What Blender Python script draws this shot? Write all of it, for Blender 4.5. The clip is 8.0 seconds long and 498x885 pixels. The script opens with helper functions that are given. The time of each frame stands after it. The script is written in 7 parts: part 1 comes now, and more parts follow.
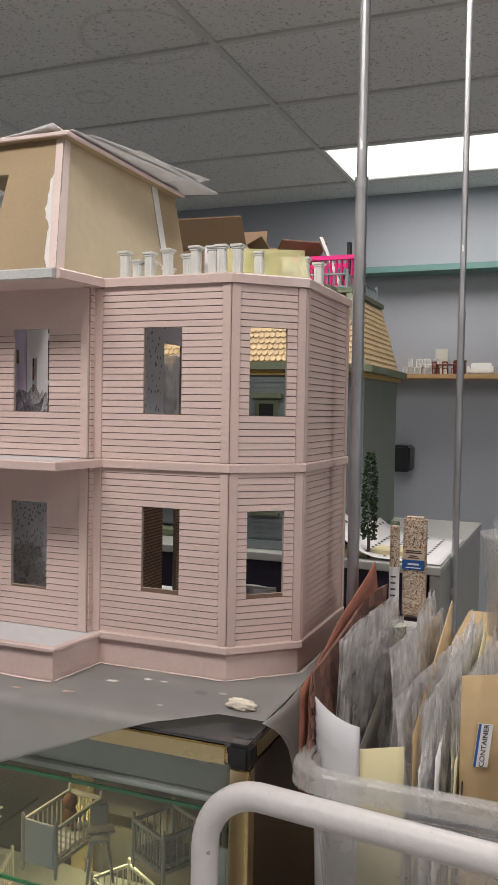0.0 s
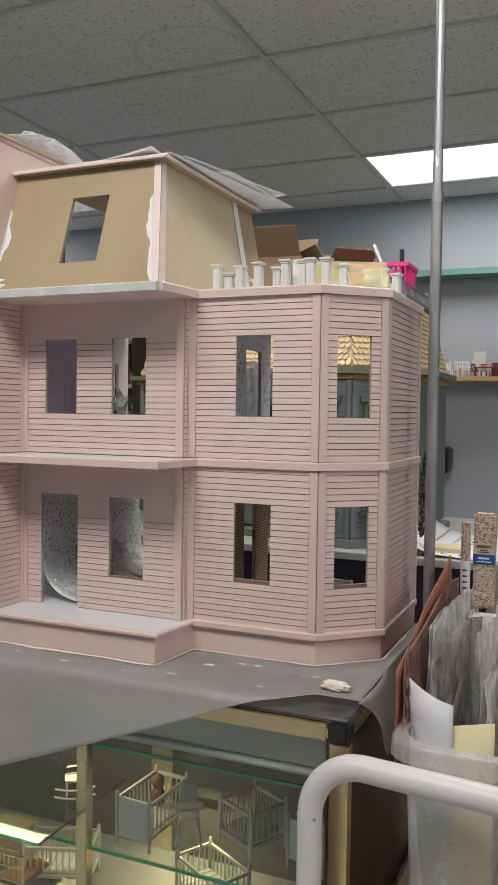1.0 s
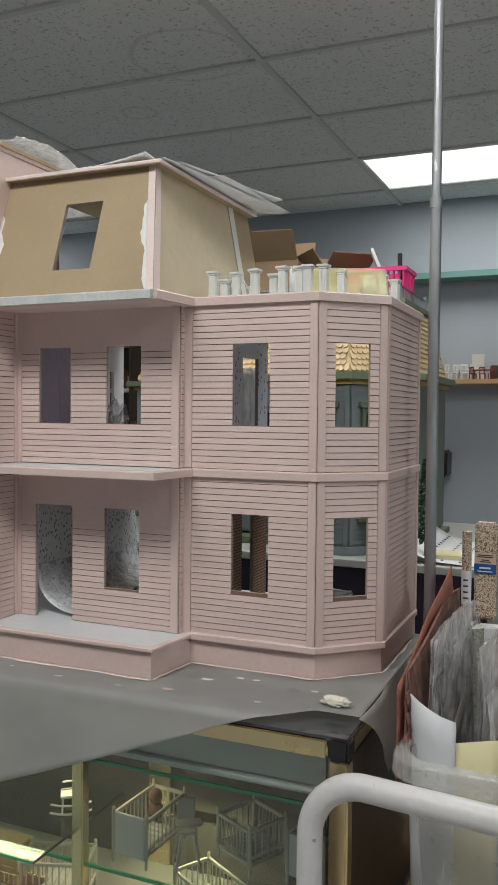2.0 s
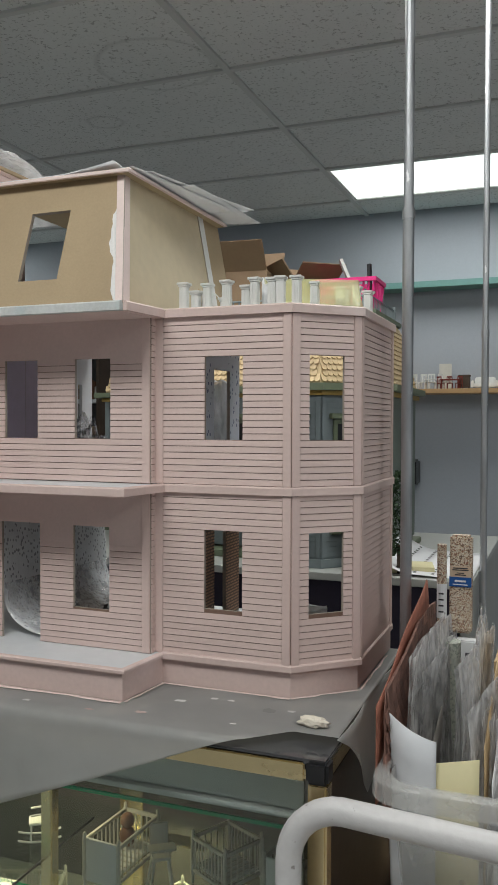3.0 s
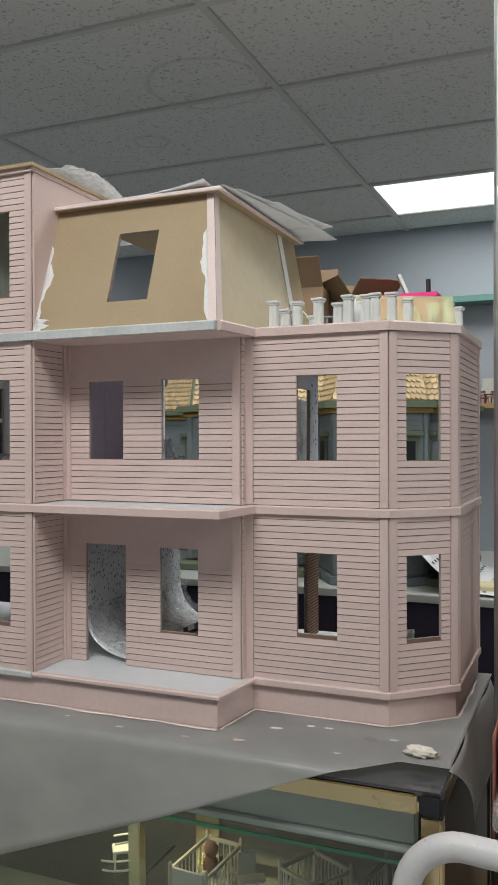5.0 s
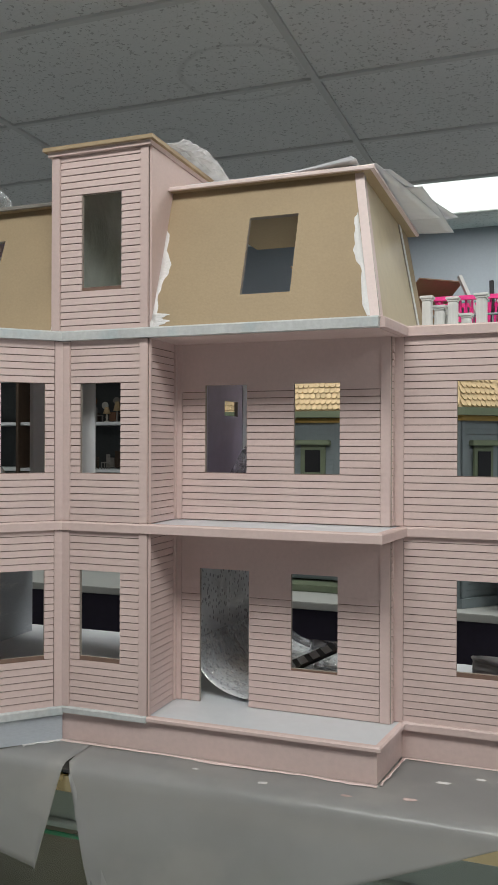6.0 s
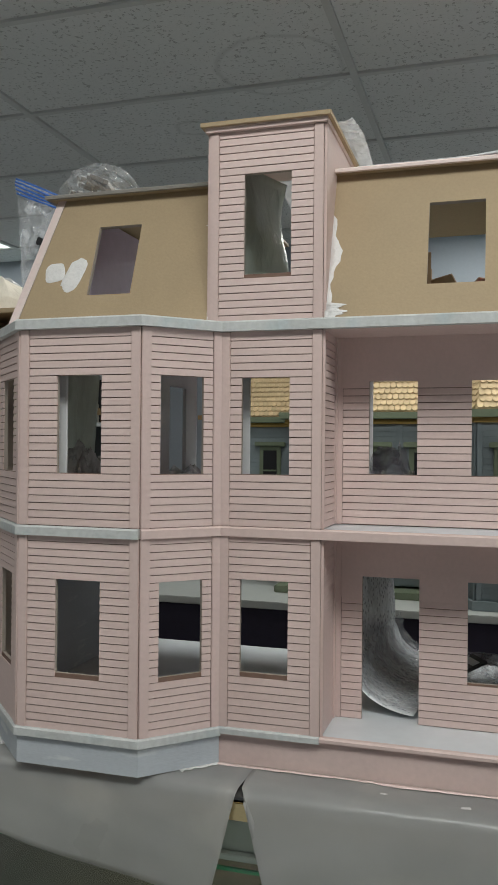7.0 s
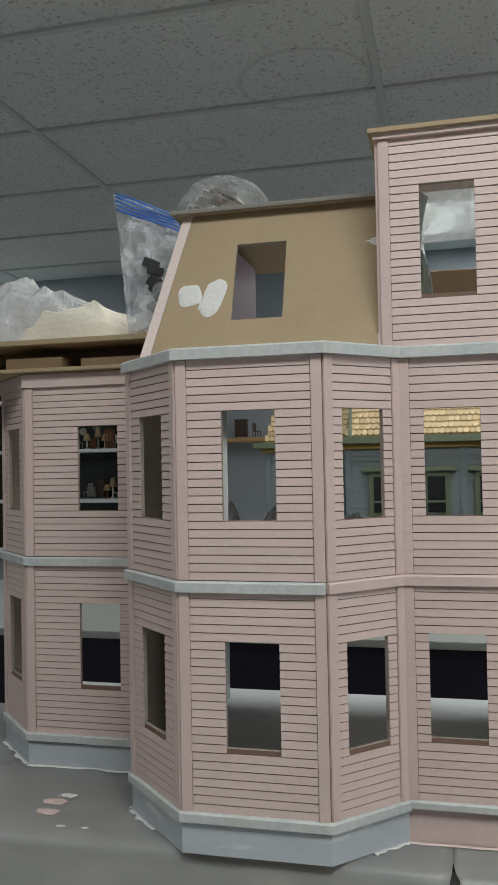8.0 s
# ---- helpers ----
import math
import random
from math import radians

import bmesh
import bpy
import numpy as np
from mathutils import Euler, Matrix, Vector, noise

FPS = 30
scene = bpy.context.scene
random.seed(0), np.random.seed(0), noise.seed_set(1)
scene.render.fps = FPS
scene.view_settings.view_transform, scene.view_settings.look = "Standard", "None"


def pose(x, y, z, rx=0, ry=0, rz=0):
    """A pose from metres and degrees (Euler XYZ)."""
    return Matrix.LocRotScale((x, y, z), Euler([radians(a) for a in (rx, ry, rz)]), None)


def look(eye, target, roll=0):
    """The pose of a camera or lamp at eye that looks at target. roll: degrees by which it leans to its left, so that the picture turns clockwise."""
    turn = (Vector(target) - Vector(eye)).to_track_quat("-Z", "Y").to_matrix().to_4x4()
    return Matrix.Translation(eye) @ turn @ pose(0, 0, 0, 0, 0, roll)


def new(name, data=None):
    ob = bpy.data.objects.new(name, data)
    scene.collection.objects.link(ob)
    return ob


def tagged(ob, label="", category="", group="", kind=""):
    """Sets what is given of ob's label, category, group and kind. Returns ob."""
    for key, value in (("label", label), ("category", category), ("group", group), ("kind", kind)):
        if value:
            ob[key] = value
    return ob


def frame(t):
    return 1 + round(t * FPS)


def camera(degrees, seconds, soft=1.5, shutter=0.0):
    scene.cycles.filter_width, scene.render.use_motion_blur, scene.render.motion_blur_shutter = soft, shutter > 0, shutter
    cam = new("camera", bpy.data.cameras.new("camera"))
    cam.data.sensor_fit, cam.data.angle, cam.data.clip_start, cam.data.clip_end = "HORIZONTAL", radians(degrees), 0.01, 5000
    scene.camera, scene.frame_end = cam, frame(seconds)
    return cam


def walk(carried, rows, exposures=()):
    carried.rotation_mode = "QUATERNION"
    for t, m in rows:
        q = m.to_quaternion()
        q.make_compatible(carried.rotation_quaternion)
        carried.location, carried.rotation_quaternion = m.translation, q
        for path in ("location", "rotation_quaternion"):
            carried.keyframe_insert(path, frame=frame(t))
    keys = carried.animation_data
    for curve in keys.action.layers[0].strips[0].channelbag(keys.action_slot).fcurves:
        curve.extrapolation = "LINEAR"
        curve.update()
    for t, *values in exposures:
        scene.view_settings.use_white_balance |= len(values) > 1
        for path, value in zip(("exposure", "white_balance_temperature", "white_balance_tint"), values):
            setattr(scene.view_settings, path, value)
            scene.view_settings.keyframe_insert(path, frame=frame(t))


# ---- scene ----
cam = camera(33.5, 8.0)
PATH = [
    (0, (0.171, 0.221, 1.381), (-0.568, 2.077, 1.3), 1.0),
    (0.2, (0.138, 0.169, 1.379), (-0.604, 2.025, 1.302), 1.2),
    (0.5, (0.116, 0.112, 1.376), (-0.658, 1.954, 1.299), 0.7),
    (1, (0.116, 0.112, 1.379), (-0.677, 1.946, 1.304), 0.8),
    (2.5, (0.101, 0.146, 1.394), (-0.674, 1.988, 1.332), 0.1),
    (3, (0.093, 0.152, 1.396), (-0.625, 2.018, 1.349), 0.2),
    (3.5, (0.091, 0.145, 1.397), (-0.598, 2.022, 1.363), 0.0),
    (4, (0.063, 0.124, 1.402), (-0.607, 2.008, 1.376), -0.2),
    (4.2, (0.044, 0.122, 1.406), (-0.624, 2.007, 1.380), 0.1),
    (5.3, (-0.069, 0.158, 1.402), (-0.862, 1.992, 1.396), -0.3),
    (5.5, (-0.135, 0.177, 1.409), (-0.911, 2.02, 1.403), 0.1),
    (5.8, (-0.212, 0.187, 1.414), (-0.976, 2.036, 1.413), 0.0),
    (6, (-0.278, 0.182, 1.412), (-0.973, 2.057, 1.414), 0.2),
    (6.2, (-0.333, 0.166, 1.414), (-0.948, 2.068, 1.426), -0.1),
    (6.5, (-0.427, 0.137, 1.413), (-0.986, 2.057, 1.423), 0.2),
    (6.8, (-0.513, 0.154, 1.405), (-1.094, 2.070, 1.424), 0.2),
    (7, (-0.566, 0.164, 1.406), (-1.149, 2.077, 1.416), 0.5),
    (7.2, (-0.616, 0.193, 1.405), (-1.234, 2.094, 1.420), -0.2),
    (7.5, (-0.698, 0.218, 1.423), (-1.318, 2.12, 1.446), -1.2),
    (7.8, (-0.788, 0.211, 1.424), (-1.329, 2.137, 1.470), -1.1),
    (8, (-0.845, 0.2, 1.432), (-1.317, 2.142, 1.486), -1.1),
]
EXPOSURES = [(0, 0.03, 6750, 16), (1, 0.1, 6600, 12), (2.5, -0.15, 6300, 7), (3.5, -0.13, 6300, 7), (4, -0.05, 6250, 7), (5.5, -0.03, 6300, 8), (6.5, -0.14, 6300, 7), (8, -0.18, 6200, 4)]
walk(cam, [(t, look(eye, target, roll)) for t, eye, target, roll in PATH], EXPOSURES)

# ---------------------------------------------------------------- light
world = bpy.data.worlds.new("world")
scene.world = world
world.use_nodes = True
world.node_tree.nodes["Background"].inputs[0].default_value = (0.75, 0.82, 0.9, 1)
world.node_tree.nodes["Background"].inputs[1].default_value = 0.03
scene.view_settings.exposure = 0.0
CEIL = 2.634


def lamp(name, x, y, z, w, d, watts, color):
    data = bpy.data.lights.new(name, "AREA")
    data.shape, data.size, data.size_y, data.energy, data.color = "RECTANGLE", w, d, watts, color
    ob = new(name, data)
    ob.location = (x, y, z)
    return ob


# fluorescent ceiling panels: (west edge, south edge)
# third and last are out of view, added to fill from east and west
TROFFERS = [(-1.03, 4.095), (-1.03, -0.175), (1.408, -0.175), (-1.03, 1.654), (-4.688, 4.095), (-3.468, -0.175)]
for tx, ty in TROFFERS:
    lamp("panel_or_fill_lamp", tx + 0.6, ty + 0.3, CEIL - 0.012, 1.15, 0.54, 10 if ty > 4 else 11 if tx < -3 else 23 if ty < 0 else 19.5, (1.0, 0.97, 0.92))


# ---------------------------------------------------------------- materials
def mat(name, color, rough=0.6, metal=0.0, var=0.08, scale=8.0, bump=0.0, bump_scale=60.0, color2=None, mask=None, coat=0.0, alpha=1.0,
        transmission=0.0, emission=None, island=0.0, stretch=(1, 1, 1), spec=0.5, sheen=0.0):
    """Noise at two scales varies colour, roughness and relief; color2 is laid on in blotches where mask gives (scale, threshold, softness)."""
    m = bpy.data.materials.new(name)
    m.use_nodes = True
    nt = m.node_tree
    N, L = nt.nodes, nt.links
    p = N["Principled BSDF"]
    tc = N.new("ShaderNodeTexCoord")
    mp = N.new("ShaderNodeMapping")
    mp.inputs["Scale"].default_value = stretch
    L.new(tc.outputs["Object"], mp.inputs[0])
    n1 = N.new("ShaderNodeTexNoise")
    n1.inputs["Scale"].default_value, n1.inputs["Detail"].default_value = scale, 5
    n2 = N.new("ShaderNodeTexNoise")
    n2.inputs["Scale"].default_value, n2.inputs["Detail"].default_value = bump_scale, 3
    L.new(mp.outputs[0], n1.inputs[0])
    L.new(mp.outputs[0], n2.inputs[0])
    add = N.new("ShaderNodeMath")
    add.operation = "ADD"
    L.new(n1.outputs["Fac"], add.inputs[0])
    L.new(n2.outputs["Fac"], add.inputs[1])
    mr = N.new("ShaderNodeMapRange")
    mr.inputs[1].default_value, mr.inputs[2].default_value = 0.6, 1.4
    mr.inputs[3].default_value, mr.inputs[4].default_value = 1 - var, 1 + var
    L.new(add.outputs[0], mr.inputs[0])
    base = None
    if color2:
        n3 = N.new("ShaderNodeTexNoise")
        n3.inputs["Scale"].default_value, n3.inputs["Detail"].default_value = mask[0], 6
        L.new(mp.outputs[0], n3.inputs[0])
        m3 = N.new("ShaderNodeMapRange")
        m3.inputs[1].default_value, m3.inputs[2].default_value = mask[1], mask[1] + mask[2]
        L.new(n3.outputs["Fac"], m3.inputs[0])
        mx = N.new("ShaderNodeMix")
        mx.data_type = "RGBA"
        mx.inputs[6].default_value, mx.inputs[7].default_value = (*color, 1), (*color2, 1)
        L.new(m3.outputs[0], mx.inputs[0])
        base = mx.outputs[2]
    mul = N.new("ShaderNodeVectorMath")
    mul.operation = "SCALE"
    if base:
        L.new(base, mul.inputs[0])
    else:
        mul.inputs[0].default_value = color
    if island:
        oi = N.new("ShaderNodeObjectInfo")
        m4 = N.new("ShaderNodeMapRange")
        m4.inputs[3].default_value, m4.inputs[4].default_value = 1 - island, 1 + island
        L.new(oi.outputs["Random"], m4.inputs[0])
        mm = N.new("ShaderNodeMath")
        mm.operation = "MULTIPLY"
        L.new(mr.outputs[0], mm.inputs[0])
        L.new(m4.outputs[0], mm.inputs[1])
        L.new(mm.outputs[0], mul.inputs["Scale"])
    else:
        L.new(mr.outputs[0], mul.inputs["Scale"])
    L.new(mul.outputs[0], p.inputs["Base Color"])
    p.inputs["Metallic"].default_value = metal
    p.inputs["Specular IOR Level"].default_value = spec
    p.inputs["Coat Weight"].default_value = coat
    p.inputs["Transmission Weight"].default_value = transmission
    p.inputs["Sheen Weight"].default_value = sheen
    rr = N.new("ShaderNodeMapRange")
    rr.inputs[3].default_value, rr.inputs[4].default_value = max(rough - 0.1, 0.02), min(rough + 0.1, 1)
    L.new(n1.outputs["Fac"], rr.inputs[0])
    L.new(rr.outputs[0], p.inputs["Roughness"])
    if bump:
        b = N.new("ShaderNodeBump")
        b.inputs["Strength"].default_value, b.inputs["Distance"].default_value = bump, 0.002
        L.new(n2.outputs["Fac"], b.inputs["Height"])
        L.new(b.outputs[0], p.inputs["Normal"])
    if emission:
        p.inputs["Emission Color"].default_value = (*emission[0], 1)
        p.inputs["Emission Strength"].default_value = emission[1]
    if alpha < 1:
        tr = N.new("ShaderNodeBsdfTransparent")
        ms = N.new("ShaderNodeMixShader")
        ms.inputs[0].default_value = alpha
        L.new(tr.outputs[0], ms.inputs[1])
        L.new(p.outputs[0], ms.inputs[2])
        L.new(ms.outputs[0], N["Material Output"].inputs[0])
    return m


def spotted(m, color, scale=40.0, size=0.25, stretch=(1, 1, 1)):
    """Small printed spots over a material's own colour."""
    nt = m.node_tree
    N, L = nt.nodes, nt.links
    p = N["Principled BSDF"]
    src = p.inputs["Base Color"].links[0].from_socket
    tc = N.new("ShaderNodeTexCoord")
    mp = N.new("ShaderNodeMapping")
    mp.inputs["Scale"].default_value = stretch
    L.new(tc.outputs["Object"], mp.inputs[0])
    v = N.new("ShaderNodeTexVoronoi")
    v.inputs["Scale"].default_value = scale
    L.new(mp.outputs[0], v.inputs[0])
    c = N.new("ShaderNodeMath")
    c.operation = "LESS_THAN"
    c.inputs[1].default_value = size
    L.new(v.outputs["Distance"], c.inputs[0])
    mx = N.new("ShaderNodeMix")
    mx.data_type = "RGBA"
    L.new(c.outputs[0], mx.inputs[0])
    L.new(src, mx.inputs[6])
    mx.inputs[7].default_value = (*color, 1)
    L.new(mx.outputs[2], p.inputs["Base Color"])
    return m


PINK = mat("pink_paint", (0.67, 0.52, 0.485), 0.55, var=0.05, scale=14, bump=0.12, bump_scale=220, island=0.035)
PINKB = mat("pink_paint_thin", (0.68, 0.53, 0.495), 0.5, var=0.06, scale=9, bump=0.1, bump_scale=160, color2=(0.76, 0.62, 0.6), mask=(7, 0.62, 0.12))
PRIMER = mat("grey_primer", (0.50, 0.53, 0.57), 0.55, var=0.08, scale=12, bump=0.15, bump_scale=140, stretch=(1, 1, 4), color2=(0.66, 0.68, 0.69), mask=(14, 0.6, 0.1))
PRIMERTRIM = mat("whitewashed_primer", (0.57, 0.58, 0.575), 0.5, var=0.14, scale=25, bump=0.15, bump_scale=160, color2=(0.5, 0.55, 0.56), mask=(18, 0.55, 0.12))
DECK = mat("pale_grey_deck_paint", (0.66, 0.68, 0.71), 0.4, var=0.05, scale=8, bump=0.06)
MDF = mat("raw_fibreboard", (0.41, 0.31, 0.19), 0.7, var=0.07, scale=9, bump=0.1, bump_scale=300, color2=(0.36, 0.27, 0.165), mask=(5, 0.52, 0.25))
CREAM = mat("cream_undercoat", (0.62, 0.52, 0.36), 0.5, var=0.06, scale=6, bump=0.08, color2=(0.50, 0.40, 0.26), mask=(4, 0.5, 0.2))
FILLER = mat("white_filler", (0.78, 0.76, 0.75), 0.6, var=0.06, scale=60, bump=0.5, bump_scale=260)
PINKFILL = mat("pink_filler", (0.78, 0.64, 0.61), 0.55, var=0.06, scale=40, bump=0.3, bump_scale=200)
RAWEDGE = mat("raw_board_edge", (0.42, 0.36, 0.31), 0.8, var=0.15, scale=40, bump=0.2)
INTERIOR = mat("bare_interior_board", (0.52, 0.44, 0.36), 0.7, var=0.08)
WALLPAPER = spotted(mat("blue_sprig_wallpaper", (0.66, 0.69, 0.76), 0.6, var=0.04), (0.17, 0.21, 0.32), 115, 0.24, (1, 1, 0.7))
PURPLE = mat("lilac_wallpaper", (0.66, 0.58, 0.74), 0.5, var=0.08, scale=5)
BRICKPAPER = mat("brown_brick_paper", (0.46, 0.27, 0.17), 0.7, var=0.2, scale=60)


def print_bricks(m, mortar):
    """Prints a running bond of small bricks over the base colour of a wall in the yz plane."""
    N, L = m.node_tree.nodes, m.node_tree.links
    p = N["Principled BSDF"]
    src = p.inputs["Base Color"].links[0].from_socket
    tc = [n for n in N if n.type == "TEX_COORD"][0]
    sp, cb = N.new("ShaderNodeSeparateXYZ"), N.new("ShaderNodeCombineXYZ")
    L.new(tc.outputs["Object"], sp.inputs[0])
    L.new(sp.outputs["X"], cb.inputs[0])
    L.new(sp.outputs["Z"], cb.inputs[1])
    br = N.new("ShaderNodeTexBrick")
    br.inputs["Scale"].default_value, br.inputs["Mortar Size"].default_value = 1.0, 0.0012
    br.inputs["Brick Width"].default_value, br.inputs["Row Height"].default_value = 0.0135, 0.0052
    br.inputs["Mortar"].default_value = (*mortar, 1)
    L.new(cb.outputs[0], br.inputs["Vector"])
    L.new(src, br.inputs["Color1"])
    L.new(src, br.inputs["Color2"])
    L.new(br.outputs["Color"], p.inputs["Base Color"])


print_bricks(BRICKPAPER, (0.16, 0.11, 0.08))
TBAR = mat("ceiling_grid_paint", (0.60, 0.61, 0.61), 0.5, var=0.03)
WALLM = mat("pale_blue_wall_paint", (0.40, 0.43, 0.48), 0.7, var=0.04, scale=2, bump=0.1, bump_scale=90)
# floor is out of view, kept pale to bounce light onto the ceiling
FLOORM = mat("pale_bounce_floor", (0.60, 0.60, 0.585), 0.5, var=0.1)
LIGHTM = mat("lit_diffuser", (0.9, 0.9, 0.85), 0.5, var=0.02, emission=((0.93, 1.0, 0.94), 1.35))
TEAL = mat("teal_painted_wood", (0.13, 0.27, 0.25), 0.5, var=0.08)
PINE = mat("pine_shelf", (0.48, 0.30, 0.14), 0.5, var=0.15, scale=6, stretch=(1, 12, 12))
FILM = mat("milky_plastic_sheet", (0.52, 0.52, 0.525), 0.30, var=0.12, scale=5, bump=0.5, bump_scale=26, alpha=0.82, spec=0.8, color2=(0.62, 0.61, 0.60), mask=(11, 0.54, 0.12))
BRASS = mat("brushed_brass", (0.74, 0.61, 0.36), 0.25, metal=1.0, var=0.06, stretch=(1, 1, 1))
BLACKP = mat("black_plastic", (0.015, 0.015, 0.017), 0.35, var=0.1)
STEEL = mat("galvanised_tube", (0.44, 0.45, 0.47), 0.42, metal=0.85, var=0.15, scale=30, color2=(0.75, 0.75, 0.76), mask=(55, 0.68, 0.02), stretch=(1, 1, 0.3))
WHITETUBE = mat("chipped_white_enamel", (0.60, 0.585, 0.59), 0.42, var=0.06, scale=18, color2=(0.30, 0.27, 0.26), mask=(75, 0.685, 0.02), bump=0.25, bump_scale=120)


def pane_glass():
    m = bpy.data.materials.new("clear_glass")
    m.use_nodes = True
    N, L = m.node_tree.nodes, m.node_tree.links
    N.remove(N["Principled BSDF"])
    tr, gl, lw, ms = N.new("ShaderNodeBsdfTransparent"), N.new("ShaderNodeBsdfGlossy"), N.new("ShaderNodeLayerWeight"), N.new("ShaderNodeMixShader")
    tr.inputs[0].default_value = (0.93, 0.97, 0.95, 1)
    gl.inputs["Roughness"].default_value = 0.03
    pw, ma = N.new("ShaderNodeMath"), N.new("ShaderNodeMath")
    pw.operation, ma.operation = "POWER", "MULTIPLY_ADD"
    pw.inputs[1].default_value, ma.inputs[1].default_value, ma.inputs[2].default_value = 4.0, 0.6, 0.045
    L.new(lw.outputs["Facing"], pw.inputs[0])
    L.new(pw.outputs[0], ma.inputs[0])
    L.new(ma.outputs[0], ms.inputs[0])
    L.new(tr.outputs[0], ms.inputs[1])
    L.new(gl.outputs[0], ms.inputs[2])
    L.new(ms.outputs[0], N["Material Output"].inputs[0])
    return m


GLASS = pane_glass()
GLASSEDGE = mat("green_glass_edge", (0.03, 0.46, 0.22), 0.08, var=0.35, scale=9, alpha=0.8, stretch=(1, 1, 40))
WHITEP = mat("white_painted_wood", (0.76, 0.76, 0.74), 0.45, var=0.05, scale=30)
CREAMWOOD = mat("cream_painted_wood", (0.62, 0.60, 0.54), 0.4, var=0.06, scale=30)
PAPER = mat("white_paper", (0.78, 0.78, 0.8), 0.7, var=0.04, scale=12)
DARKCLOTH = mat("dark_purple_cloth", (0.018, 0.014, 0.03), 0.8, var=0.2, scale=20)
BOXWHITE = mat("white_laminate", (0.74, 0.75, 0.76), 0.4, var=0.03)
GREYMETAL = mat("grey_metal_panel", (0.42, 0.42, 0.40), 0.45, metal=0.3, var=0.05)
# brown lowered to hold the shade on the cartons' backlit fronts
CARD = mat("brown_cardboard", (0.25, 0.165, 0.10), 0.8, var=0.06, scale=10)
KRAFT = mat("tan_card", (0.5, 0.36, 0.2), 0.75, var=0.08)
GREENHOUSE = mat("sage_grey_siding", (0.20, 0.235, 0.25), 0.55, var=0.06, scale=12)
GREENTRIM = mat("olive_green_trim", (0.155, 0.185, 0.12), 0.5, var=0.08)
GREENSIDE = mat("dark_sage_panel", (0.15, 0.18, 0.155), 0.5, var=0.05)
OCHRE = mat("ochre_trim", (0.45, 0.30, 0.08), 0.5, var=0.08)
SHINGLE = mat("cedar_shingle", (0.60, 0.45, 0.26), 0.7, var=0.12, scale=40, island=0.16, bump=0.2, stretch=(1, 1, 0.2))
YELLOW = mat("pale_yellow_plastic", (0.86, 0.86, 0.62), 0.3, var=0.05, alpha=0.36)
HOTPINK = mat("hot_pink_plastic", (0.72, 0.03, 0.22), 0.35, var=0.04)


def crinkle(name, color, lo, hi, cell=60.0, relief=0.004, rough=0.12, stretch=(1, 1, 0.6)):
    """Creased plastic film: clear on the flats, whiter along the creases, with faceted relief."""
    m = mat(name, color, rough, var=0.08, scale=30, spec=0.9, alpha=0.5)
    N, L = m.node_tree.nodes, m.node_tree.links
    p = N["Principled BSDF"]
    mp = [n for n in N if n.type == "MAPPING"][0]
    mp.inputs["Scale"].default_value = stretch
    warp = N.new("ShaderNodeTexNoise")
    warp.inputs["Scale"].default_value, warp.inputs["Detail"].default_value = cell * 0.35, 2
    vm = N.new("ShaderNodeVectorMath")
    vm.operation = "MULTIPLY_ADD"
    vm.inputs[1].default_value = (0.02, 0.02, 0.02)
    L.new(mp.outputs[0], warp.inputs[0])
    L.new(warp.outputs["Color"], vm.inputs[0])
    L.new(mp.outputs[0], vm.inputs[2])
    vo = N.new("ShaderNodeTexVoronoi")
    vo.inputs["Scale"].default_value = cell
    L.new(vm.outputs[0], vo.inputs["Vector"])
    fine = N.new("ShaderNodeTexNoise")
    fine.inputs["Scale"].default_value, fine.inputs["Detail"].default_value = cell * 1.3, 4
    L.new(vm.outputs[0], fine.inputs["Vector"])
    ad = N.new("ShaderNodeMath")
    ad.operation = "MULTIPLY_ADD"
    ad.inputs[1].default_value = 0.8
    L.new(fine.outputs["Fac"], ad.inputs[0])
    L.new(vo.outputs["Distance"], ad.inputs[2])
    b = N.new("ShaderNodeBump")
    b.inputs["Strength"].default_value, b.inputs["Distance"].default_value = 1.0, relief
    L.new(ad.outputs[0], b.inputs["Height"])
    L.new(b.outputs[0], p.inputs["Normal"])
    ed = N.new("ShaderNodeTexNoise")
    ed.inputs["Scale"].default_value, ed.inputs["Detail"].default_value = cell * 0.7, 5
    L.new(vm.outputs[0], ed.inputs["Vector"])
    mr = N.new("ShaderNodeMapRange")
    mr.inputs[1].default_value, mr.inputs[2].default_value, mr.inputs[3].default_value, mr.inputs[4].default_value = 0.42, 0.66, lo, hi
    L.new(ed.outputs["Fac"], mr.inputs[0])
    L.new(mr.outputs[0], [n for n in N if n.type == "MIX_SHADER"][0].inputs[0])
    return m


CLEARBAG = crinkle("clear_plastic_bag", (0.80, 0.81, 0.84), 0.12, 0.5, 55, 0.006)
ZIPFILM = crinkle("glossy_zip_film", (0.86, 0.88, 0.92), 0.08, 0.38, 70, 0.007, 0.06)
MILKBAG = crinkle("cloudy_plastic_bag", (0.74, 0.74, 0.76), 0.5, 0.85, 42, 0.004, 0.2)
FOGFILM = crinkle("grey_green_film", (0.74, 0.79, 0.75), 0.8, 0.96, 30, 0.006, 0.14, (1, 1, 0.6))
PACKET = crinkle("packet_film", (0.90, 0.89, 0.90), 0.30, 0.85, 46, 0.007, 0.09, (1, 1, 0.8))
BLUEZIP = mat("blue_zip_strip", (0.06, 0.18, 0.6), 0.3, var=0.05, alpha=0.9)
TOTE = mat("translucent_tote_plastic", (0.62, 0.62, 0.61), 0.22, var=0.05, scale=6, alpha=0.34)
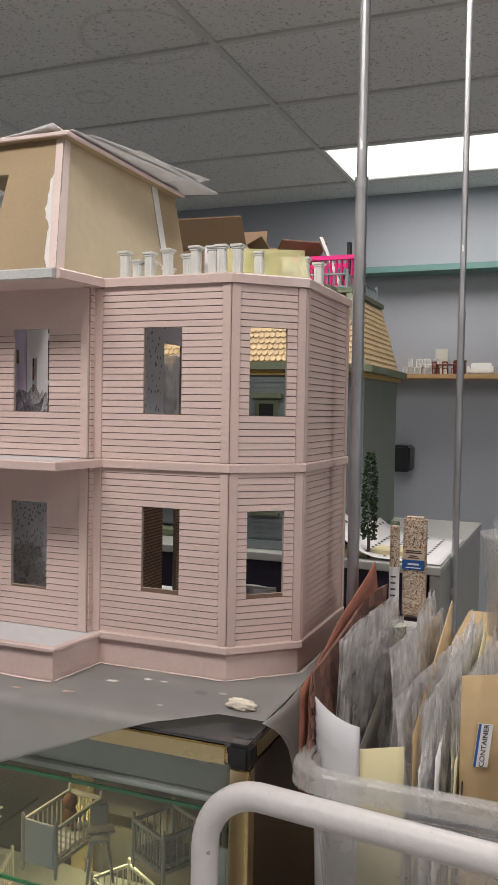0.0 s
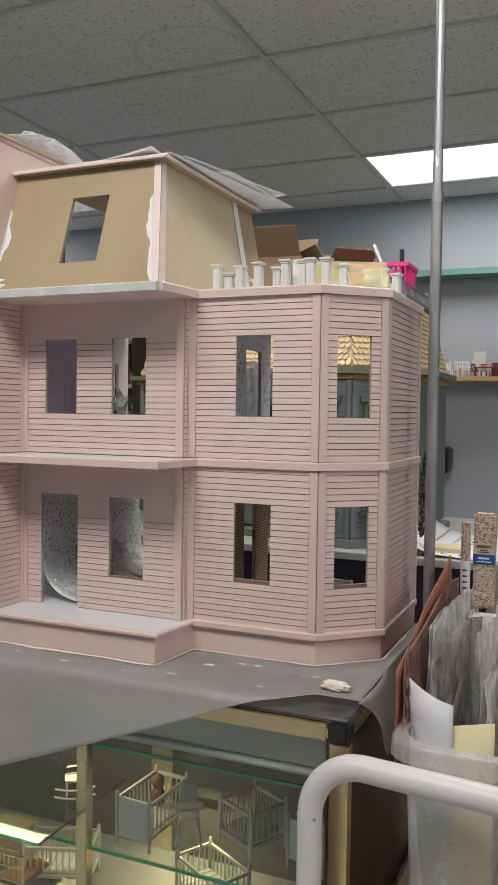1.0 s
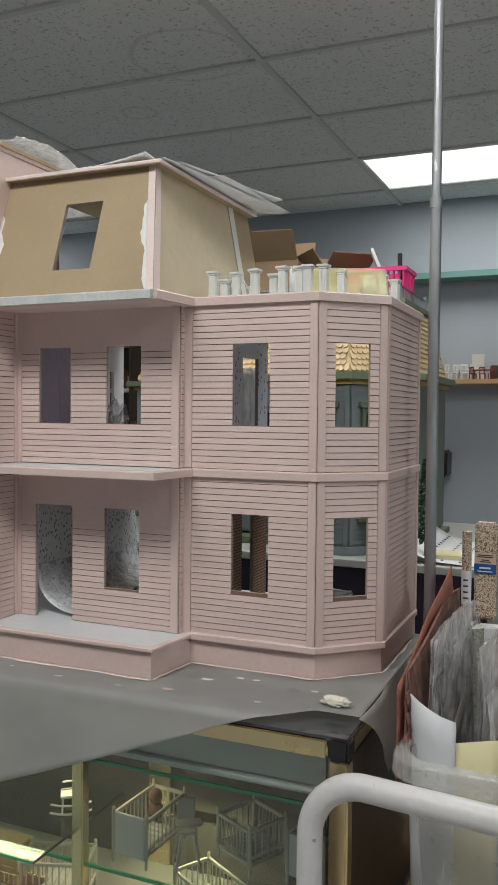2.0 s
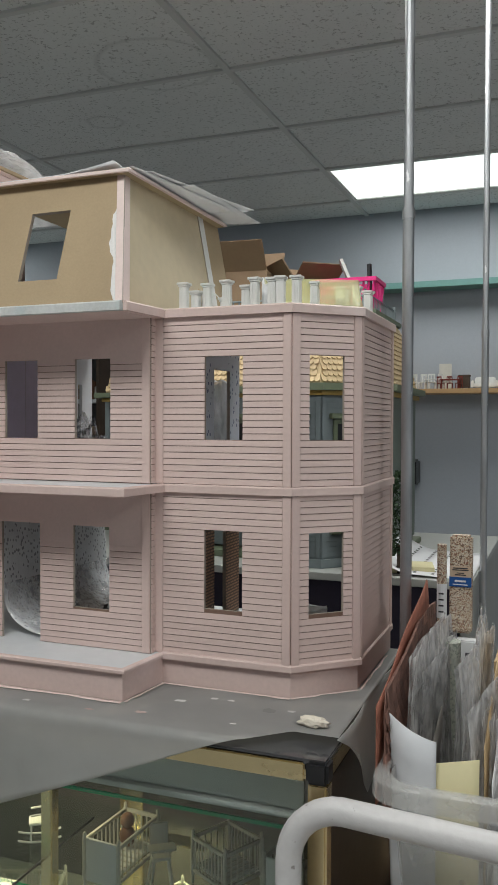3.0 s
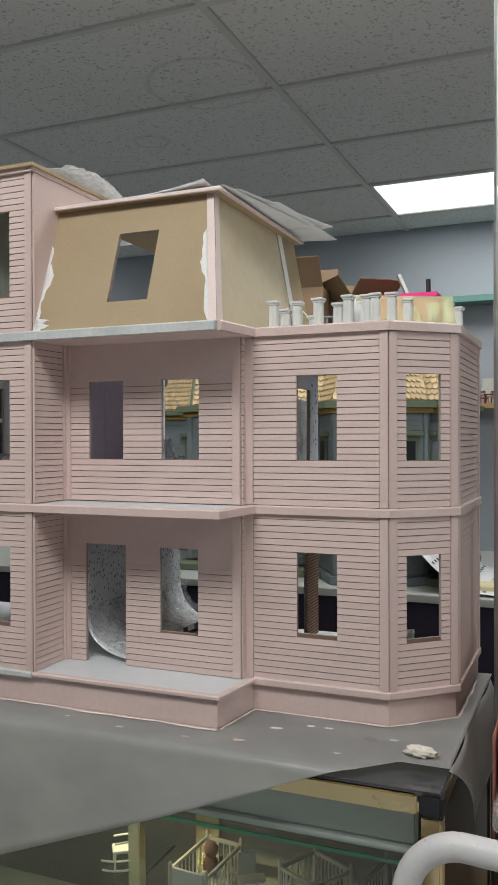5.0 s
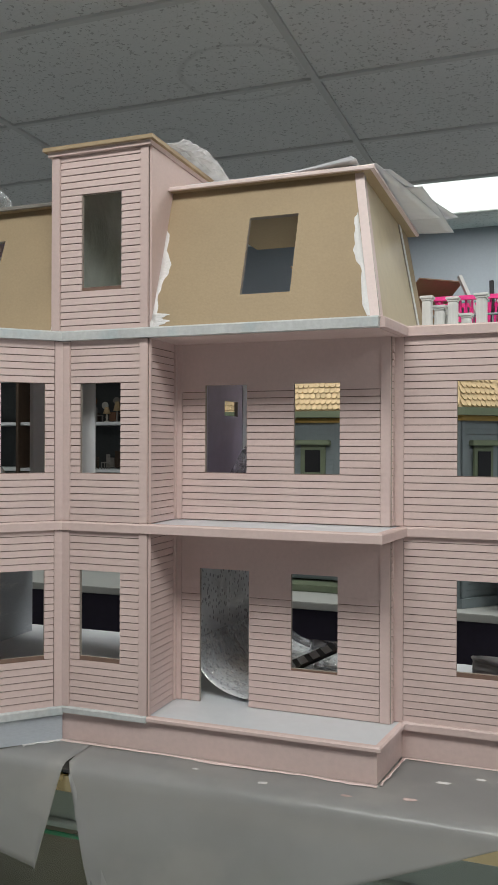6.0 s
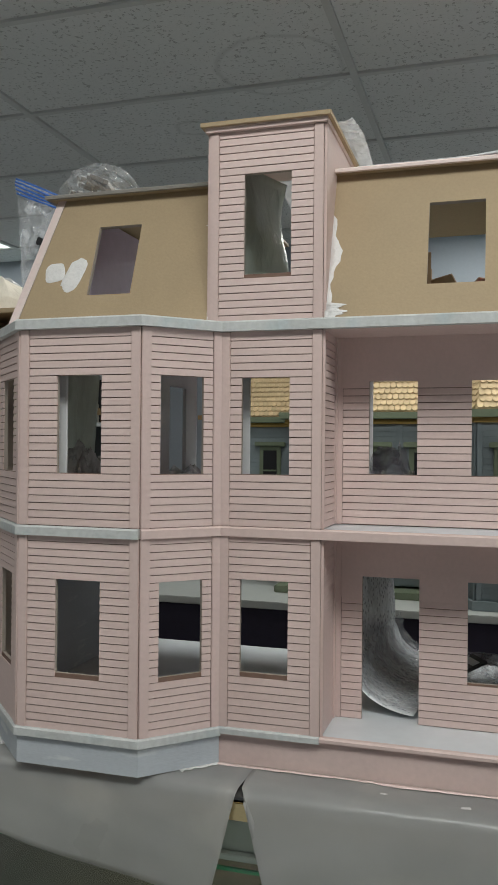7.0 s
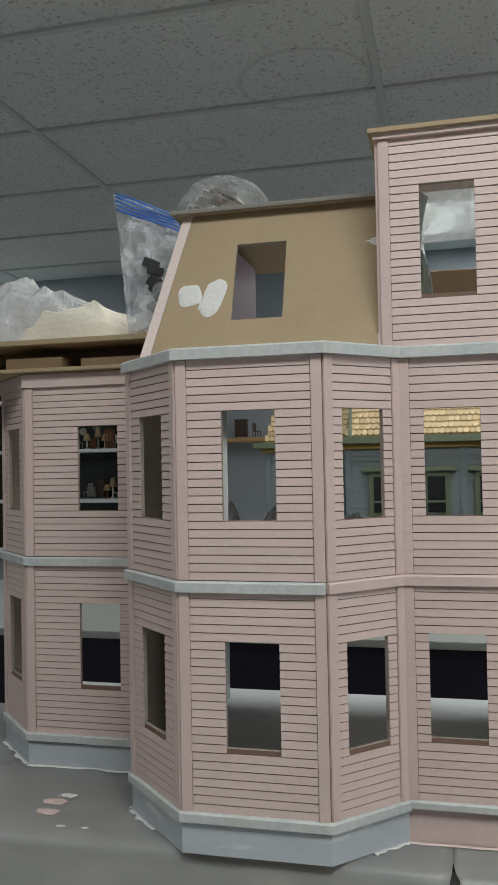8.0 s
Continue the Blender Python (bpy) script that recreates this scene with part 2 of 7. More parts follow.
BRICKSHEET = mat("red_brown_shingle_sheet", (0.17, 0.085, 0.065), 0.75, island=0.3, var=0.25, scale=70, bump=0.4, bump_scale=200)
YELLOWCARD = mat("pale_yellow_card", (0.66, 0.60, 0.36), 0.7, var=0.04)
BLUELABEL = mat("blue_label", (0.02, 0.1, 0.35), 0.4, var=0.04)
DARKWOOD = mat("dark_wood", (0.07, 0.045, 0.03), 0.5, var=0.2)
REDWOOD = mat("red_mahogany", (0.2, 0.03, 0.02), 0.4, var=0.15)


def speckled(name, colors, scale, rough=0.6):
    """Grains, each cell with a colour of its own."""
    m = mat(name, colors[0], rough, var=0.1, bump=0.5, bump_scale=240)
    N, L = m.node_tree.nodes, m.node_tree.links
    tc = N.new("ShaderNodeTexCoord")
    v = N.new("ShaderNodeTexVoronoi")
    v.inputs["Scale"].default_value = scale
    L.new(tc.outputs["Object"], v.inputs[0])
    sep = N.new("ShaderNodeSeparateColor")
    L.new(v.outputs["Color"], sep.inputs[0])
    r = N.new("ShaderNodeValToRGB")
    r.color_ramp.interpolation = "CONSTANT"
    for k, c in enumerate(colors):
        e = r.color_ramp.elements[k] if k < 2 else r.color_ramp.elements.new(k / len(colors))
        e.position, e.color = k / len(colors), (*c, 1)
    L.new(sep.outputs[0], r.inputs[0])
    L.new(r.outputs[0], N["Principled BSDF"].inputs["Base Color"])
    return m


GRANULES = speckled("mixed_granules", [(0.62, 0.52, 0.40), (0.30, 0.14, 0.09), (0.50, 0.38, 0.26), (0.72, 0.66, 0.56), (0.16, 0.10, 0.07), (0.64, 0.55, 0.44)], 640)
MOSS = speckled("grey_green_granules", [(0.44, 0.46, 0.40), (0.56, 0.57, 0.50), (0.30, 0.33, 0.28), (0.50, 0.51, 0.46)], 380)
LEAF = mat("dark_leaf", (0.03, 0.06, 0.025), 0.7, var=0.4, scale=80)
INK = mat("printed_ink", (0.05, 0.05, 0.06), 0.6, var=0.05)

# panel face between clapboards; its dark brown holds the shade of the gaps
GROOVE = mat("shaded_groove", (0.20, 0.125, 0.095), 0.85, var=0.15, scale=40)
GREYBOARD = mat("warm_grey_board", (0.24, 0.22, 0.20), 0.7, var=0.08)
CASEBACK = mat("dark_case_back", (0.10, 0.092, 0.082), 0.45, var=0.12, scale=5)
CABINETBACK = mat("charcoal_back_board", (0.055, 0.06, 0.06), 0.6, var=0.15, scale=4)
SMOKYGLASS = mat("smoky_glass", (0.06, 0.06, 0.065), 0.08, var=0.1, spec=0.8)
SILVERLAMP = mat("grey_lamp_housing", (0.5, 0.51, 0.5), 0.4, var=0.05)
REDPAINT = mat("red_paint", (0.24, 0.025, 0.025), 0.4, var=0.08)
BROWNTOY = mat("brown_felt", (0.2, 0.1, 0.06), 0.85, var=0.15)
TISSUE = mat("crumpled_tissue", (0.74, 0.68, 0.58), 0.8, var=0.06, scale=40, bump=0.5, bump_scale=90)
WHITEFOAM = mat("white_foam_wrap", (0.62, 0.63, 0.66), 0.5, var=0.05, scale=10, bump=0.4, bump_scale=30)
DOTSHEET = spotted(mat("dotted_film", (0.80, 0.82, 0.85), 0.16, var=0.1, scale=14, bump=1.0, bump_scale=38, spec=1.0), (0.33, 0.35, 0.38), 190, 0.3, (1, 1, 0.6))
LILACFILM = mat("lilac_film", (0.86, 0.60, 0.80), 0.25, var=0.1, scale=20, bump=0.6, bump_scale=50, alpha=0.85)


def acoustic_tile():
    """Fissured mineral tile, with two round water stains."""
    m = mat("acoustic_tile", (0.72, 0.73, 0.735), 0.9, island=0.045, var=0.04, scale=3, bump=0.35, bump_scale=130)
    nt = m.node_tree
    N, L = nt.nodes, nt.links
    p = N["Principled BSDF"]
    src = p.inputs["Base Color"].links[0].from_socket
    tc = N.new("ShaderNodeTexCoord")
    pits = N.new("ShaderNodeTexNoise")
    pits.inputs["Scale"].default_value, pits.inputs["Detail"].default_value, pits.inputs["Roughness"].default_value = 85, 4, 0.6
    L.new(tc.outputs["Object"], pits.inputs[0])
    r = N.new("ShaderNodeMapRange")
    r.inputs[1].default_value, r.inputs[2].default_value, r.inputs[3].default_value, r.inputs[4].default_value = 0.37, 0.415, 0.62, 1.0
    L.new(pits.outputs["Fac"], r.inputs[0])
    total = r.outputs[0]
    warp = N.new("ShaderNodeTexNoise")
    warp.inputs["Scale"].default_value = 7
    L.new(tc.outputs["Object"], warp.inputs[0])
    for cx, cy, rad in ((-1.27, 2.76, 0.205), (-1.71, 3.17, 0.075)):
        d = N.new("ShaderNodeVectorMath")
        d.operation = "DISTANCE"
        d.inputs[1].default_value = (cx, cy, 2.636)
        L.new(tc.outputs["Object"], d.inputs[0])
        w = N.new("ShaderNodeMath")
        w.operation = "MULTIPLY_ADD"
        w.inputs[1].default_value, w.inputs[2].default_value = 0.06, -0.03
        L.new(warp.outputs["Fac"], w.inputs[0])
        a = N.new("ShaderNodeMath")
        a.operation = "ADD"
        L.new(d.outputs["Value"], a.inputs[0])
        L.new(w.outputs[0], a.inputs[1])
        s = N.new("ShaderNodeMath")
        s.operation = "SUBTRACT"
        s.inputs[1].default_value = rad
        L.new(a.outputs[0], s.inputs[0])
        ab = N.new("ShaderNodeMath")
        ab.operation = "ABSOLUTE"
        L.new(s.outputs[0], ab.inputs[0])
        mr = N.new("ShaderNodeMapRange")
        mr.inputs[1].default_value, mr.inputs[2].default_value, mr.inputs[3].default_value, mr.inputs[4].default_value = 0.002, 0.014, 0.86, 1.0
        L.new(ab.outputs[0], mr.inputs[0])
        mu = N.new("ShaderNodeMath")
        mu.operation = "MULTIPLY"
        L.new(total, mu.inputs[0])
        L.new(mr.outputs[0], mu.inputs[1])
        total = mu.outputs[0]
    sc = N.new("ShaderNodeVectorMath")
    sc.operation = "SCALE"
    L.new(src, sc.inputs[0])
    L.new(total, sc.inputs["Scale"])
    L.new(sc.outputs[0], p.inputs["Base Color"])
    b = N.new("ShaderNodeBump")
    b.inputs["Strength"].default_value, b.inputs["Distance"].default_value = 0.6, 0.004
    L.new(r.outputs[0], b.inputs["Height"])
    L.new(b.outputs[0], p.inputs["Normal"])
    return m


CEILM = acoustic_tile()


def translucent(m, share, color):
    """Lets part of the light that falls on the far side glow through."""
    N, L = m.node_tree.nodes, m.node_tree.links
    p = N["Principled BSDF"]
    to = p.outputs[0].links[0].to_socket
    t = N.new("ShaderNodeBsdfTranslucent")
    t.inputs[0].default_value = (*color, 1)
    mx = N.new("ShaderNodeMixShader")
    mx.inputs[0].default_value = share
    L.new(p.outputs[0], mx.inputs[1])
    L.new(t.outputs[0], mx.inputs[2])
    L.new(mx.outputs[0], to)


translucent(FOGFILM, 0.4, (0.8, 0.86, 0.8))
translucent(PACKET, 0.35, (0.92, 0.92, 0.92))
translucent(FILM, 0.5, (0.72, 0.71, 0.66))
translucent(YELLOW, 0.5, (0.85, 0.83, 0.4))
translucent(MILKBAG, 0.2, (0.8, 0.8, 0.8))
translucent(TOTE, 0.3, (0.8, 0.8, 0.78))
TABLETOP = mat("grey_white_laminate", (0.44, 0.45, 0.43), 0.4, var=0.04)
TERRACOTTA = mat("terracotta_card", (0.27, 0.10, 0.065), 0.75, var=0.2, scale=30, bump=0.3)


# ---------------------------------------------------------------- mesh helpers
def mesh_ob(name, verts, faces, material, parent=None, label="", mats=None, ids=None, smooth=False):
    me = bpy.data.meshes.new(name)
    me.from_pydata([tuple(v) for v in verts], [], faces)
    for m in mats or [material]:
        me.materials.append(m)
    if ids:
        me.polygons.foreach_set("material_index", ids)
    if smooth:
        me.polygons.foreach_set("use_smooth", [True] * len(me.polygons))
    me.update()
    ob = new(name, me)
    if parent:
        ob.parent = parent
    if label:
        ob["label"] = label
    return ob


def part(name, bm, material, parent=None, label="", smooth=False):
    bmesh.ops.recalc_face_normals(bm, faces=bm.faces[:])
    me = bpy.data.meshes.new(name)
    bm.to_mesh(me)
    bm.free()
    me.materials.append(material)
    if smooth:
        me.polygons.foreach_set("use_smooth", [True] * len(me.polygons))
    ob = new(name, me)
    if parent:
        ob.parent = parent
    if label:
        ob["label"] = label
    return ob


def thing(name, label, category, at=(0, 0, 0), group="", kind="", rz=0):
    ob = new(name)
    ob.matrix_basis = pose(*at, 0, 0, rz)
    return tagged(ob, label, category, group, kind)


def add_box(bm, x0, x1, y0, y1, z0, z1, bevel=0.0, m=None):
    geo = bmesh.ops.create_cube(bm, size=1)
    vs = geo["verts"]
    for v in vs:
        v.co = ((x0 + x1) / 2 + v.co.x * (x1 - x0), (y0 + y1) / 2 + v.co.y * (y1 - y0), (z0 + z1) / 2 + v.co.z * (z1 - z0))
    if bevel:
        es = list({e for v in vs for e in v.link_edges})
        r = bmesh.ops.bevel(bm, geom=es, offset=bevel, segments=2, affect="EDGES")
        vs = list({v for f in r["faces"] for v in f.verts} | {v for v in vs if v.is_valid})
    if m:
        bmesh.ops.transform(bm, matrix=m, verts=vs)
    return vs


def box(name, x0, x1, y0, y1, z0, z1, material, parent=None, label="", bevel=0.0015, m=None):
    bm = bmesh.new()
    add_box(bm, x0, x1, y0, y1, z0, z1, bevel, m)
    return part(name, bm, material, parent, label)


def add_rod(bm, a, b, r, r2=None, seg=10):
    a, b = Vector(a), Vector(b)
    d = b - a
    m = Matrix.Translation((a + b) / 2) @ d.to_track_quat("Z", "Y").to_matrix().to_4x4()
    bmesh.ops.create_cone(bm, cap_ends=True, segments=seg, radius1=r, radius2=r if r2 is None else r2, depth=d.length, matrix=m)


def rod(name, a, b, r, material, parent=None, label="", r2=None, seg=14):
    bm = bmesh.new()
    add_rod(bm, a, b, r, r2, seg)
    return part(name, bm, material, parent, label, smooth=False)


def lathe(bm, profile, seg=20, m=None):
    """Turns (radius, height) pairs about z."""
    rings = []
    for r, z in profile:
        rings.append([bm.verts.new((m or Matrix()) @ Vector((r * math.cos(2 * math.pi * i / seg), r * math.sin(2 * math.pi * i / seg), z))) for i in range(seg)])
    for a, b in zip(rings, rings[1:]):
        for i in range(seg):
            bm.faces.new((a[i], a[(i + 1) % seg], b[(i + 1) % seg], b[i]))
    bm.faces.new(list(reversed(rings[0])))
    bm.faces.new(rings[-1])


def tube(name, pts, r, material, parent=None, seg=14, label=""):
    """A bent tube through points."""
    bm = bmesh.new()
    pts = [Vector(p) for p in pts]
    rings, side = [], None
    for i, p in enumerate(pts):
        d = (pts[min(i + 1, len(pts) - 1)] - pts[max(i - 1, 0)]).normalized()
        if side is None:
            side = d.orthogonal().normalized()
        side = (side - d * side.dot(d)).normalized()
        up = d.cross(side)
        rings.append([bm.verts.new(p + r * (math.cos(2 * math.pi * k / seg) * side + math.sin(2 * math.pi * k / seg) * up)) for k in range(seg)])
    for a, b in zip(rings, rings[1:]):
        for i in range(seg):
            bm.faces.new((a[i], a[(i + 1) % seg], b[(i + 1) % seg], b[i]))
    bm.faces.new(rings[0])
    bm.faces.new(rings[-1])
    return part(name, bm, material, parent, label, smooth=True)


def prism(name, poly, z0, z1, material, parent=None, label="", top=None):
    """A polygon in plan, extruded; top: another material for the upper face."""
    n = len(poly)
    vs = [(x, y, z0) for x, y in poly] + [(x, y, z1) for x, y in poly]
    fs = [tuple(reversed(range(n))), tuple(range(n, 2 * n))] + [(i, (i + 1) % n, n + (i + 1) % n, n + i) for i in range(n)]
    ids = [0, 1 if top else 0] + [0] * n
    return mesh_ob(name, vs, fs, material, parent, label, mats=[material, top] if top else None, ids=ids if top else None)


def offset(line, d):
    """Points of a plan line moved d to its right-hand side, mitred."""
    out = []
    for i, p in enumerate(line):
        ns = []
        for a, b in ((i - 1, i), (i, i + 1)):
            if 0 <= a and b < len(line):
                dx, dy = line[b][0] - line[a][0], line[b][1] - line[a][1]
                q = math.hypot(dx, dy)
                ns.append((dy / q, -dx / q))
        nx, ny = sum(n[0] for n in ns), sum(n[1] for n in ns)
        q = math.hypot(nx, ny)
        nx, ny = nx / q, ny / q
        k = d / max(nx * ns[0][0] + ny * ns[0][1], 0.3)
        out.append((p[0] + nx * k, p[1] + ny * k))
    return out


def trim(name, line, z0, z1, out, material, parent, label="", inner=-0.004):
    """A moulding along a plan line, proud of the wall by out; the upper edge is eased."""
    a, b = offset(line, inner), offset(line, out)
    e = min(0.002, (z1 - z0) / 3)
    c = offset(line, out - e)
    vs, fs, n = [], [], len(line)
    for i in range(n):
        vs += [(*a[i], z0), (*b[i], z0), (*b[i], z1 - e), (*c[i], z1), (*a[i], z1)]
    for i in range(n - 1):
        for k in range(5):
            fs.append((5 * i + k, 5 * i + (k + 1) % 5, 5 * i + 5 + (k + 1) % 5, 5 * i + 5 + k))
    fs += [(4, 3, 2, 1, 0), tuple(5 * n - 5 + k for k in range(5))]
    ob = mesh_ob(name, vs, fs, material, parent, label)
    return ob


def panel_mesh(length, z0, z1, holes, thick):
    """A wall panel along +x, its face at y = 0 and its back at y = thick, with square holes through it."""
    us = sorted({0, length, *[h for w in holes for h in w[:2]]})
    zs = sorted({z0, z1, *[h for w in holes for h in w[2:]]})
    solid = lambda i, k: 0 <= i < len(us) - 1 and 0 <= k < len(zs) - 1 and not any(
        w[0] <= us[i] and us[i + 1] <= w[1] and w[2] <= zs[k] and zs[k + 1] <= w[3] for w in holes)
    vs, fs, ids, index = [], [], [], {}

    def v(u, y, z):
        if (u, y, z) not in index:
            index[(u, y, z)] = len(vs)
            vs.append((u, y, z))
        return index[(u, y, z)]
    for i in range(len(us) - 1):
        for k in range(len(zs) - 1):
            if not solid(i, k):
                continue
            a, b, c, d = us[i], us[i + 1], zs[k], zs[k + 1]
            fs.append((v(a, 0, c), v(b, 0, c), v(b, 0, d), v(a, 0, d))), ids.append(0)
            fs.append((v(a, thick, c), v(a, thick, d), v(b, thick, d), v(b, thick, c))), ids.append(1)
            for ok, q in ((solid(i - 1, k), ((a, c), (a, d))), (solid(i + 1, k), ((b, d), (b, c))), (solid(i, k - 1), ((b, c), (a, c))), (solid(i, k + 1), ((a, d), (b, d)))):
                if not ok:
                    (u0, w0), (u1, w1) = q
                    fs.append((v(u0, 0, w0), v(u0, thick, w0), v(u1, thick, w1), v(u1, 0, w1)))
                    ids.append(2)
    return vs, fs, ids


BOARD, GAP, PROUD = 0.00917, 0.00100, 0.0020


def board_mesh(pieces, z0, z1):
    """One clapboard, cut into pieces by the openings; its lower edge stands proud."""
    vs, fs = [], []
    for a, b in pieces:
        o = len(vs)
        for u in (a, b):
            vs += [(u, 0, z0), (u, -PROUD, z0), (u, -PROUD, z0 + 0.0008), (u, -0.0012, z1), (u, 0, z1)]
        fs += [tuple(o + k for k in (0, 1, 2, 3, 4)), tuple(o + k for k in (9, 8, 7, 6, 5))]
        for k in range(5):
            fs.append((o + k, o + 5 + k, o + 5 + (k + 1) % 5, o + (k + 1) % 5))
    return vs, fs


BOARDS = 0


def clad_wall(parent, p0, p1, z0, z1, holes=(), left=0.012, right=0.012, single=True, thick=0.0045, label="", plain_from=None):
    """A wall between two plan points, seen from outside left to right: panel, corner boards and clapboards. holes: (u0, u1, z0, z1)."""
    global BOARDS
    d = Vector((p1[0] - p0[0], p1[1] - p0[1], 0))
    length = d.length
    vs, fs, ids = panel_mesh(length, z0, z1, list(holes), thick)
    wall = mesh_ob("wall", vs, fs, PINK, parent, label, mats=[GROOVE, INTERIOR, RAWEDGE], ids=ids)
    wall.matrix_basis = pose(p0[0], p0[1], 0, 0, 0, math.degrees(math.atan2(d.y, d.x)))
    for u0, u1 in ((0, left), (length - right, length)):
        if u1 - u0 > 0.001:
            box("corner_board", u0 + (0.0002 if u0 else 0), u1, -0.0035, 0.0, z0 + 0.0005, z1 - 0.0005, PINK, wall, bevel=0.0007)
    rows = max(1, int((z1 - z0) / BOARD + 0.2))
    pitch = BOARD
    joined = ([], [])
    # smooth panel stands in for clapboards whose grooves vanish in porch shade
    if plain_from:
        cut = [(h[0] - left, h[1] - left, plain_from, h[3]) for h in holes]
        hv, hf, _ = panel_mesh(length - left - right, plain_from, z1 - 0.0005, cut, PROUD - 0.0002)
        mesh_ob("header_board", [(x + left, y - PROUD, z) for x, y, z in hv], hf, PINK, wall)
    for k in range(rows):
        if plain_from and z0 + k * pitch > plain_from - 0.5 * pitch:
            break
        a, b = z0 + k * pitch + GAP, z0 + (k + 1) * pitch if k < rows - 1 else z1
        cuts = sorted((h[0], h[1]) for h in holes if h[2] < b - 0.003 and h[3] > a + 0.003)
        pieces, u = [], left + 0.0004
        for c0, c1 in cuts:
            if c0 - u > 0.001:
                pieces.append((u, c0))
            u = c1
        if length - right - 0.0004 - u > 0.001:
            pieces.append((u, length - right - 0.0004))
        if not pieces:
            continue
        if single:
            for piece in pieces:
                mesh_ob("clapboard", *board_mesh([piece], a, b), PINK, wall)
                BOARDS += 1
        else:
            bv, bf = board_mesh(pieces, a, b)
            o = len(joined[0])
            joined[0].extend(bv)
            joined[1].extend(tuple(o + q for q in f) for f in bf)
    if joined[0]:
        tagged(mesh_ob("cladding", *joined, PINK, wall), kind="stuff")
    return wall


# ---------------------------------------------------------------- the shop's shell
GX, GY, TW, TD = -1.037, 2.869, 1.2192, 0.6096
XW, XE, YS, YN = -6.0, 3.2, -4.0, 5.04
tagged(box("floor", XW, XE, YS, YN, -0.05, 0.0, FLOORM, bevel=0), "unseen shop floor, pale to bounce light upward", "floor", kind="structure")
for nm, b in (("wall_north", (XW, XE, YN, YN + 0.1)), ("wall_south", (XW, XE, YS - 0.1, YS)), ("wall_west", (XW - 0.1, XW, YS, YN)), ("wall_east", (XE, XE + 0.1, YS, YN))):
    tagged(box(nm, *b, 0, CEIL + 0.1, WALLM, bevel=0), "pale blue-grey painted shop wall", "wall", kind="structure")


def ceiling():
    bm = bmesh.new()
    lit = {(round((a - GX) / TW), round((b - GY) / TD)) for a, b in TROFFERS}
    for i in range(-5, 5):
        for k in range(-12, 5):
            x, y = GX + i * TW, GY + k * TD
            x0, x1, y0, y1 = max(x, XW), min(x + TW, XE), max(y, YS), min(y + TD, YN)
            if x1 - x0 < 0.02 or y1 - y0 < 0.02 or (i, k) in lit:
                continue
            add_box(bm, x0 + 0.006, x1 - 0.006, y0 + 0.006, y1 - 0.006, CEIL + 0.008, CEIL + 0.018)
    tagged(part("ceiling", bm, CEILM), "suspended ceiling of grey fissured acoustic tiles", "ceiling", kind="structure")
    bm = bmesh.new()
    for i in range(-5, 5):
        if XW < GX + i * TW < XE:
            add_box(bm, GX + i * TW - 0.012, GX + i * TW + 0.012, YS, YN, CEIL - 0.0021, CEIL + 0.0095)
    for k in range(-12, 5):
        if YS < GY + k * TD < YN:
            add_box(bm, XW, XE, GY + k * TD - 0.011, GY + k * TD + 0.011, CEIL - 0.0016, CEIL + 0.009)
    tagged(part("ceiling_trim", bm, TBAR), "painted metal ceiling grid", "ceiling grid", kind="structure")
    box("ceiling_void", XW, XE, YS, YN, CEIL + 0.08, CEIL + 0.1, TBAR, bevel=0)
    tagged(bpy.data.objects["ceiling_void"], "closed void above the ceiling", "ceiling", kind="structure")


ceiling()
for tx, ty in TROFFERS:
    t = thing("ceiling_light", "recessed fluorescent ceiling light with a glowing diffuser, some added out of view", "ceiling light", (tx, ty, CEIL), "ceiling lights")
    bm = bmesh.new()
    for b in ((0, 1.206, 0, 0.02), (0, 1.206, 0.577, 0.597), (0, 0.02, 0.02, 0.577), (1.186, 1.206, 0.02, 0.577)):
        add_box(bm, *b, 0.0, 0.02)
    part("frame", bm, WHITEP, t)
    box("diffuser", 0.02, 1.186, 0.02, 0.577, 0.006, 0.012, LIGHTM, t, bevel=0)



# ---------------------------------------------------------------- the pink dollhouse
Z0, Z1, Z2, Z3 = 1.013, 1.058, 1.303, 1.556
WIN1, WIN2, WIN3 = (1.128, 1.243), (1.372, 1.491), (1.619, 1.743)
BACK = 1.55
house = thing("dollhouse", "half-finished pink clapboard dollhouse with raw fibreboard mansard roofs, on the showcase", "dollhouse", (0, 0, 0))
P = dict(wl=(-1.52, BACK), wa=(-1.52, 1.362), wb=(-1.437, 1.279), wc=(-1.232, 1.279), ba=(-1.232, 1.160), bb=(-1.137, 1.065), bc=(-0.975, 1.065), bd=(-0.900, 1.140),
         ta=(-0.772, 1.140), tb=(-0.772, 1.224), ra=(-0.473, 1.224), rb=(-0.473, 1.238), rc=(-0.262, 1.238), rd=(-0.183, 1.312), re=(-0.183, 1.534))


def centred(p0, p1, w, z):
    """An opening of width w in the middle of a wall."""
    length = math.dist(p0, p1)
    return ((length - w) / 2, (length + w) / 2, *z)


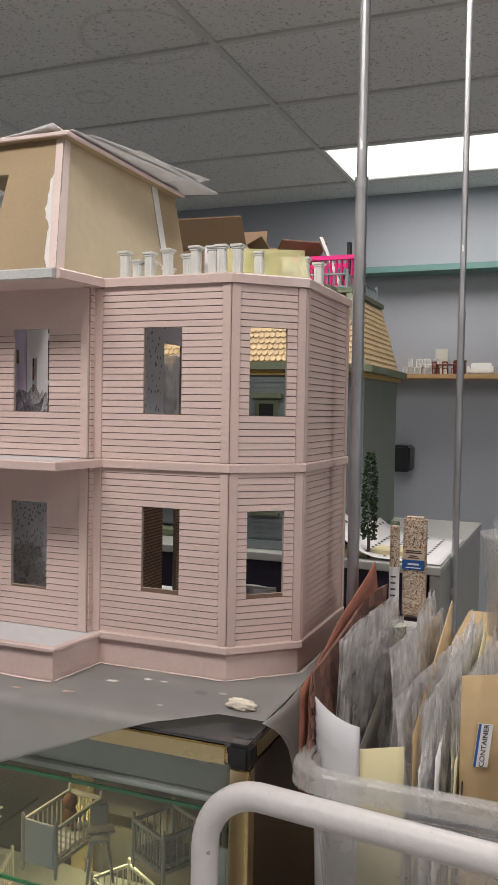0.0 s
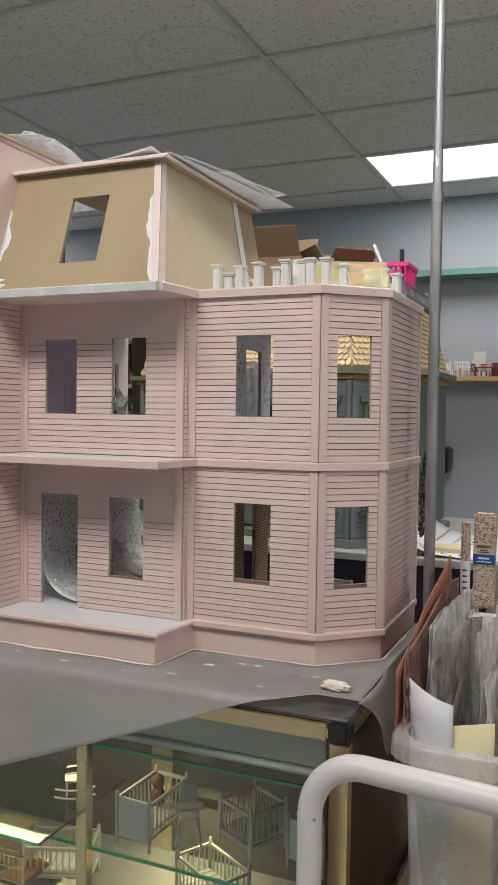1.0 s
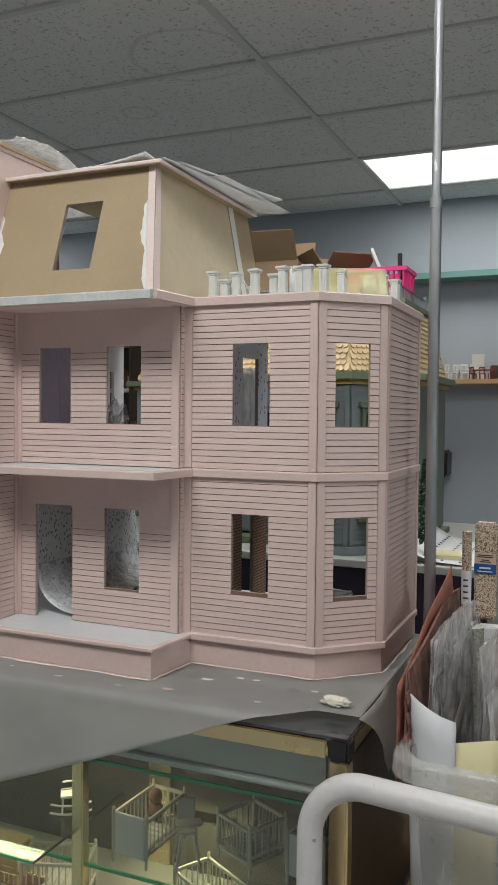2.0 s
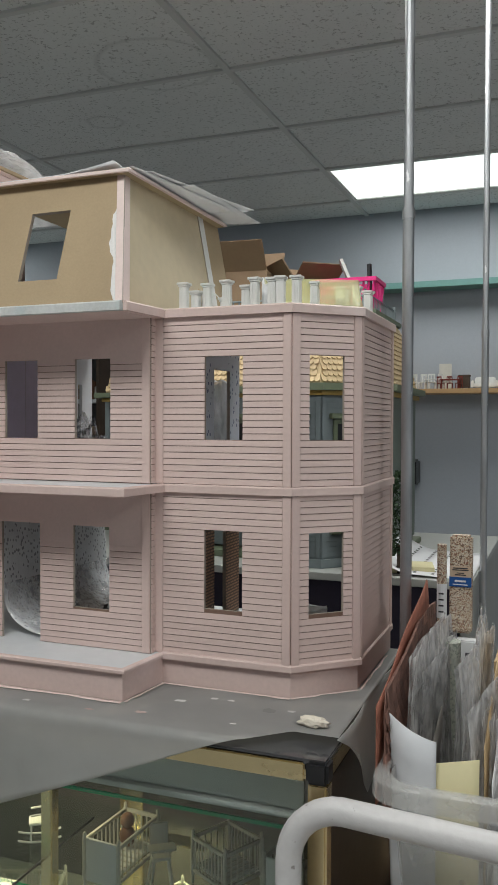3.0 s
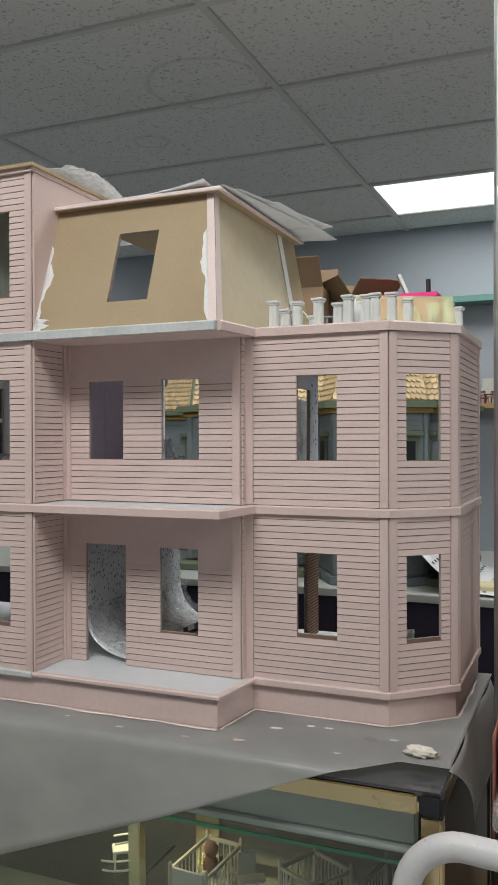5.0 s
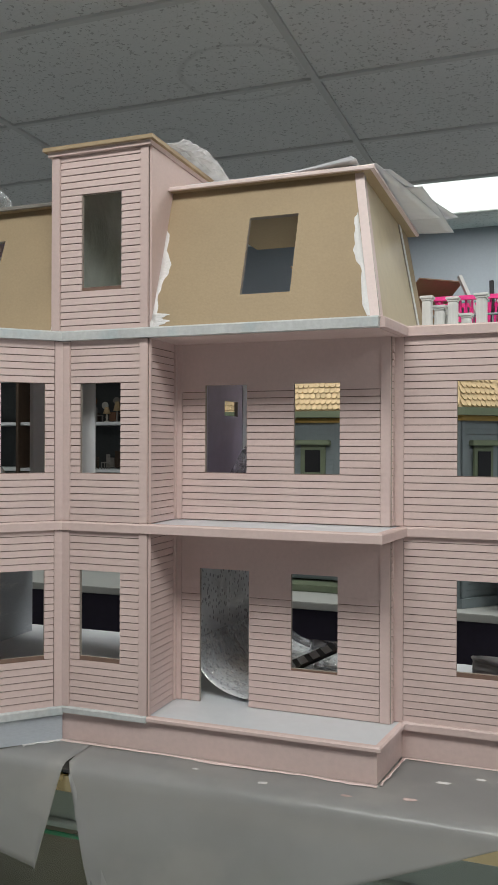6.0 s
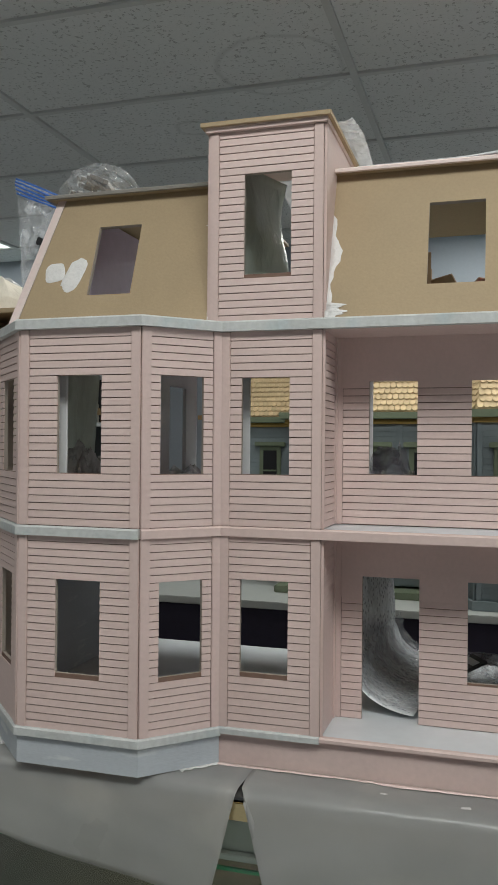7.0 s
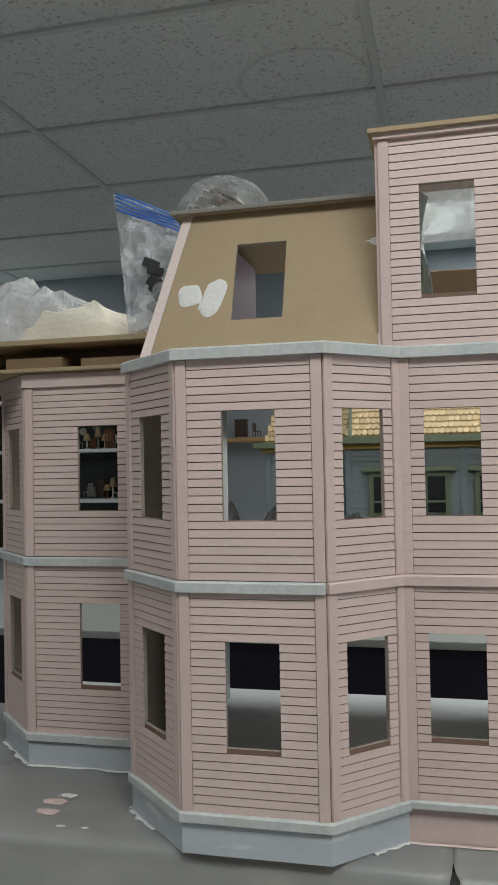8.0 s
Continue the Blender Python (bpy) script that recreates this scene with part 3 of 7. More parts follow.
for za, zb, w in ((Z1, Z2 - 0.008, WIN1), (Z2 + 0.004, Z3 - 0.008, WIN2)):
    lower = w is WIN1
    S = lambda a, b, holes=(), **k: clad_wall(house, P[a], P[b], za, zb, holes, **k)
    S("wl", "wa", single=False)
    S("wa", "wb", [centred(P["wa"], P["wb"], 0.06, w)], single=False)
    S("wb", "wc", [(0.081, 0.141, *w)], right=0.004, single=False)
    S("wc", "ba", left=0.0, right=0.004, single=False)
    S("ba", "bb", [centred(P["ba"], P["bb"], 0.062, w)], single=False)
    S("bb", "bc", [centred(P["bb"], P["bc"], 0.060, w)])
    S("bc", "bd", [centred(P["bc"], P["bd"], 0.057, w)], single=False)
    S("bd", "ta", [(0.027, 0.088, *w)])
    S("ta", "tb", left=0.003, right=0.010, single=False)
    if lower:
        S("tb", "ra", [(0.037, 0.109, Z1, 1.241), (0.168, 0.231, 1.116, 1.2405)], left=0.010, right=0.013, plain_from=1.2139)
    else:
        S("tb", "ra", [(0.044, 0.105, *w), (0.171, 0.233, *w)], left=0.010, right=0.013, plain_from=1.4821)
    S("rb", "rc", [(0.080, 0.139, *w)], left=0.014)
    S("rc", "rd", [centred(P["rc"], P["rd"], 0.055, w)])
    S("rd", "re", single=False)
    # small return between the porch wall and the wing
    clad_wall(house, (P["ra"][0] + 0.001, P["ra"][1]), (P["ra"][0] + 0.001, P["rb"][1] + 0.002), za, zb, left=0.0, right=0.0, single=False)

# floors and decks
DECKS = [P["wl"], P["wa"], P["wb"], P["wc"], P["ba"], P["bb"], P["bc"], P["bd"], (-0.471, 1.140), (-0.459, 1.237), P["rc"], P["rd"], (-0.183, BACK)]
inner = offset(DECKS, -0.002)
prism("foundation", inner, Z0, Z1 - 0.0035, PINKB, house, "pink and grey primed base")
prism("floor_slab", inner, Z1 - 0.003, Z1, DECK, house, "pale grey painted floor and porch deck")
prism("floor_slab", inner, Z2 - 0.0085, Z2 + 0.0035, PINKB, house, "balcony deck with a pale grey top", top=DECK)
prism("floor_slab", inner, Z3 - 0.0085, Z3 + 0.003, PINKB, house, "flat roof board", top=PRIMERTRIM)
LEFTD = DECKS[:8]
# primer shows on the western base; the rest is painted
trim("base_panel", LEFTD, Z0 + 0.0005, Z1 - 0.0105, 0.0015, PRIMER, house, "streaky grey primer base panel")
trim("base_trim", LEFTD, Z1 - 0.010, Z1 + 0.001, 0.006, PRIMERTRIM, house, "whitewashed base moulding")
trim("base_trim", [DECKS[7], (-0.772, 1.140)], Z1 - 0.007, Z1 + 0.0015, 0.0055, PRIMERTRIM, house)
trim("base_trim", [(-0.772, 1.140), DECKS[8], DECKS[9]], Z1 - 0.005, Z1 + 0.0006, 0.004, PINKB, house)
trim("base_trim", [DECKS[9], *DECKS[10:12], (-0.183, 1.534)], Z1 - 0.008, Z1 + 0.002, 0.005, PINKB, house)
trim("belt_course", DECKS[:7], Z2 - 0.008, Z2 + 0.004, 0.007, PRIMERTRIM, house, "whitewashed belt moulding")
trim("belt_course", [DECKS[6], DECKS[7], *DECKS[8:12], (-0.183, 1.534)], Z2 - 0.0078, Z2 + 0.0042, 0.006, PINKB, house)
trim("cornice", [DECKS[4], *DECKS[5:9]], Z3 - 0.008, Z3 + 0.005, 0.009, PRIMERTRIM, house, "whitewashed cornice")
trim("cornice", [(-0.471, 1.140), *DECKS[9:12], (-0.183, 1.534)], Z3 - 0.0078, Z3 + 0.0052, 0.007, PINKB, house)
trim("cornice", DECKS[:4], Z3 - 0.008, Z3 + 0.012, 0.006, PINKB, house, "pink cornice under a raw board roof")

# tower attic
T0, T1 = Z3 + 0.003, 1.797
clad_wall(house, (-0.917, 1.141), (-0.772, 1.141), T0, T1, [(0.045, 0.105, *WIN3)])
clad_wall(house, (-0.772, 1.141), (-0.772, 1.330), T0, T1, left=0.19, right=0.0, single=False)
clad_wall(house, (-0.917, 1.330), (-0.917, 1.141), T0, T1, left=0.0, right=0.19, single=False)
tower_cap = [(-0.927, 1.340), (-0.927, 1.129), (-0.762, 1.129), (-0.762, 1.340)]
prism("tower_roof", tower_cap, T1 + 0.006, T1 + 0.011, MDF, house, "raw fibreboard tower cap")
prism("tower_roof", offset(tower_cap, -0.005)[:2] + offset(tower_cap, -0.005)[2:], T1, T1 + 0.006, PINKB, house)


def slab(name, a, b, c, d, thick, material, parent, hole=None, label=""):
    """A sloping board with lower corners a, b and upper corners d, c; hole: x from, x to, and fractions of the height."""
    a, b, c, d = (Vector(p) for p in (a, b, c, d))
    n = (b - a).cross(d - a).normalized() * thick
    def at(i, v):
        l, r = a.lerp(d, v), b.lerp(c, v)
        return l if i == 0 else r if i == len(us) - 1 else l.lerp(r, (hole[i - 1] - l.x) / (r.x - l.x))
    us = [0, 1] if not hole else [0, hole[0], hole[1], 1]
    ws = [0, 1] if not hole else [0, hole[2], hole[3], 1]
    vs, fs, ids, idx = [], [], [], {}

    def v(i, k, s):
        if (i, k, s) not in idx:
            idx[(i, k, s)] = len(vs)
            vs.append(at(i, ws[k]) - n * s)
        return idx[(i, k, s)]
    ok = lambda i, k: 0 <= i < len(us) - 1 and 0 <= k < len(ws) - 1 and not (hole and i == 1 and k == 1)
    for i in range(len(us) - 1):
        for k in range(len(ws) - 1):
            if not ok(i, k):
                continue
            fs.append((v(i, k, 0), v(i + 1, k, 0), v(i + 1, k + 1, 0), v(i, k + 1, 0))), ids.append(0)
            fs.append((v(i, k, 1), v(i, k + 1, 1), v(i + 1, k + 1, 1), v(i + 1, k, 1))), ids.append(0)
            for good, p, q in ((ok(i - 1, k), (i, k), (i, k + 1)), (ok(i + 1, k), (i + 1, k + 1), (i + 1, k)), (ok(i, k - 1), (i + 1, k), (i, k)), (ok(i, k + 1), (i, k + 1), (i + 1, k + 1))):
                if not good:
                    fs.append((v(*p, 0), v(*p, 1), v(*q, 1), v(*q, 0))), ids.append(1)
    return mesh_ob(name, vs, fs, material, parent, label, mats=[material, RAWEDGE], ids=ids)


M0, M1 = Z3 + 0.003, 1.752
# eastern mansard: front, side, hips and lid
slab("roof_front", (-0.771, 1.139, M0), (-0.474, 1.139, M0), (-0.506, 1.205, M1), (-0.771, 1.205, M1), 0.006, MDF, house, (-0.651, -0.585, 0.207, 0.755), "raw brown fibreboard roof slope")
slab("roof_side", (-0.472, 1.141, M0), (-0.472, 1.462, M0), (-0.508, 1.462, M1), (-0.508, 1.207, M1), 0.006, CREAM, house, label="cream undercoated roof slope")
slab("roof_side", (-0.472, 1.478, M0), (-0.472, BACK, M0), (-0.508, BACK, M1), (-0.508, 1.478, M1), 0.006, MDF, house)
slab("roof_lid", (-0.771, 1.195, M1 + 0.004), (-0.494, 1.195, M1 + 0.004), (-0.494, BACK, M1 + 0.004), (-0.771, BACK, M1 + 0.004), 0.004, MDF, house, label="raw fibreboard lid")
# western mansard
slab("roof_front", (-1.206, 1.139, M0), (-0.919, 1.139, M0), (-0.919, 1.210, M1), (-1.168, 1.210, M1), 0.006, MDF, house, (-1.097, -1.034, 0.245, 0.765), "raw fibreboard slope with dabs of white filler")
slab("roof_side", (-1.208, BACK, M0), (-1.208, 1.139, M0), (-1.172, 1.210, M1), (-1.172, BACK, M1), 0.006, PINKB, house)
slab("roof_lid", (-1.180, 1.200, M1 + 0.004), (-0.919, 1.200, M1 + 0.004), (-0.919, BACK, M1 + 0.004), (-1.180, BACK, M1 + 0.004), 0.004, MDF, house)

# hip boards, painted pink
slab("hip_board", (-0.482, 1.1375, M0), (-0.4705, 1.1375, M0), (-0.5045, 1.2035, M1), (-0.516, 1.2035, M1), 0.003, PINKFILL, house, label="pink painted hip board")
slab("hip_board", (-0.4695, 1.1385, M0), (-0.4695, 1.156, M0), (-0.5055, 1.222, M1), (-0.5055, 1.2045, M1), 0.003, PINKFILL, house)
slab("hip_board", (-0.4700, 1.460, M0), (-0.4700, 1.480, M0), (-0.5060, 1.480, M1), (-0.5060, 1.460, M1), 0.003, FILLER, house, label="white filled joint")
slab("hip_board", (-1.2085, 1.1375, M0), (-1.196, 1.1375, M0), (-1.158, 1.2085, M1), (-1.1705, 1.2085, M1), 0.003, PINKFILL, house)
trim("roof_edge", [(-0.771, 1.193), (-0.492, 1.193), (-0.492, BACK)], M1 + 0.0002, M1 + 0.0055, 0.003, PINKFILL, house, "pink roof edge strip")
trim("roof_edge", [(-1.182, BACK), (-1.182, 1.198), (-0.918, 1.198)], M1 + 0.0002, M1 + 0.0055, 0.003, GREYBOARD, house, "raw roof edge strip")


def smear(name, a, b, across, width, lift, material, parent, seed, steps=26, fade=True):
    """A dab of filler with a torn edge, from a to b; across and lift are directions."""
    rnd = random.Random(seed)
    a, b, across, lift = Vector(a), Vector(b), Vector(across).normalized(), Vector(lift).normalized()
    vs, fs = [], []
    for i in range(steps + 1):
        u = i / steps
        taper = math.sin(math.pi * min(max(u, 0.03), 0.97)) ** 0.4 if fade else 1
        w = width * taper * (0.55 + 0.75 * noise.noise((seed * 3.1 + u * 5, 0, 0)) + 0.25 * rnd.random())
        w = max(w, width * 0.15)
        p = a.lerp(b, u)
        vs += [p + lift * 0.0001, p + lift * 0.0007, p + across * w * 0.7 + lift * 0.0006, p + across * w + lift * 0.0001]
    for i in range(steps):
        for k in range(3):
            fs.append((4 * i + k, 4 * i + k + 1, 4 * i + 5 + k, 4 * i + 4 + k))
    return mesh_ob(name, vs, fs, material, parent, smooth=True)


FN = (0, -0.947, 0.32)
smear("filler", (-0.482, 1.139, M0 + 0.003), (-0.517, 1.205, M1 - 0.004), (-1, 0, 0), 0.013, FN, FILLER, house, 1)
smear("filler", (-0.514, 1.198, M1 - 0.025), (-0.518, 1.204, M1 - 0.006), (-1, 0, 0), 0.026, FN, FILLER, house, 2)
smear("filler", (-0.770, 1.139, M0 + 0.003), (-0.7705, 1.205, M1 - 0.004), (1, 0, 0), 0.015, FN, FILLER, house, 3)
smear("filler", (-0.770, 1.139, M0 + 0.001), (-0.7705, 1.145, M0 + 0.022), (1, 0, 0), 0.034, FN, FILLER, house, 4)
smear("filler", (-0.9195, 1.139, M0 + 0.003), (-0.9195, 1.205, M1 - 0.05), (-1, 0, 0), 0.006, FN, FILLER, house, 5)
smear("filler", (-0.9205, 1.1866, 1.690), (-0.9205, 1.1910, 1.702), (-1, 0, 0), 0.017, FN, FILLER, house, 6)


def dab(x, z, w, h, turn, seed):
    """A thin rounded dab of filler pressed on the western slope."""
    up = Vector((0, 0.071, 0.193)).normalized()
    nrm = Vector((0, -0.193, 0.071)).normalized()
    c = Vector((x, 1.139 + (z - M0) * 0.071 / (M1 - M0), z))
    n, vs = 40, [c + nrm * 0.0012]
    for ring, lift in ((0.55, 0.0012), (0.92, 0.0009), (1.0, 0.0001)):
        for i in range(n):
            t = 2 * math.pi * i / n
            q = ring * (1 + 0.16 * noise.noise((math.cos(t) * 1.2 + seed, math.sin(t) * 1.2, 0)) + 0.07 * noise.noise((math.cos(t) * 5, math.sin(t) * 5, seed)))
            sx, sz = w * q * abs(math.cos(t)) ** 0.75 * (1 if math.cos(t) > 0 else -1), h * q * abs(math.sin(t)) ** 0.75 * (1 if math.sin(t) > 0 else -1)
            vs.append(c + Vector((1, 0, 0)) * (sx * math.cos(turn) - sz * math.sin(turn)) + up * (sx * math.sin(turn) + sz * math.cos(turn)) + nrm * lift)
    fs = [(0, 1 + i, 1 + (i + 1) % n) for i in range(n)]
    for r in range(2):
        fs += [(1 + r * n + i, 1 + (r + 1) * n + i, 1 + (r + 1) * n + (i + 1) % n, 1 + r * n + (i + 1) % n) for i in range(n)]
    mesh_ob("filler_dab", vs, fs, FILLER, house, smooth=True)


dab(-1.152, 1.6415, 0.0155, 0.015, 0.1, 3)
dab(-1.122, 1.637, 0.0135, 0.026, -0.38, 8)


# ---------------------------------------------------------------- inside the pink dollhouse
def partition(x, y0, y1, z0, z1, door, material, label):
    """A cross wall of the dollhouse with a doorway (y0, y1, top) through it."""
    holes = [(door[0] - y0, door[1] - y0, z0 if len(door) < 4 else door[3], door[2])] if door else []
    vs, fs, ids = panel_mesh(y1 - y0, z0, z1, holes, 0.006)
    ob = mesh_ob("partition", vs, fs, material, house, label, mats=[material, material, PAPER if material is PAPER else RAWEDGE], ids=ids)
    ob.matrix_basis = pose(x, y0, 0, 0, 0, 90)
    return ob


partition(-0.458, 1.246, 1.535, Z2 + 0.004, Z3 - 0.010, (1.422, 1.490, 1.486), WALLPAPER, "cross wall in blue sprigged wallpaper")
partition(-0.458, 1.246, 1.535, Z1 + 0.001, Z2 - 0.010, (1.424, 1.474, 1.262), BRICKPAPER, "cross wall in brown brick paper")
partition(-0.771, 1.335, 1.48, Z2 + 0.004, Z3 - 0.010, (1.400, 1.458, 1.480, 1.456), PURPLE, "cross wall in lilac wallpaper")
partition(-0.771, 1.232, 1.3345, Z2 + 0.004, Z3 - 0.010, None, PURPLE, "cross wall in lilac wallpaper")
partition(-0.7705, 1.4805, 1.545, Z2 + 0.004, Z3 - 0.010, (1.497, 1.510, 1.468, 1.405), PAPER, "white cross wall end with a slot")
partition(-1.060, 1.30, 1.48, Z2 + 0.004, Z3 - 0.010, (1.36, 1.43, 1.50), PAPER, "white cross wall")
partition(-1.2, 1.24, 1.50, Z1 + 0.001, Z2 - 0.010, None, PRIMER, "grey cross wall")
partition(-1.145, 1.235, 1.50, M0 + 0.001, M1 - 0.004, None, PURPLE, "lilac attic wall")


# ---------------------------------------------------------------- the showcase counter
def showcase():
    s = thing("glass_showcase", "brass-framed glass showcase with a plastic-covered top", "showcase", (0, 0, 0))
    x0, x1, y0, y1 = -2.6, -0.165, 1.078, 1.56
    box("top", x0, x1 - 0.001, y0 + 0.003, y1, 0.985, 0.999, SMOKYGLASS, s, "smoky glass top")
    for z0, z1 in ((0.972, 0.996), (0.10, 0.13)):
        box("rail", x0, x1 - 0.026, y0, y0 + 0.024, z0, z1, BRASS, s, "brass rail", bevel=0.003)
        box("rail", x1 - 0.024, x1, y0 + 0.026, y1, z0, z1, BRASS, s, "brass rail", bevel=0.003)
    for x in (x1 - 0.024, x0):
        box("post", x, x + 0.024, y0 + 0.002, y0 + 0.026, 0.131, 0.971, BRASS, s, "brass post", bevel=0.003)
    box("corner_cap", x1 - 0.0255, x1 + 0.002, y0 - 0.002, y0 + 0.0255, 0.970, 0.9985, BLACKP, s, "black plastic corner cap", bevel=0.004)
    box("inner_post", -0.648, -0.628, 1.20, 1.22, 0.135, 0.97, BRASS, s, "brass shelf upright", bevel=0.002)
    box("back_panel", x0, x1, y1 - 0.02, y1 - 0.002, 0.1, 0.984, CASEBACK, s, "dark grey-brown back panel")
    box("side_panel", x1 - 0.012, x1 - 0.004, y0 + 0.03, y1 - 0.022, 0.135, 0.968, DARKWOOD, s, "dark end panel")
    box("bottom", x0, x1 - 0.03, y0 + 0.03, y1 - 0.022, 0.13, 0.15, BOXWHITE, s)
    pane = box("front_pane", x0 + 0.03, x1 - 0.03, y0 + 0.010, y0 + 0.014, 0.132, 0.970, GLASS, s, "clear front glass", bevel=0)
    pane.visible_shadow = False
    for z, ya, xa, xb in ((0.838, 1.228, -1.4, x1 - 0.014), (0.655, 1.245, -1.4, x1 - 0.014)):
        g = box("glass_shelf", xa, xb, ya + 0.004, y1 - 0.024, z - 0.005, z, GLASS, s, "glass shelf", bevel=0)
        g.visible_shadow = False
        box("shelf_edge", xa, xb, ya, ya + 0.0036, z - 0.005, z, GLASSEDGE, g, "green polished glass edge", bevel=0)
    for k, (za, zb, ya) in enumerate(((0.918, 0.969, 0.036), (0.912, 0.9175, 0.030), (0.905, 0.9115, 0.040))):
        box("lamp_housing", -1.6, x1 - 0.034 - 0.006 * k, y0 + ya, y0 + ya + 0.05, za, zb, SILVERLAMP, s, "grey showcase lamp housing", bevel=0.004 if k == 0 else 0.001)
    box("middle_shelf", -1.4, x1 - 0.014, 1.12, y1 - 0.024, 0.50, 0.506, GREYMETAL, s, "pale grey lower shelf")
    box("mirror_strip", -0.70, -0.652, y1 - 0.03, y1 - 0.0205, 0.15, 0.95, BRASS, s, "brass sliding track")
    return s


showcase()
lamp("showcase_lamp", -0.98, 1.30, 0.827, 0.75, 0.03, 1.1, (1.0, 0.84, 0.52))
lamp("showcase_lamp", -0.575, 1.475, 0.644, 0.16, 0.03, 0.4, (1.0, 0.83, 0.48))
for lx, ly, lz, lw in ((-0.98, 1.30, 0.8288, 0.38), (-0.575, 1.475, 0.6455, 0.085)):
    st = thing("strip_lamp", "slim warm strip lamp fixed under a glass shelf", "strip lamp", (lx, ly, lz), "showcase strip lamps")
    box("channel", -lw, lw, -0.017, 0.017, 0.0, 0.004, BRASS, st, bevel=0.0008)


def plastic_sheet():
    """Milky film over the showcase top, rolled over the front edge and hanging in two cut pieces with a gap between."""
    s = thing("plastic_sheet", "milky plastic sheet draped over the showcase top", "plastic sheet", (0, 0, 0))

    def hang(x):
        """How far the film reaches past the front edge, along its own surface."""
        return max(0.0, 0.385 * (-0.262 - x)) if x > -0.853 else 0.138 - 0.15 * (-0.87 - x)
    for x0, x1, slit in ((-2.6, -0.853, -1), (-0.853, -0.163, 1)):
        vs, fs = [], []
        cols, prof, r = 110, 26, 0.014
        for i in range(cols + 1):
            x = x0 + (x1 - x0) * i / cols
            drop = max(0.02, hang(x)) if slit < 0 else hang(x)
            edge = 1.085 if x < -0.266 else min(1.085 + 0.95 * (x + 0.266), 1.126)
            for k in range(prof + 1):
                w = k / prof
                xx, y, z = x, BACK - (BACK - edge) * min(1, w / 0.4), 1.0125 + (0.0006 * math.sin(x * 37 + w * 9) if w < 0.35 else 0)
                if w > 0.4:
                    f = (w - 0.4) / 0.6
                    d = drop * f
                    if d < r * math.pi / 2:
                        y, z = edge - r * math.sin(d / r), 1.0125 - r * (1 - math.cos(d / r))
                    else:
                        d -= r * math.pi / 2
                        z = 0.9985 - d
                        y = edge - r - 0.016 * math.sin(min(1.5, d * 14)) + 0.0035 * math.sin(x * 21 + 30 * d) * min(1, d * 12) + 0.0012 * noise.noise((x * 30, d * 40, slit))
                    if slit < 0:
                        xx = min(x, -0.853 - 0.03 * f)
                    else:
                        xx = max(x, -0.853 + 0.075 * f)
                vs.append((xx, y, z))
        for i in range(cols):
            for k in range(prof):
                a = i * (prof + 1) + k
                fs.append((a, a + 1, a + prof + 2, a + prof + 1))
        ob = mesh_ob("film", vs, fs, FILM, s, smooth=True)
        sol = ob.modifiers.new("thickness", "SOLIDIFY")
        sol.thickness = 0.0005
    # flap hanging at the east end
    vs, fs = [], []
    for i in range(13):
        for k in range(9):
            u, f = i / 12, k / 8
            y = 1.118 + 0.40 * u
            drop = 0.018 + 0.085 * math.sin(min(1, u * 5) * math.pi / 2) * (1 - 0.5 * u)
            vs.append((-0.163 + 0.020 * math.sin(f * 1.5) + 0.004 * math.sin(9 * u + 2 * f), y + 0.02 * f, 1.0125 - drop * f - 0.004 * f))
    for i in range(12):
        for k in range(8):
            a = i * 9 + k
            fs.append((a, a + 1, a + 10, a + 9))
    ob = mesh_ob("film", vs, fs, FILM, s, smooth=True)
    sol = ob.modifiers.new("thickness", "SOLIDIFY")
    sol.thickness = 0.0005


plastic_sheet()

# ---------------------------------------------------------------- poles
def pole(x, y, z0, z1, joint, r):
    p = thing("metal_pole", "dull galvanised steel display pole", "pole", (x, y, 0), "display poles")
    rod("lower_tube", (0, 0, z0), (0, 0, joint), r, STEEL, p, seg=20)
    rod("upper_tube", (0, 0, joint), (0, 0, z1), r * 0.86, STEEL, p, seg=20)
    rod("collar", (0, 0, joint - 0.012), (0, 0, joint + 0.004), r * 1.12, STEEL, p, seg=20)
    return p


pole(-0.137, 1.425, 0.0, 2.634, 1.72, 0.0088)
pole(-0.0965, 2.25, 0.0, 2.43, 1.62, 0.0085)

# ---------------------------------------------------------------- white cart rail
rail_pts = []
for i in range(11):
    a = math.pi / 2 * i / 10
    rail_pts.append((-0.135 - 0.062 * math.sin(a), 1.035, 0.900 + 0.066 * math.cos(a)))
cart = thing("tube_rail", "chipped white enamelled steel tube rail of a cart", "rail", (0, 0, 0))
tube("tube", [(0.40, 0.985, 0.966), (0.1, 1.008, 0.966), *rail_pts, (-0.197, 1.035, 0.5), (-0.197, 1.035, 0.0)], 0.0152, WHITETUBE, cart)
tube("far_leg", [(0.40, 0.985, 0.966), (0.43, 0.984, 0.955), (0.445, 0.983, 0.93), (0.45, 0.983, 0.0)], 0.0152, WHITETUBE, cart)


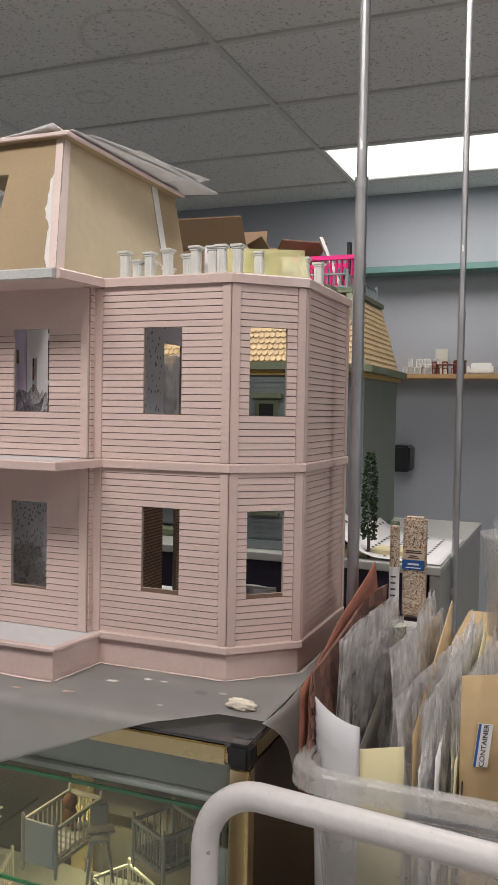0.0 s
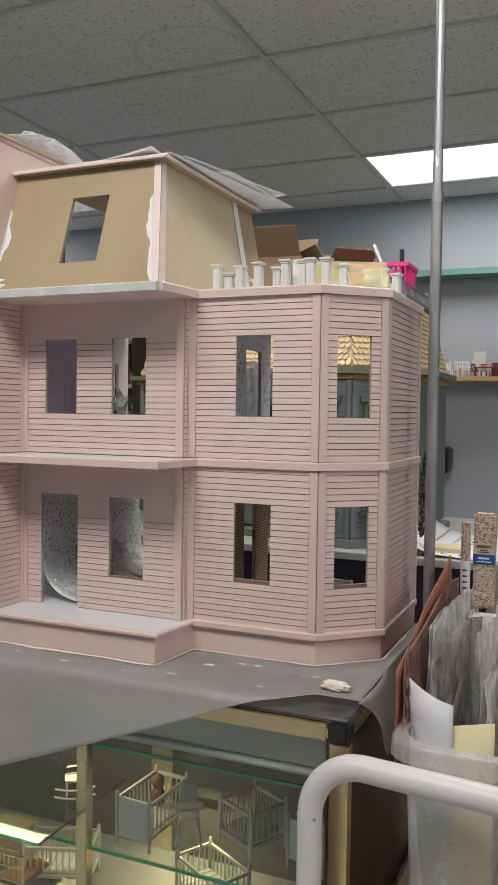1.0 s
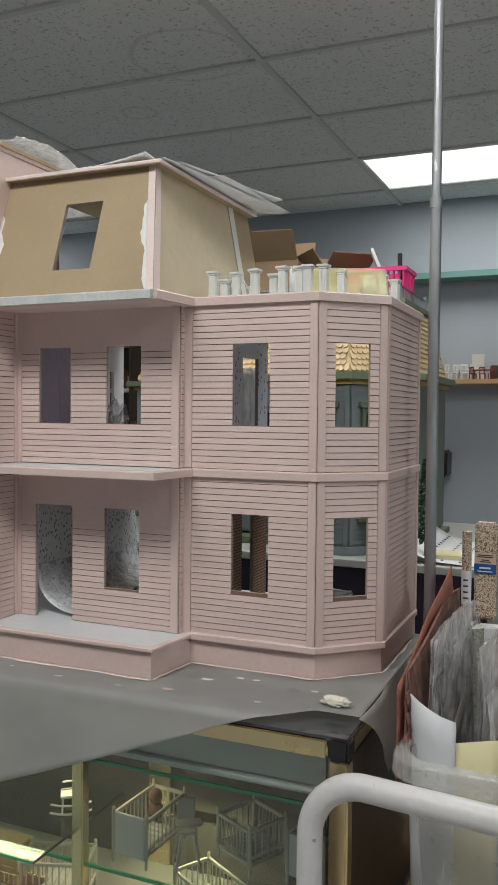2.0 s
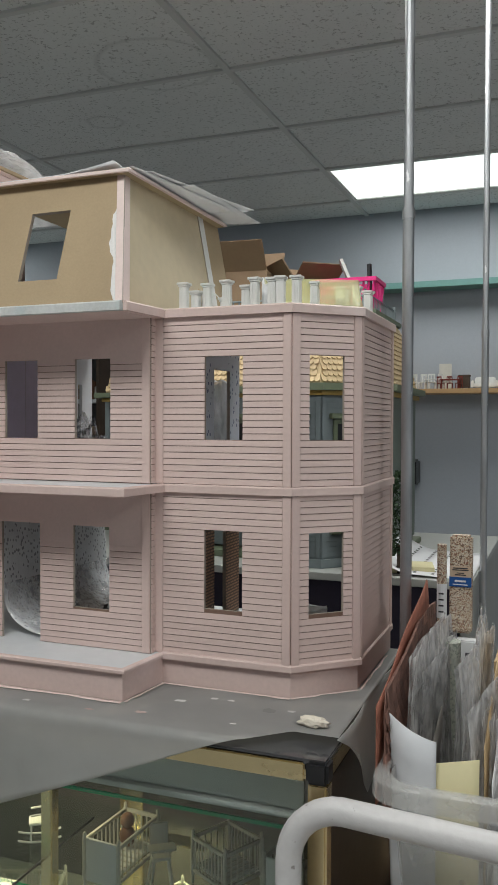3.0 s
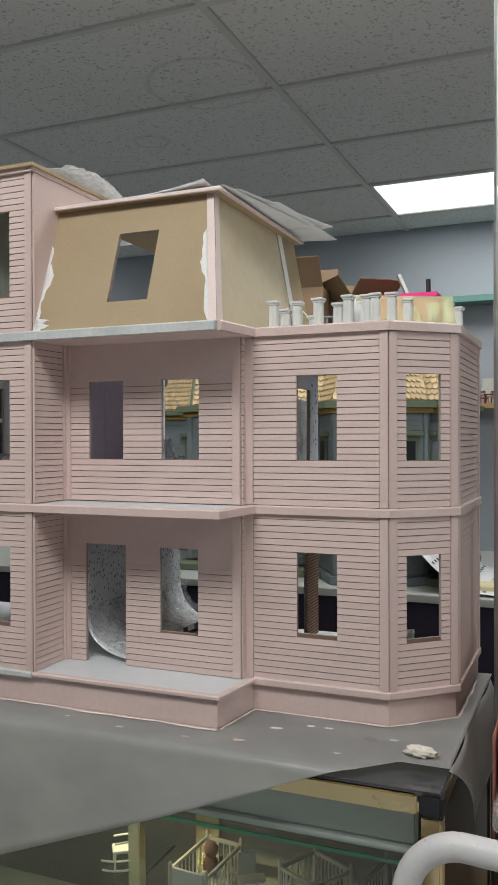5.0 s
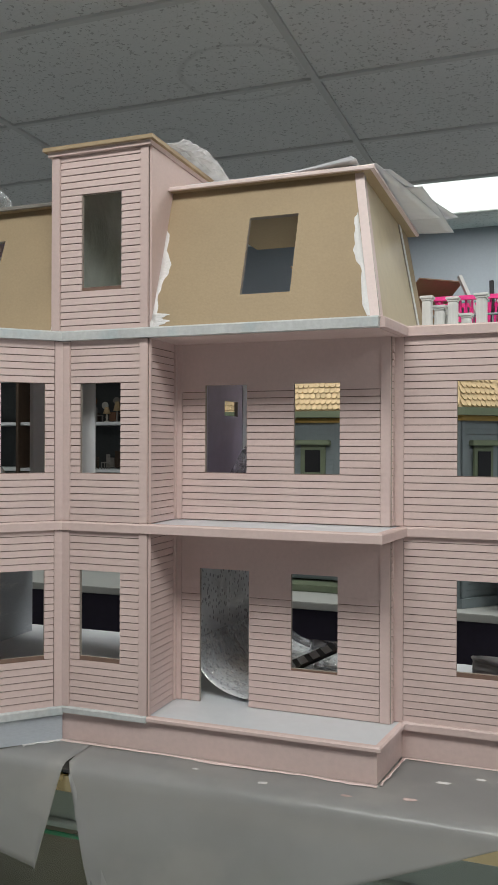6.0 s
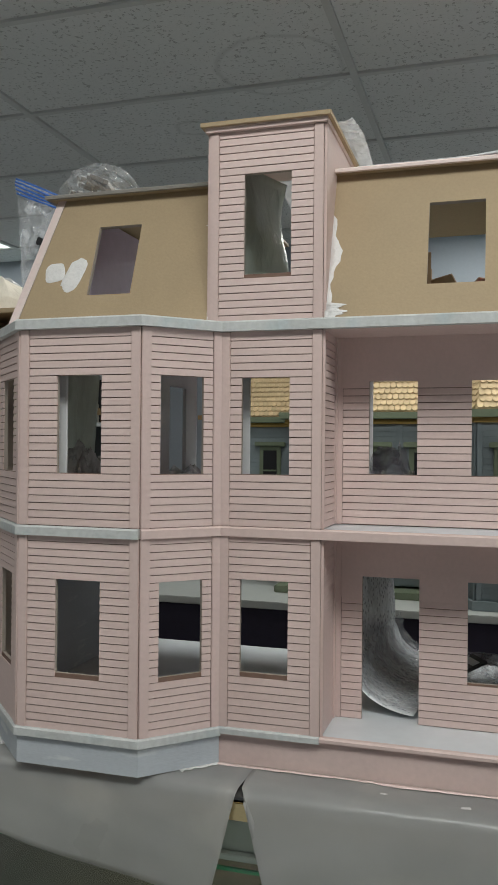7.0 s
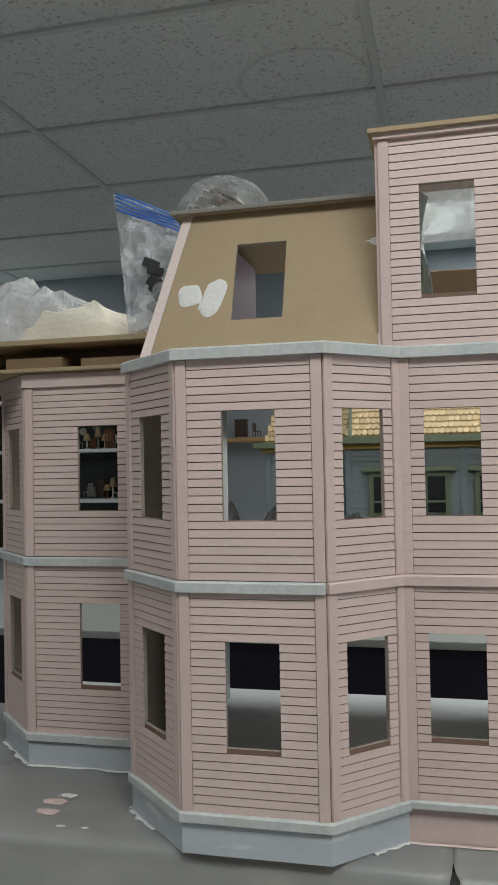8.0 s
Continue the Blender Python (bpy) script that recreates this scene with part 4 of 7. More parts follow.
# ---------------------------------------------------------------- the back table and its dollhouse
def back_table():
    t = thing("display_table", "white-topped display case hung with dark purple cloth", "display table", (0, 0, 0))
    x0, x1, y0, y1 = -2.45, -0.108, 2.10, 2.95
    box("top", x0, x1, y0, y1, 1.012, 1.030, TABLETOP, t, "grey-white laminate top")
    box("front_cloth", x0 + 0.01, x1 - 0.03, y0 + 0.004, y0 + 0.014, 0.0, 1.0115, DARKCLOTH, t, "dark purple cloth front")
    box("end_panel", x1 - 0.025, x1 - 0.002, y0 + 0.004, y1 - 0.01, 0.0, 1.0115, GREYMETAL, t, "grey metal end panel")
    box("back_panel", x0 + 0.01, x1 - 0.03, y1 - 0.02, y1 - 0.01, 0.0, 1.0115, GREYMETAL, t)


back_table()


def back_house():
    h = thing("dollhouse", "grey-green dollhouse with a tan cedar-shingled mansard roof and olive trim", "dollhouse", (0, 0, 0))
    x0, x1, y0, y1 = -1.105, -0.345, 2.30, 2.72
    ze = 1.497
    box("base", x0 - 0.02, x1 + 0.02, y0 - 0.07, y1, 1.031, 1.048, GREENTRIM, h, "pale olive base board")
    box("side_wall", x1 - 0.008, x1, y0 + 0.01, y1, 1.053, ze, GREENSIDE, h, "plain dark sage side wall")
    box("side_wall", x0, x0 + 0.008, y0 + 0.01, y1, 1.053, ze, GREENSIDE, h)
    box("back_wall", x0 + 0.01, x1 - 0.01, y1 - 0.008, y1, 1.053, ze, GREENSIDE, h)
    # front: bays with clapboards
    wall = box("front_wall", x0, x1, y0, y0 + 0.008, 1.053, ze, GREENHOUSE, h, "sage grey clapboard front", bevel=0)
    for k in range(34):
        z = 1.058 + k * 0.013
        if z + 0.012 > ze:
            break
        vs, fs = board_mesh([(x0 + 0.012, x1 - 0.012)], z, z + 0.0122)
        mesh_ob("clapboard", [(a, b + y0 - 0.0002, c) for a, b, c in vs], fs, GREENHOUSE, wall)
    for x in (x0, -0.948, -0.823, -0.684, -0.516, x1 - 0.012):
        box("pilaster", x, x + 0.016, y0 - 0.006, y0 - 0.0003, 1.053, ze - 0.03, GREENHOUSE, h)
    for x in (-1.012, -0.880, -0.755, -0.595, -0.430):
        for z in (1.135, 1.295):
            w = box("window", x - 0.034, x + 0.034, y0 - 0.009, y0 - 0.003, z, z + 0.112, GREENTRIM, h, "olive framed window")
            box("pane", x - 0.021, x + 0.021, y0 - 0.0115, y0 - 0.0092, z + 0.012, z + 0.10, BLACKP, w, "dark pane", bevel=0)
            box("glazing_bar", x - 0.021, x + 0.021, y0 - 0.0135, y0 - 0.0117, z + 0.036, z + 0.041, GREENTRIM, w, bevel=0)
            box("lintel", x - 0.048, x + 0.048, y0 - 0.018, y0 - 0.0003, z + 0.1125, z + 0.126, GREENTRIM, w, bevel=0.002)
            box("sill", x - 0.045, x + 0.045, y0 - 0.016, y0 - 0.0003, z - 0.010, z - 0.0005, GREENTRIM, w, bevel=0.002)
    box("cornice", x0 - 0.01, x1 + 0.012, y0 - 0.012, y1, ze - 0.030, ze - 0.018, OCHRE, h, "ochre cornice band")
    box("cornice", x0 - 0.022, x1 + 0.03, y0 - 0.03, y1, ze - 0.0175, ze, GREENTRIM, h, "olive green cornice")
    # recessed western wing
    wx, wy, wback = -1.385, 2.625, 2.86
    box("base", wx - 0.02, x0 - 0.021, wy - 0.03, wback, 1.031, 1.048, GREENTRIM, h)
    wing = box("front_wall", wx, x0 - 0.001, wy, wy + 0.008, 1.053, ze, GREENHOUSE, h, "sage grey clapboard wing", bevel=0)
    box("side_wall", wx, wx + 0.008, wy + 0.0085, wback, 1.053, ze, GREENSIDE, h)
    for k in range(34):
        z = 1.058 + k * 0.013
        if z + 0.012 > ze:
            break
        vs, fs = board_mesh([(wx + 0.012, x0 - 0.012)], z, z + 0.0122)
        mesh_ob("clapboard", [(a, b + wy - 0.0002, c) for a, b, c in vs], fs, GREENHOUSE, wing)
    for x in (wx, x0 - 0.018):
        box("pilaster", x, x + 0.016, wy - 0.006, wy - 0.0003, 1.053, ze - 0.03, GREENHOUSE, h)
    for z in (1.135, 1.295):
        x = (wx + x0) / 2
        w = box("window", x - 0.034, x + 0.034, wy - 0.009, wy - 0.003, z, z + 0.112, GREENTRIM, h, "olive framed window")
        box("pane", x - 0.021, x + 0.021, wy - 0.0115, wy - 0.0092, z + 0.012, z + 0.10, BLACKP, w, "dark pane", bevel=0)
        box("glazing_bar", x - 0.021, x + 0.021, wy - 0.0135, wy - 0.0117, z + 0.036, z + 0.041, GREENTRIM, w, bevel=0)
        box("lintel", x - 0.048, x + 0.048, wy - 0.018, wy - 0.0003, z + 0.1125, z + 0.126, GREENTRIM, w, bevel=0.002)
        box("sill", x - 0.045, x + 0.045, wy - 0.016, wy - 0.0003, z - 0.010, z - 0.0005, GREENTRIM, w, bevel=0.002)
    box("cornice", wx - 0.01, x0 - 0.0105, wy - 0.012, wback, ze - 0.030, ze - 0.018, OCHRE, h)
    box("cornice", wx - 0.03, x0 - 0.0225, wy - 0.03, wback, ze - 0.0175, ze, GREENTRIM, h, "olive green cornice")
    # mansard with real shingles
    zt, inn = 1.690, 0.055
    faces = [((wx, wy), (x0, wy), (x0, wy + inn), (wx + inn, wy + inn)), ((x0, wy), (x0, y0), (x0 + inn, y0 + inn), (x0 + inn, wy)), ((x0, y0), (x1, y0), (x1 - inn, y0 + inn), (x0 + inn, y0 + inn)), ((x1, y0), (x1, y1), (x1 - inn, y1), (x1 - inn, y0 + inn))]
    for a, b, c, d in faces:
        slab("roof_slope", (*a, ze), (*b, ze), (*c, zt), (*d, zt), 0.006, SHINGLE, h)
    box("roof_deck", wx + inn - 0.01, x0 + inn - 0.011, wy + inn - 0.012, wback, zt, zt + 0.013, GREENTRIM, h)
    box("roof_deck", x0 + inn - 0.01, x1 - inn + 0.01, y0 + inn - 0.012, y1, zt, zt + 0.014, GREENTRIM, h, "olive roof kerb")
    # canted bay at the eastern end
    bay = [(-0.70, y0 - 0.007), (-0.62, 2.16), (-0.485, 2.16), (-0.40, 2.25), (-0.40, y0 - 0.007)]
    bwall = prism("bay_wall", bay, 1.053, ze, GREENHOUSE, h, "sage grey clapboard bay")
    prism("bay_base", offset(bay, 0.012), 1.031, 1.0525, GREENHOUSE, h)
    prism("cornice", offset(bay, 0.010), ze - 0.030, ze - 0.018, OCHRE, h)
    prism("cornice", offset(bay, 0.026), ze - 0.0175, ze + 0.0005, GREENTRIM, h, "olive green cornice")
    for p, q in zip(bay[:3], bay[1:4]):
        run = math.dist(p, q)
        m = pose(p[0], p[1], 0, 0, 0, math.degrees(math.atan2(q[1] - p[1], q[0] - p[0])))
        for k in range(31):
            vs, fs = board_mesh([(0.014, run - 0.014)], 1.058 + k * 0.013, 1.0702 + k * 0.013)
            mesh_ob("clapboard", [tuple(m @ Vector((a, b - 0.0002, c))) for a, b, c in vs], fs, GREENHOUSE, bwall)
        for s in (0.0, run - 0.013):
            box("pilaster", s, s + 0.013, -0.0055, -0.0003, 1.053, ze - 0.031, GREENHOUSE, h, m=m)
        for z in (1.125, 1.295):
            c = run / 2
            w = box("window", c - 0.030, c + 0.030, -0.009, -0.003, z, z + 0.112, GREENTRIM, h, "olive framed window", m=m)
            box("pane", c - 0.019, c + 0.019, -0.0115, -0.0092, z + 0.012, z + 0.10, BLACKP, w, "dark pane", bevel=0, m=m)
            box("lintel", c - 0.040, c + 0.040, -0.018, -0.0003, z + 0.1125, z + 0.126, GREENTRIM, w, bevel=0.002, m=m)
            box("sill", c - 0.038, c + 0.038, -0.016, -0.0003, z - 0.010, z - 0.0005, GREENTRIM, w, bevel=0.002, m=m)
    top = [(-0.66, y0 + 0.05), (-0.60, 2.215), (-0.505, 2.215), (-0.44, y0 - 0.01), (-0.44, y0 + 0.05)]
    for k in range(3):
        face = (bay[k], bay[k + 1], top[k + 1], top[k])
        slab("roof_slope", *[(*p, z) for p, z in zip(face, (ze + 0.001, ze + 0.001, zt, zt))], 0.006, SHINGLE, h)
        faces.append(face)
    prism("roof_deck", offset(top, 0.008), zt, zt + 0.0135, GREENTRIM, h, "olive roof kerb")
    return h, faces, ze, zt


bh, bfaces, bze, bzt = back_house()

# stacked boards and cornice on the far-left wing, far shelf, and the wall trim
tagged(box("wall_trim", XW, XE, 4.88, YN - 0.0005, 2.165, 2.20, TEAL), "teal painted ledge along the wall", "ledge", kind="structure")
tagged(box("wall_shelf", -2.3, 1.5, 4.80, YN - 0.0005, 1.565, 1.59, PINE), "varnished pine wall shelf", "shelf")


# ---------------------------------------------------------------- soft shapes
def pillow(bm, w, h, d, seed, m, rough=0.5, nu=26, nv=32, flat=0.15, waist=0.0, dome=0.0, taper=0.0, slope=0.0, ragged=0.0):
    """A creased bag standing on its lower edge: w wide, h high, d thick, its middle line at x = 0."""
    grids = []
    for side in (-1, 1):
        g = []
        for i in range(nu + 1):
            col = []
            for k in range(nv + 1):
                u, v = i / nu, k / nv
                rim = (math.sin(math.pi * u) ** 0.6) * (math.sin(math.pi * min(1, v * 1.02 + 0.04) * 0.98) ** 0.55)
                crease = noise.noise((u * 4 + seed, v * 5, side)) + 0.9 * (0.35 - abs(noise.noise((u * 9 + seed, v * 7, side * 2)))) + 0.6 * (0.3 - abs(noise.noise((u * 19, v * 17 + seed, side * 3))))
                y = side * d / 2 * rim * (1 - flat * v) + rough * d * 0.35 * crease * (0.25 + rim)
                x = (u - 0.5) * w * (1 + 0.05 * noise.noise((v * 4, seed, 1)) - waist * math.sin(math.pi * v)) + 0.02 * w * noise.noise((u * 6, v * 6, seed))
                x *= (1 - (dome * v) ** 2) ** 0.5 * (1 - taper * (1 - v))
                z = v * h * (1 - slope * u) + 0.035 * h * noise.noise((u * 3.5, seed, 4)) * v
                z += ragged * v ** 3 * (noise.noise((u * 4, seed, 9)) + 0.35 * noise.noise((u * 11, seed, 5)))
                col.append((x, y, z))
            g.append(col)
        grids.append(g)
    idx = [[[None] * (nv + 1) for _ in range(nu + 1)] for _ in range(2)]
    for s in range(2):
        for i in range(nu + 1):
            for k in range(nv + 1):
                edge = i in (0, nu) or k in (0, nv)
                if s and edge:
                    idx[1][i][k] = idx[0][i][k]
                else:
                    idx[s][i][k] = bm.verts.new(m @ Vector(grids[s][i][k]))
    for s in range(2):
        for i in range(nu):
            for k in range(nv):
                q = [idx[s][i][k], idx[s][i + 1][k], idx[s][i + 1][k + 1], idx[s][i][k + 1]]
                try:
                    bm.faces.new(q if s == 0 else list(reversed(q)))
                except ValueError:
                    pass


def bag(name, label, w, h, d, m, material, seed, category="plastic bag", **k):
    t = thing(name, label, category)
    bm = bmesh.new()
    pillow(bm, w, h, d, seed, m, **k)
    part("film", bm, material, t, smooth=True)
    return t


def sheet(name, material, parent, fn, nu=12, nv=12, thick=0.0004, label=""):
    """A thin curved sheet; fn gives the place of (u, v)."""
    vs = [fn(i / nu, k / nv) for i in range(nu + 1) for k in range(nv + 1)]
    fs = [(i * (nv + 1) + k, (i + 1) * (nv + 1) + k, (i + 1) * (nv + 1) + k + 1, i * (nv + 1) + k + 1) for i in range(nu) for k in range(nv)]
    ob = mesh_ob(name, vs, fs, material, parent, label, smooth=True)
    s = ob.modifiers.new("thickness", "SOLIDIFY")
    s.thickness = thick
    return ob


def folded(u, v, seed, n=9):
    """Relief of sharp straight creases, between about -0.5 and 0.5."""
    r = random.Random(seed)
    total = 0
    for _ in range(n):
        a, o = r.uniform(0, math.pi), r.uniform(0.1, 0.9)
        total += r.uniform(-1, 1) * abs((u - 0.5) * math.cos(a) + (v - 0.5) * math.sin(a) + 0.5 - o)
    return total / n ** 0.5


def heap(name, label, x, y, z, sx, sy, sz, material, seed, category="plastic bag", turn=0):
    """A slumped bag lying on its base, with sharp creases and an uneven outline."""
    t = thing(name, label, category, (x, y, z), rz=turn)
    n = 40

    def fn(u, v):
        a, b = 2 * u - 1, 2 * v - 1
        k = max(abs(a), abs(b)) / max(math.hypot(a, b), 1e-6)
        a, b = a * k, b * k
        q = math.hypot(a, b)
        out = 1 + 0.16 * noise.noise((a * 1.7 + seed, b * 1.7, 0))
        rise = max(0, 1 - q ** 2.6)
        bump = 0.62 + 1.0 * folded(u, v, seed, 12) + 0.55 * (0.28 - abs(noise.noise((a * 1.6, b * 1.6, seed)))) + 0.22 * (0.28 - abs(noise.noise((a * 3.6, b * 3.6, seed + 2)))) + 0.08 * (0.28 - abs(noise.noise((a * 8, b * 8, seed + 5))))
        return (a * sx * out, b * sy * out, max(0.0006, sz * (rise ** 0.6) * max(0.25, bump)))
    ob = sheet("film", material, t, fn, n, n, 0.0004)
    ob.data.polygons.foreach_set("use_smooth", [False] * len(ob.data.polygons))
    return t


def crumple(name, label, x, y, z, size, material, seed, category="tissue"):
    t = thing(name, label, category, (x, y, z))
    bm = bmesh.new()
    bmesh.ops.create_icosphere(bm, subdivisions=4, radius=1)
    for v in bm.verts:
        n1 = noise.noise(v.co * 2.3 + Vector((seed, 0, 0)))
        n2 = noise.noise(v.co * 6 + Vector((0, seed, 0)))
        r = 1 + 0.45 * n1 + 0.3 * abs(n2)
        v.co = Vector((v.co.x * size[0] * r, v.co.y * size[1] * r, max(v.co.z * size[2] * r + size[2] * 0.6, 0)))
    part("wad", bm, material, t, smooth=True)
    return t


# wallpaper film curling inside the porch door
roll = thing("film_roll", "curled sheet of speckled clear film inside the dollhouse doorway", "film sheet")


def curl(u, v):
    a = v * 2.2
    if v < 0.55:
        return (-0.772 + 0.030 * u + 0.012 * math.sin(3 * v), 1.255 + 0.275 * u, 1.262 - 0.26 * v)
    b = (v - 0.55) / 0.45 * 1.55
    return (-0.766 + 0.028 * u + 0.085 * (1 - math.cos(b)) + 0.012, 1.255 + 0.275 * u - 0.012 * b * (1 - u), 1.119 - 0.055 * math.sin(b))


sheet("film", DOTSHEET, roll, curl, 14, 26)


def wrap(u, v):
    """Clear wrapping lying loosely over the lower half of the curled film."""
    v = 0.5 + 0.5 * v
    x, y, z = curl(u, v)
    loose = 0.004 + 0.010 * (0.5 + folded(u, v, 23, 14)) + 0.006 * (0.25 - abs(noise.noise((u * 5, v * 9, 2))))
    return (x + loose * (1 - 0.5 * v), y, z + loose * v)


sheet("wrapping", ZIPFILM, roll, wrap, 24, 40, 0.0003, "crinkled clear wrapping")
bag("plastic_bag", "crumpled clear bag on the dollhouse floor behind the porch window", 0.13, 0.045, 0.07, pose(-0.575, 1.44, 1.0585), CLEARBAG, 3)
bag("plastic_bag", "white wrapped parcel on the dollhouse floor", 0.12, 0.035, 0.08, pose(-0.335, 1.47, 1.0585), WHITEFOAM, 8)
heap("plastic_bag", "pink-lilac plastic bag behind the balcony window", -0.705, 1.42, 1.307, 0.062, 0.055, 0.085, LILACFILM, 5)
bag("plastic_bag", "tall white plastic bag behind the wing window", 0.055, 0.165, 0.03, pose(-0.50, 1.52, 1.307, 0, 0, 40), MILKBAG, 6)
heap("plastic_bag", "tall crinkled clear bag behind the balcony window", -0.712, 1.42, 1.307, 0.068, 0.060, 0.165, ZIPFILM, 7)
pc = thing("printed_card", "dark printed card with white bars on the dollhouse floor", "printed card", (-0.625, 1.40, 1.0585), rz=28)
box("card", -0.045, 0.045, -0.022, 0.022, 0.012, 0.016, INK, pc, bevel=0.0005, m=pose(0, 0, 0.012, 0, -22, 0))
for k in range(4):
    box("print_bar", -0.036 + 0.02 * k, -0.024 + 0.02 * k, -0.017, 0.017, 0.0163, 0.0168, PAPER, pc, bevel=0, m=pose(0, 0, 0.012, 0, -22, 0))
box("foot", -0.04, -0.034, -0.02, 0.02, 0.0, 0.011, INK, pc, bevel=0.0005)
heap("plastic_bag", "low crinkled clear bag behind the bay window", -1.04, 1.42, 1.307, 0.10, 0.07, 0.085, PACKET, 9)
heap("plastic_bag", "flat crinkled clear bag on the upper dollhouse floor", -0.895, 1.43, 1.307, 0.085, 0.06, 0.06, PACKET, 13)
tf = thing("film_sheet", "crinkled clear film hanging along the tower attic wall", "plastic film")
sheet("film", FOGFILM, tf, lambda u, v: (-0.908 + 0.040 * u + 0.006 * math.sin(9 * v + 4 * u), 1.155 + 0.17 * u, 1.5605 + 0.225 * v), 18, 18)
for fx, fy in ((-1.087, 1.090), (-0.874, 1.178)):
    st = thing("foam_strip", "bluish-white foam strip standing beside a dollhouse window", "foam strip", group="foam strips")
    box("foam", fx - 0.032, fx, fy, fy + 0.003, 1.3075, 1.535, PAPER, st, bevel=0.0008)
gf = thing("film_sheet", "grey-green plastic film hanging behind the bay window", "plastic film")
sheet("film", FOGFILM, gf, lambda u, v: (-1.285 + 0.118 * u, 1.355 + 0.02 * math.sin(5 * u) - 0.03 * (1 - v) * u, 1.3075 + 0.23 * v), 14, 14)
heap("plastic_bag", "crinkled clear bag on the floor behind the bay window", -1.17, 1.31, 1.307, 0.05, 0.045, 0.10, PACKET, 17)


# ---------------------------------------------------------------- on the dollhouse roofs
def column(x, y, z, h):
    c = thing("toy_column", "small white square porch column standing on the dollhouse roof", "toy column", (x, y, z), "toy columns", rz=(x * 997) % 14 - 7)
    bm = bmesh.new()
    r = 0.0056
    add_box(bm, -r, r, -r, r, 0.002, h - 0.006, 0.0006)
    for k in (-0.0022, 0.0022):
        add_box(bm, k - 0.0009, k + 0.0009, -r - 0.0008, r + 0.0008, 0.004, h - 0.008)
        add_box(bm, -r - 0.0008, r + 0.0008, k - 0.0009, k + 0.0009, 0.004, h - 0.008)
    part("shaft", bm, WHITEP, c)
    box("cap", -0.0085, 0.0085, -0.0085, 0.0085, h - 0.0035, h, WHITEP, c, bevel=0.0006)
    box("neck", -0.0068, 0.0068, -0.0068, 0.0068, h - 0.006, h - 0.0036, WHITEP, c, bevel=0.0003)
    box("foot", -0.0072, 0.0072, -0.0072, 0.0072, 0.0, 0.0035, WHITEP, c, bevel=0.0006)


RT = Z3 + 0.0032
for x, y, h in ((-0.432, 1.251, 0.041), (-0.402, 1.268, 0.041), (-0.365, 1.252, 0.041), (-0.321, 1.250, 0.042), (-0.339, 1.262, 0.034), (-0.296, 1.252, 0.041), (-0.283, 1.251, 0.042), (-0.261, 1.255, 0.042),
                (-0.250, 1.306, 0.041), (-0.203, 1.366, 0.041), (-0.196, 1.413, 0.041), (-0.412, 1.285, 0.033), (-0.418, 1.262, 0.030), (-0.388, 1.300, 0.024), (-0.308, 1.286, 0.038), (-0.230, 1.400, 0.041), (-0.222, 1.345, 0.038)):
    column(x, y, RT, h)

yel = thing("yellow_film", "pale yellow translucent film bent among the toy columns", "plastic film")
sheet("film", YELLOW, yel, lambda u, v: (-0.317 + 0.128 * u, 1.276 + 0.045 * u + 0.05 * (1 - v) ** 2, RT + 0.002 + 0.0435 * v - 0.003 * u), 12, 8)
wht = thing("white_card", "white card folded behind the toy columns", "card")
sheet("card", PAPER, wht, lambda u, v: (-0.321 + 0.030 * u, 1.277 + 0.008 * u, RT + 0.001 + 0.046 * v - 0.004 * u * v), 4, 4, 0.0008)
wire = thing("wire_loop", "bent clear wires standing among the toy columns", "wire")
tube("strand", [(-0.418, 1.30, RT), (-0.413, 1.30, RT + 0.022), (-0.405, 1.30, RT + 0.032), (-0.395, 1.30, RT + 0.022), (-0.392, 1.30, RT)], 0.0008, BOXWHITE, wire, seg=6)
tube("strand", [(-0.432, 1.31, RT), (-0.436, 1.31, RT + 0.042)], 0.0007, KRAFT, wire, seg=6)

# loose papers on the eastern mansard
LID = M1 + 0.0058


def paper(label, fn, mat_=PAPER):
    t = thing("paper_sheet", label, "paper", group="loose papers")
    sheet("page", mat_, t, fn, 14, 14, 0.0005)


def page(label, corners, lift=0.0, wave=0.002, seed=0):
    """A sheet between four corners (x, y, height over the lid); lift curls its second corner up."""
    p = [Vector((x, y, LID + z)) for x, y, z in corners]

    def fn(u, v):
        q = p[0].lerp(p[1], u).lerp(p[3].lerp(p[2], u), v)
        return (q.x, q.y, q.z + lift * max(0, u - 0.55) ** 1.6 * max(0, 0.5 - v) * 8 + wave * (noise.noise((u * 2.3, v * 2.1, seed)) + 0.3))
    paper(label, fn)


for k in range(3):
    page("white paper from a loose stack with one corner curled up", ((-0.742 + 0.004 * k, 1.196 + 0.004 * k, 0.0012 + 0.0012 * k), (-0.512 - 0.003 * k, 1.192 + 0.002 * k, 0.0012 + 0.0012 * k),
         (-0.520, 1.44, 0.0015 + 0.0012 * k), (-0.735, 1.45, 0.0015 + 0.0012 * k)), 0.007 + 0.0012 * k, 0.0008, k)
page("white paper lying askew past the dollhouse roof edge", ((-0.67, 1.24, 0.007), (-0.489, 1.203, 0.004), (-0.446, 1.47, 0.001), (-0.63, 1.50, 0.007)), 0, 0.003, 4)
page("white paper jutting from the dollhouse roof edge", ((-0.65, 1.30, 0.008), (-0.449, 1.318, 0.003), (-0.437, 1.585, 0.004), (-0.63, 1.575, 0.008)), 0, 0.003, 6)
page("white paper atop the loose pile with its tip in the air", ((-0.66, 1.27, 0.009), (-0.478, 1.235, 0.006), (-0.422, 1.511, 0.008), (-0.60, 1.55, 0.010)), 0, 0.004, 9)


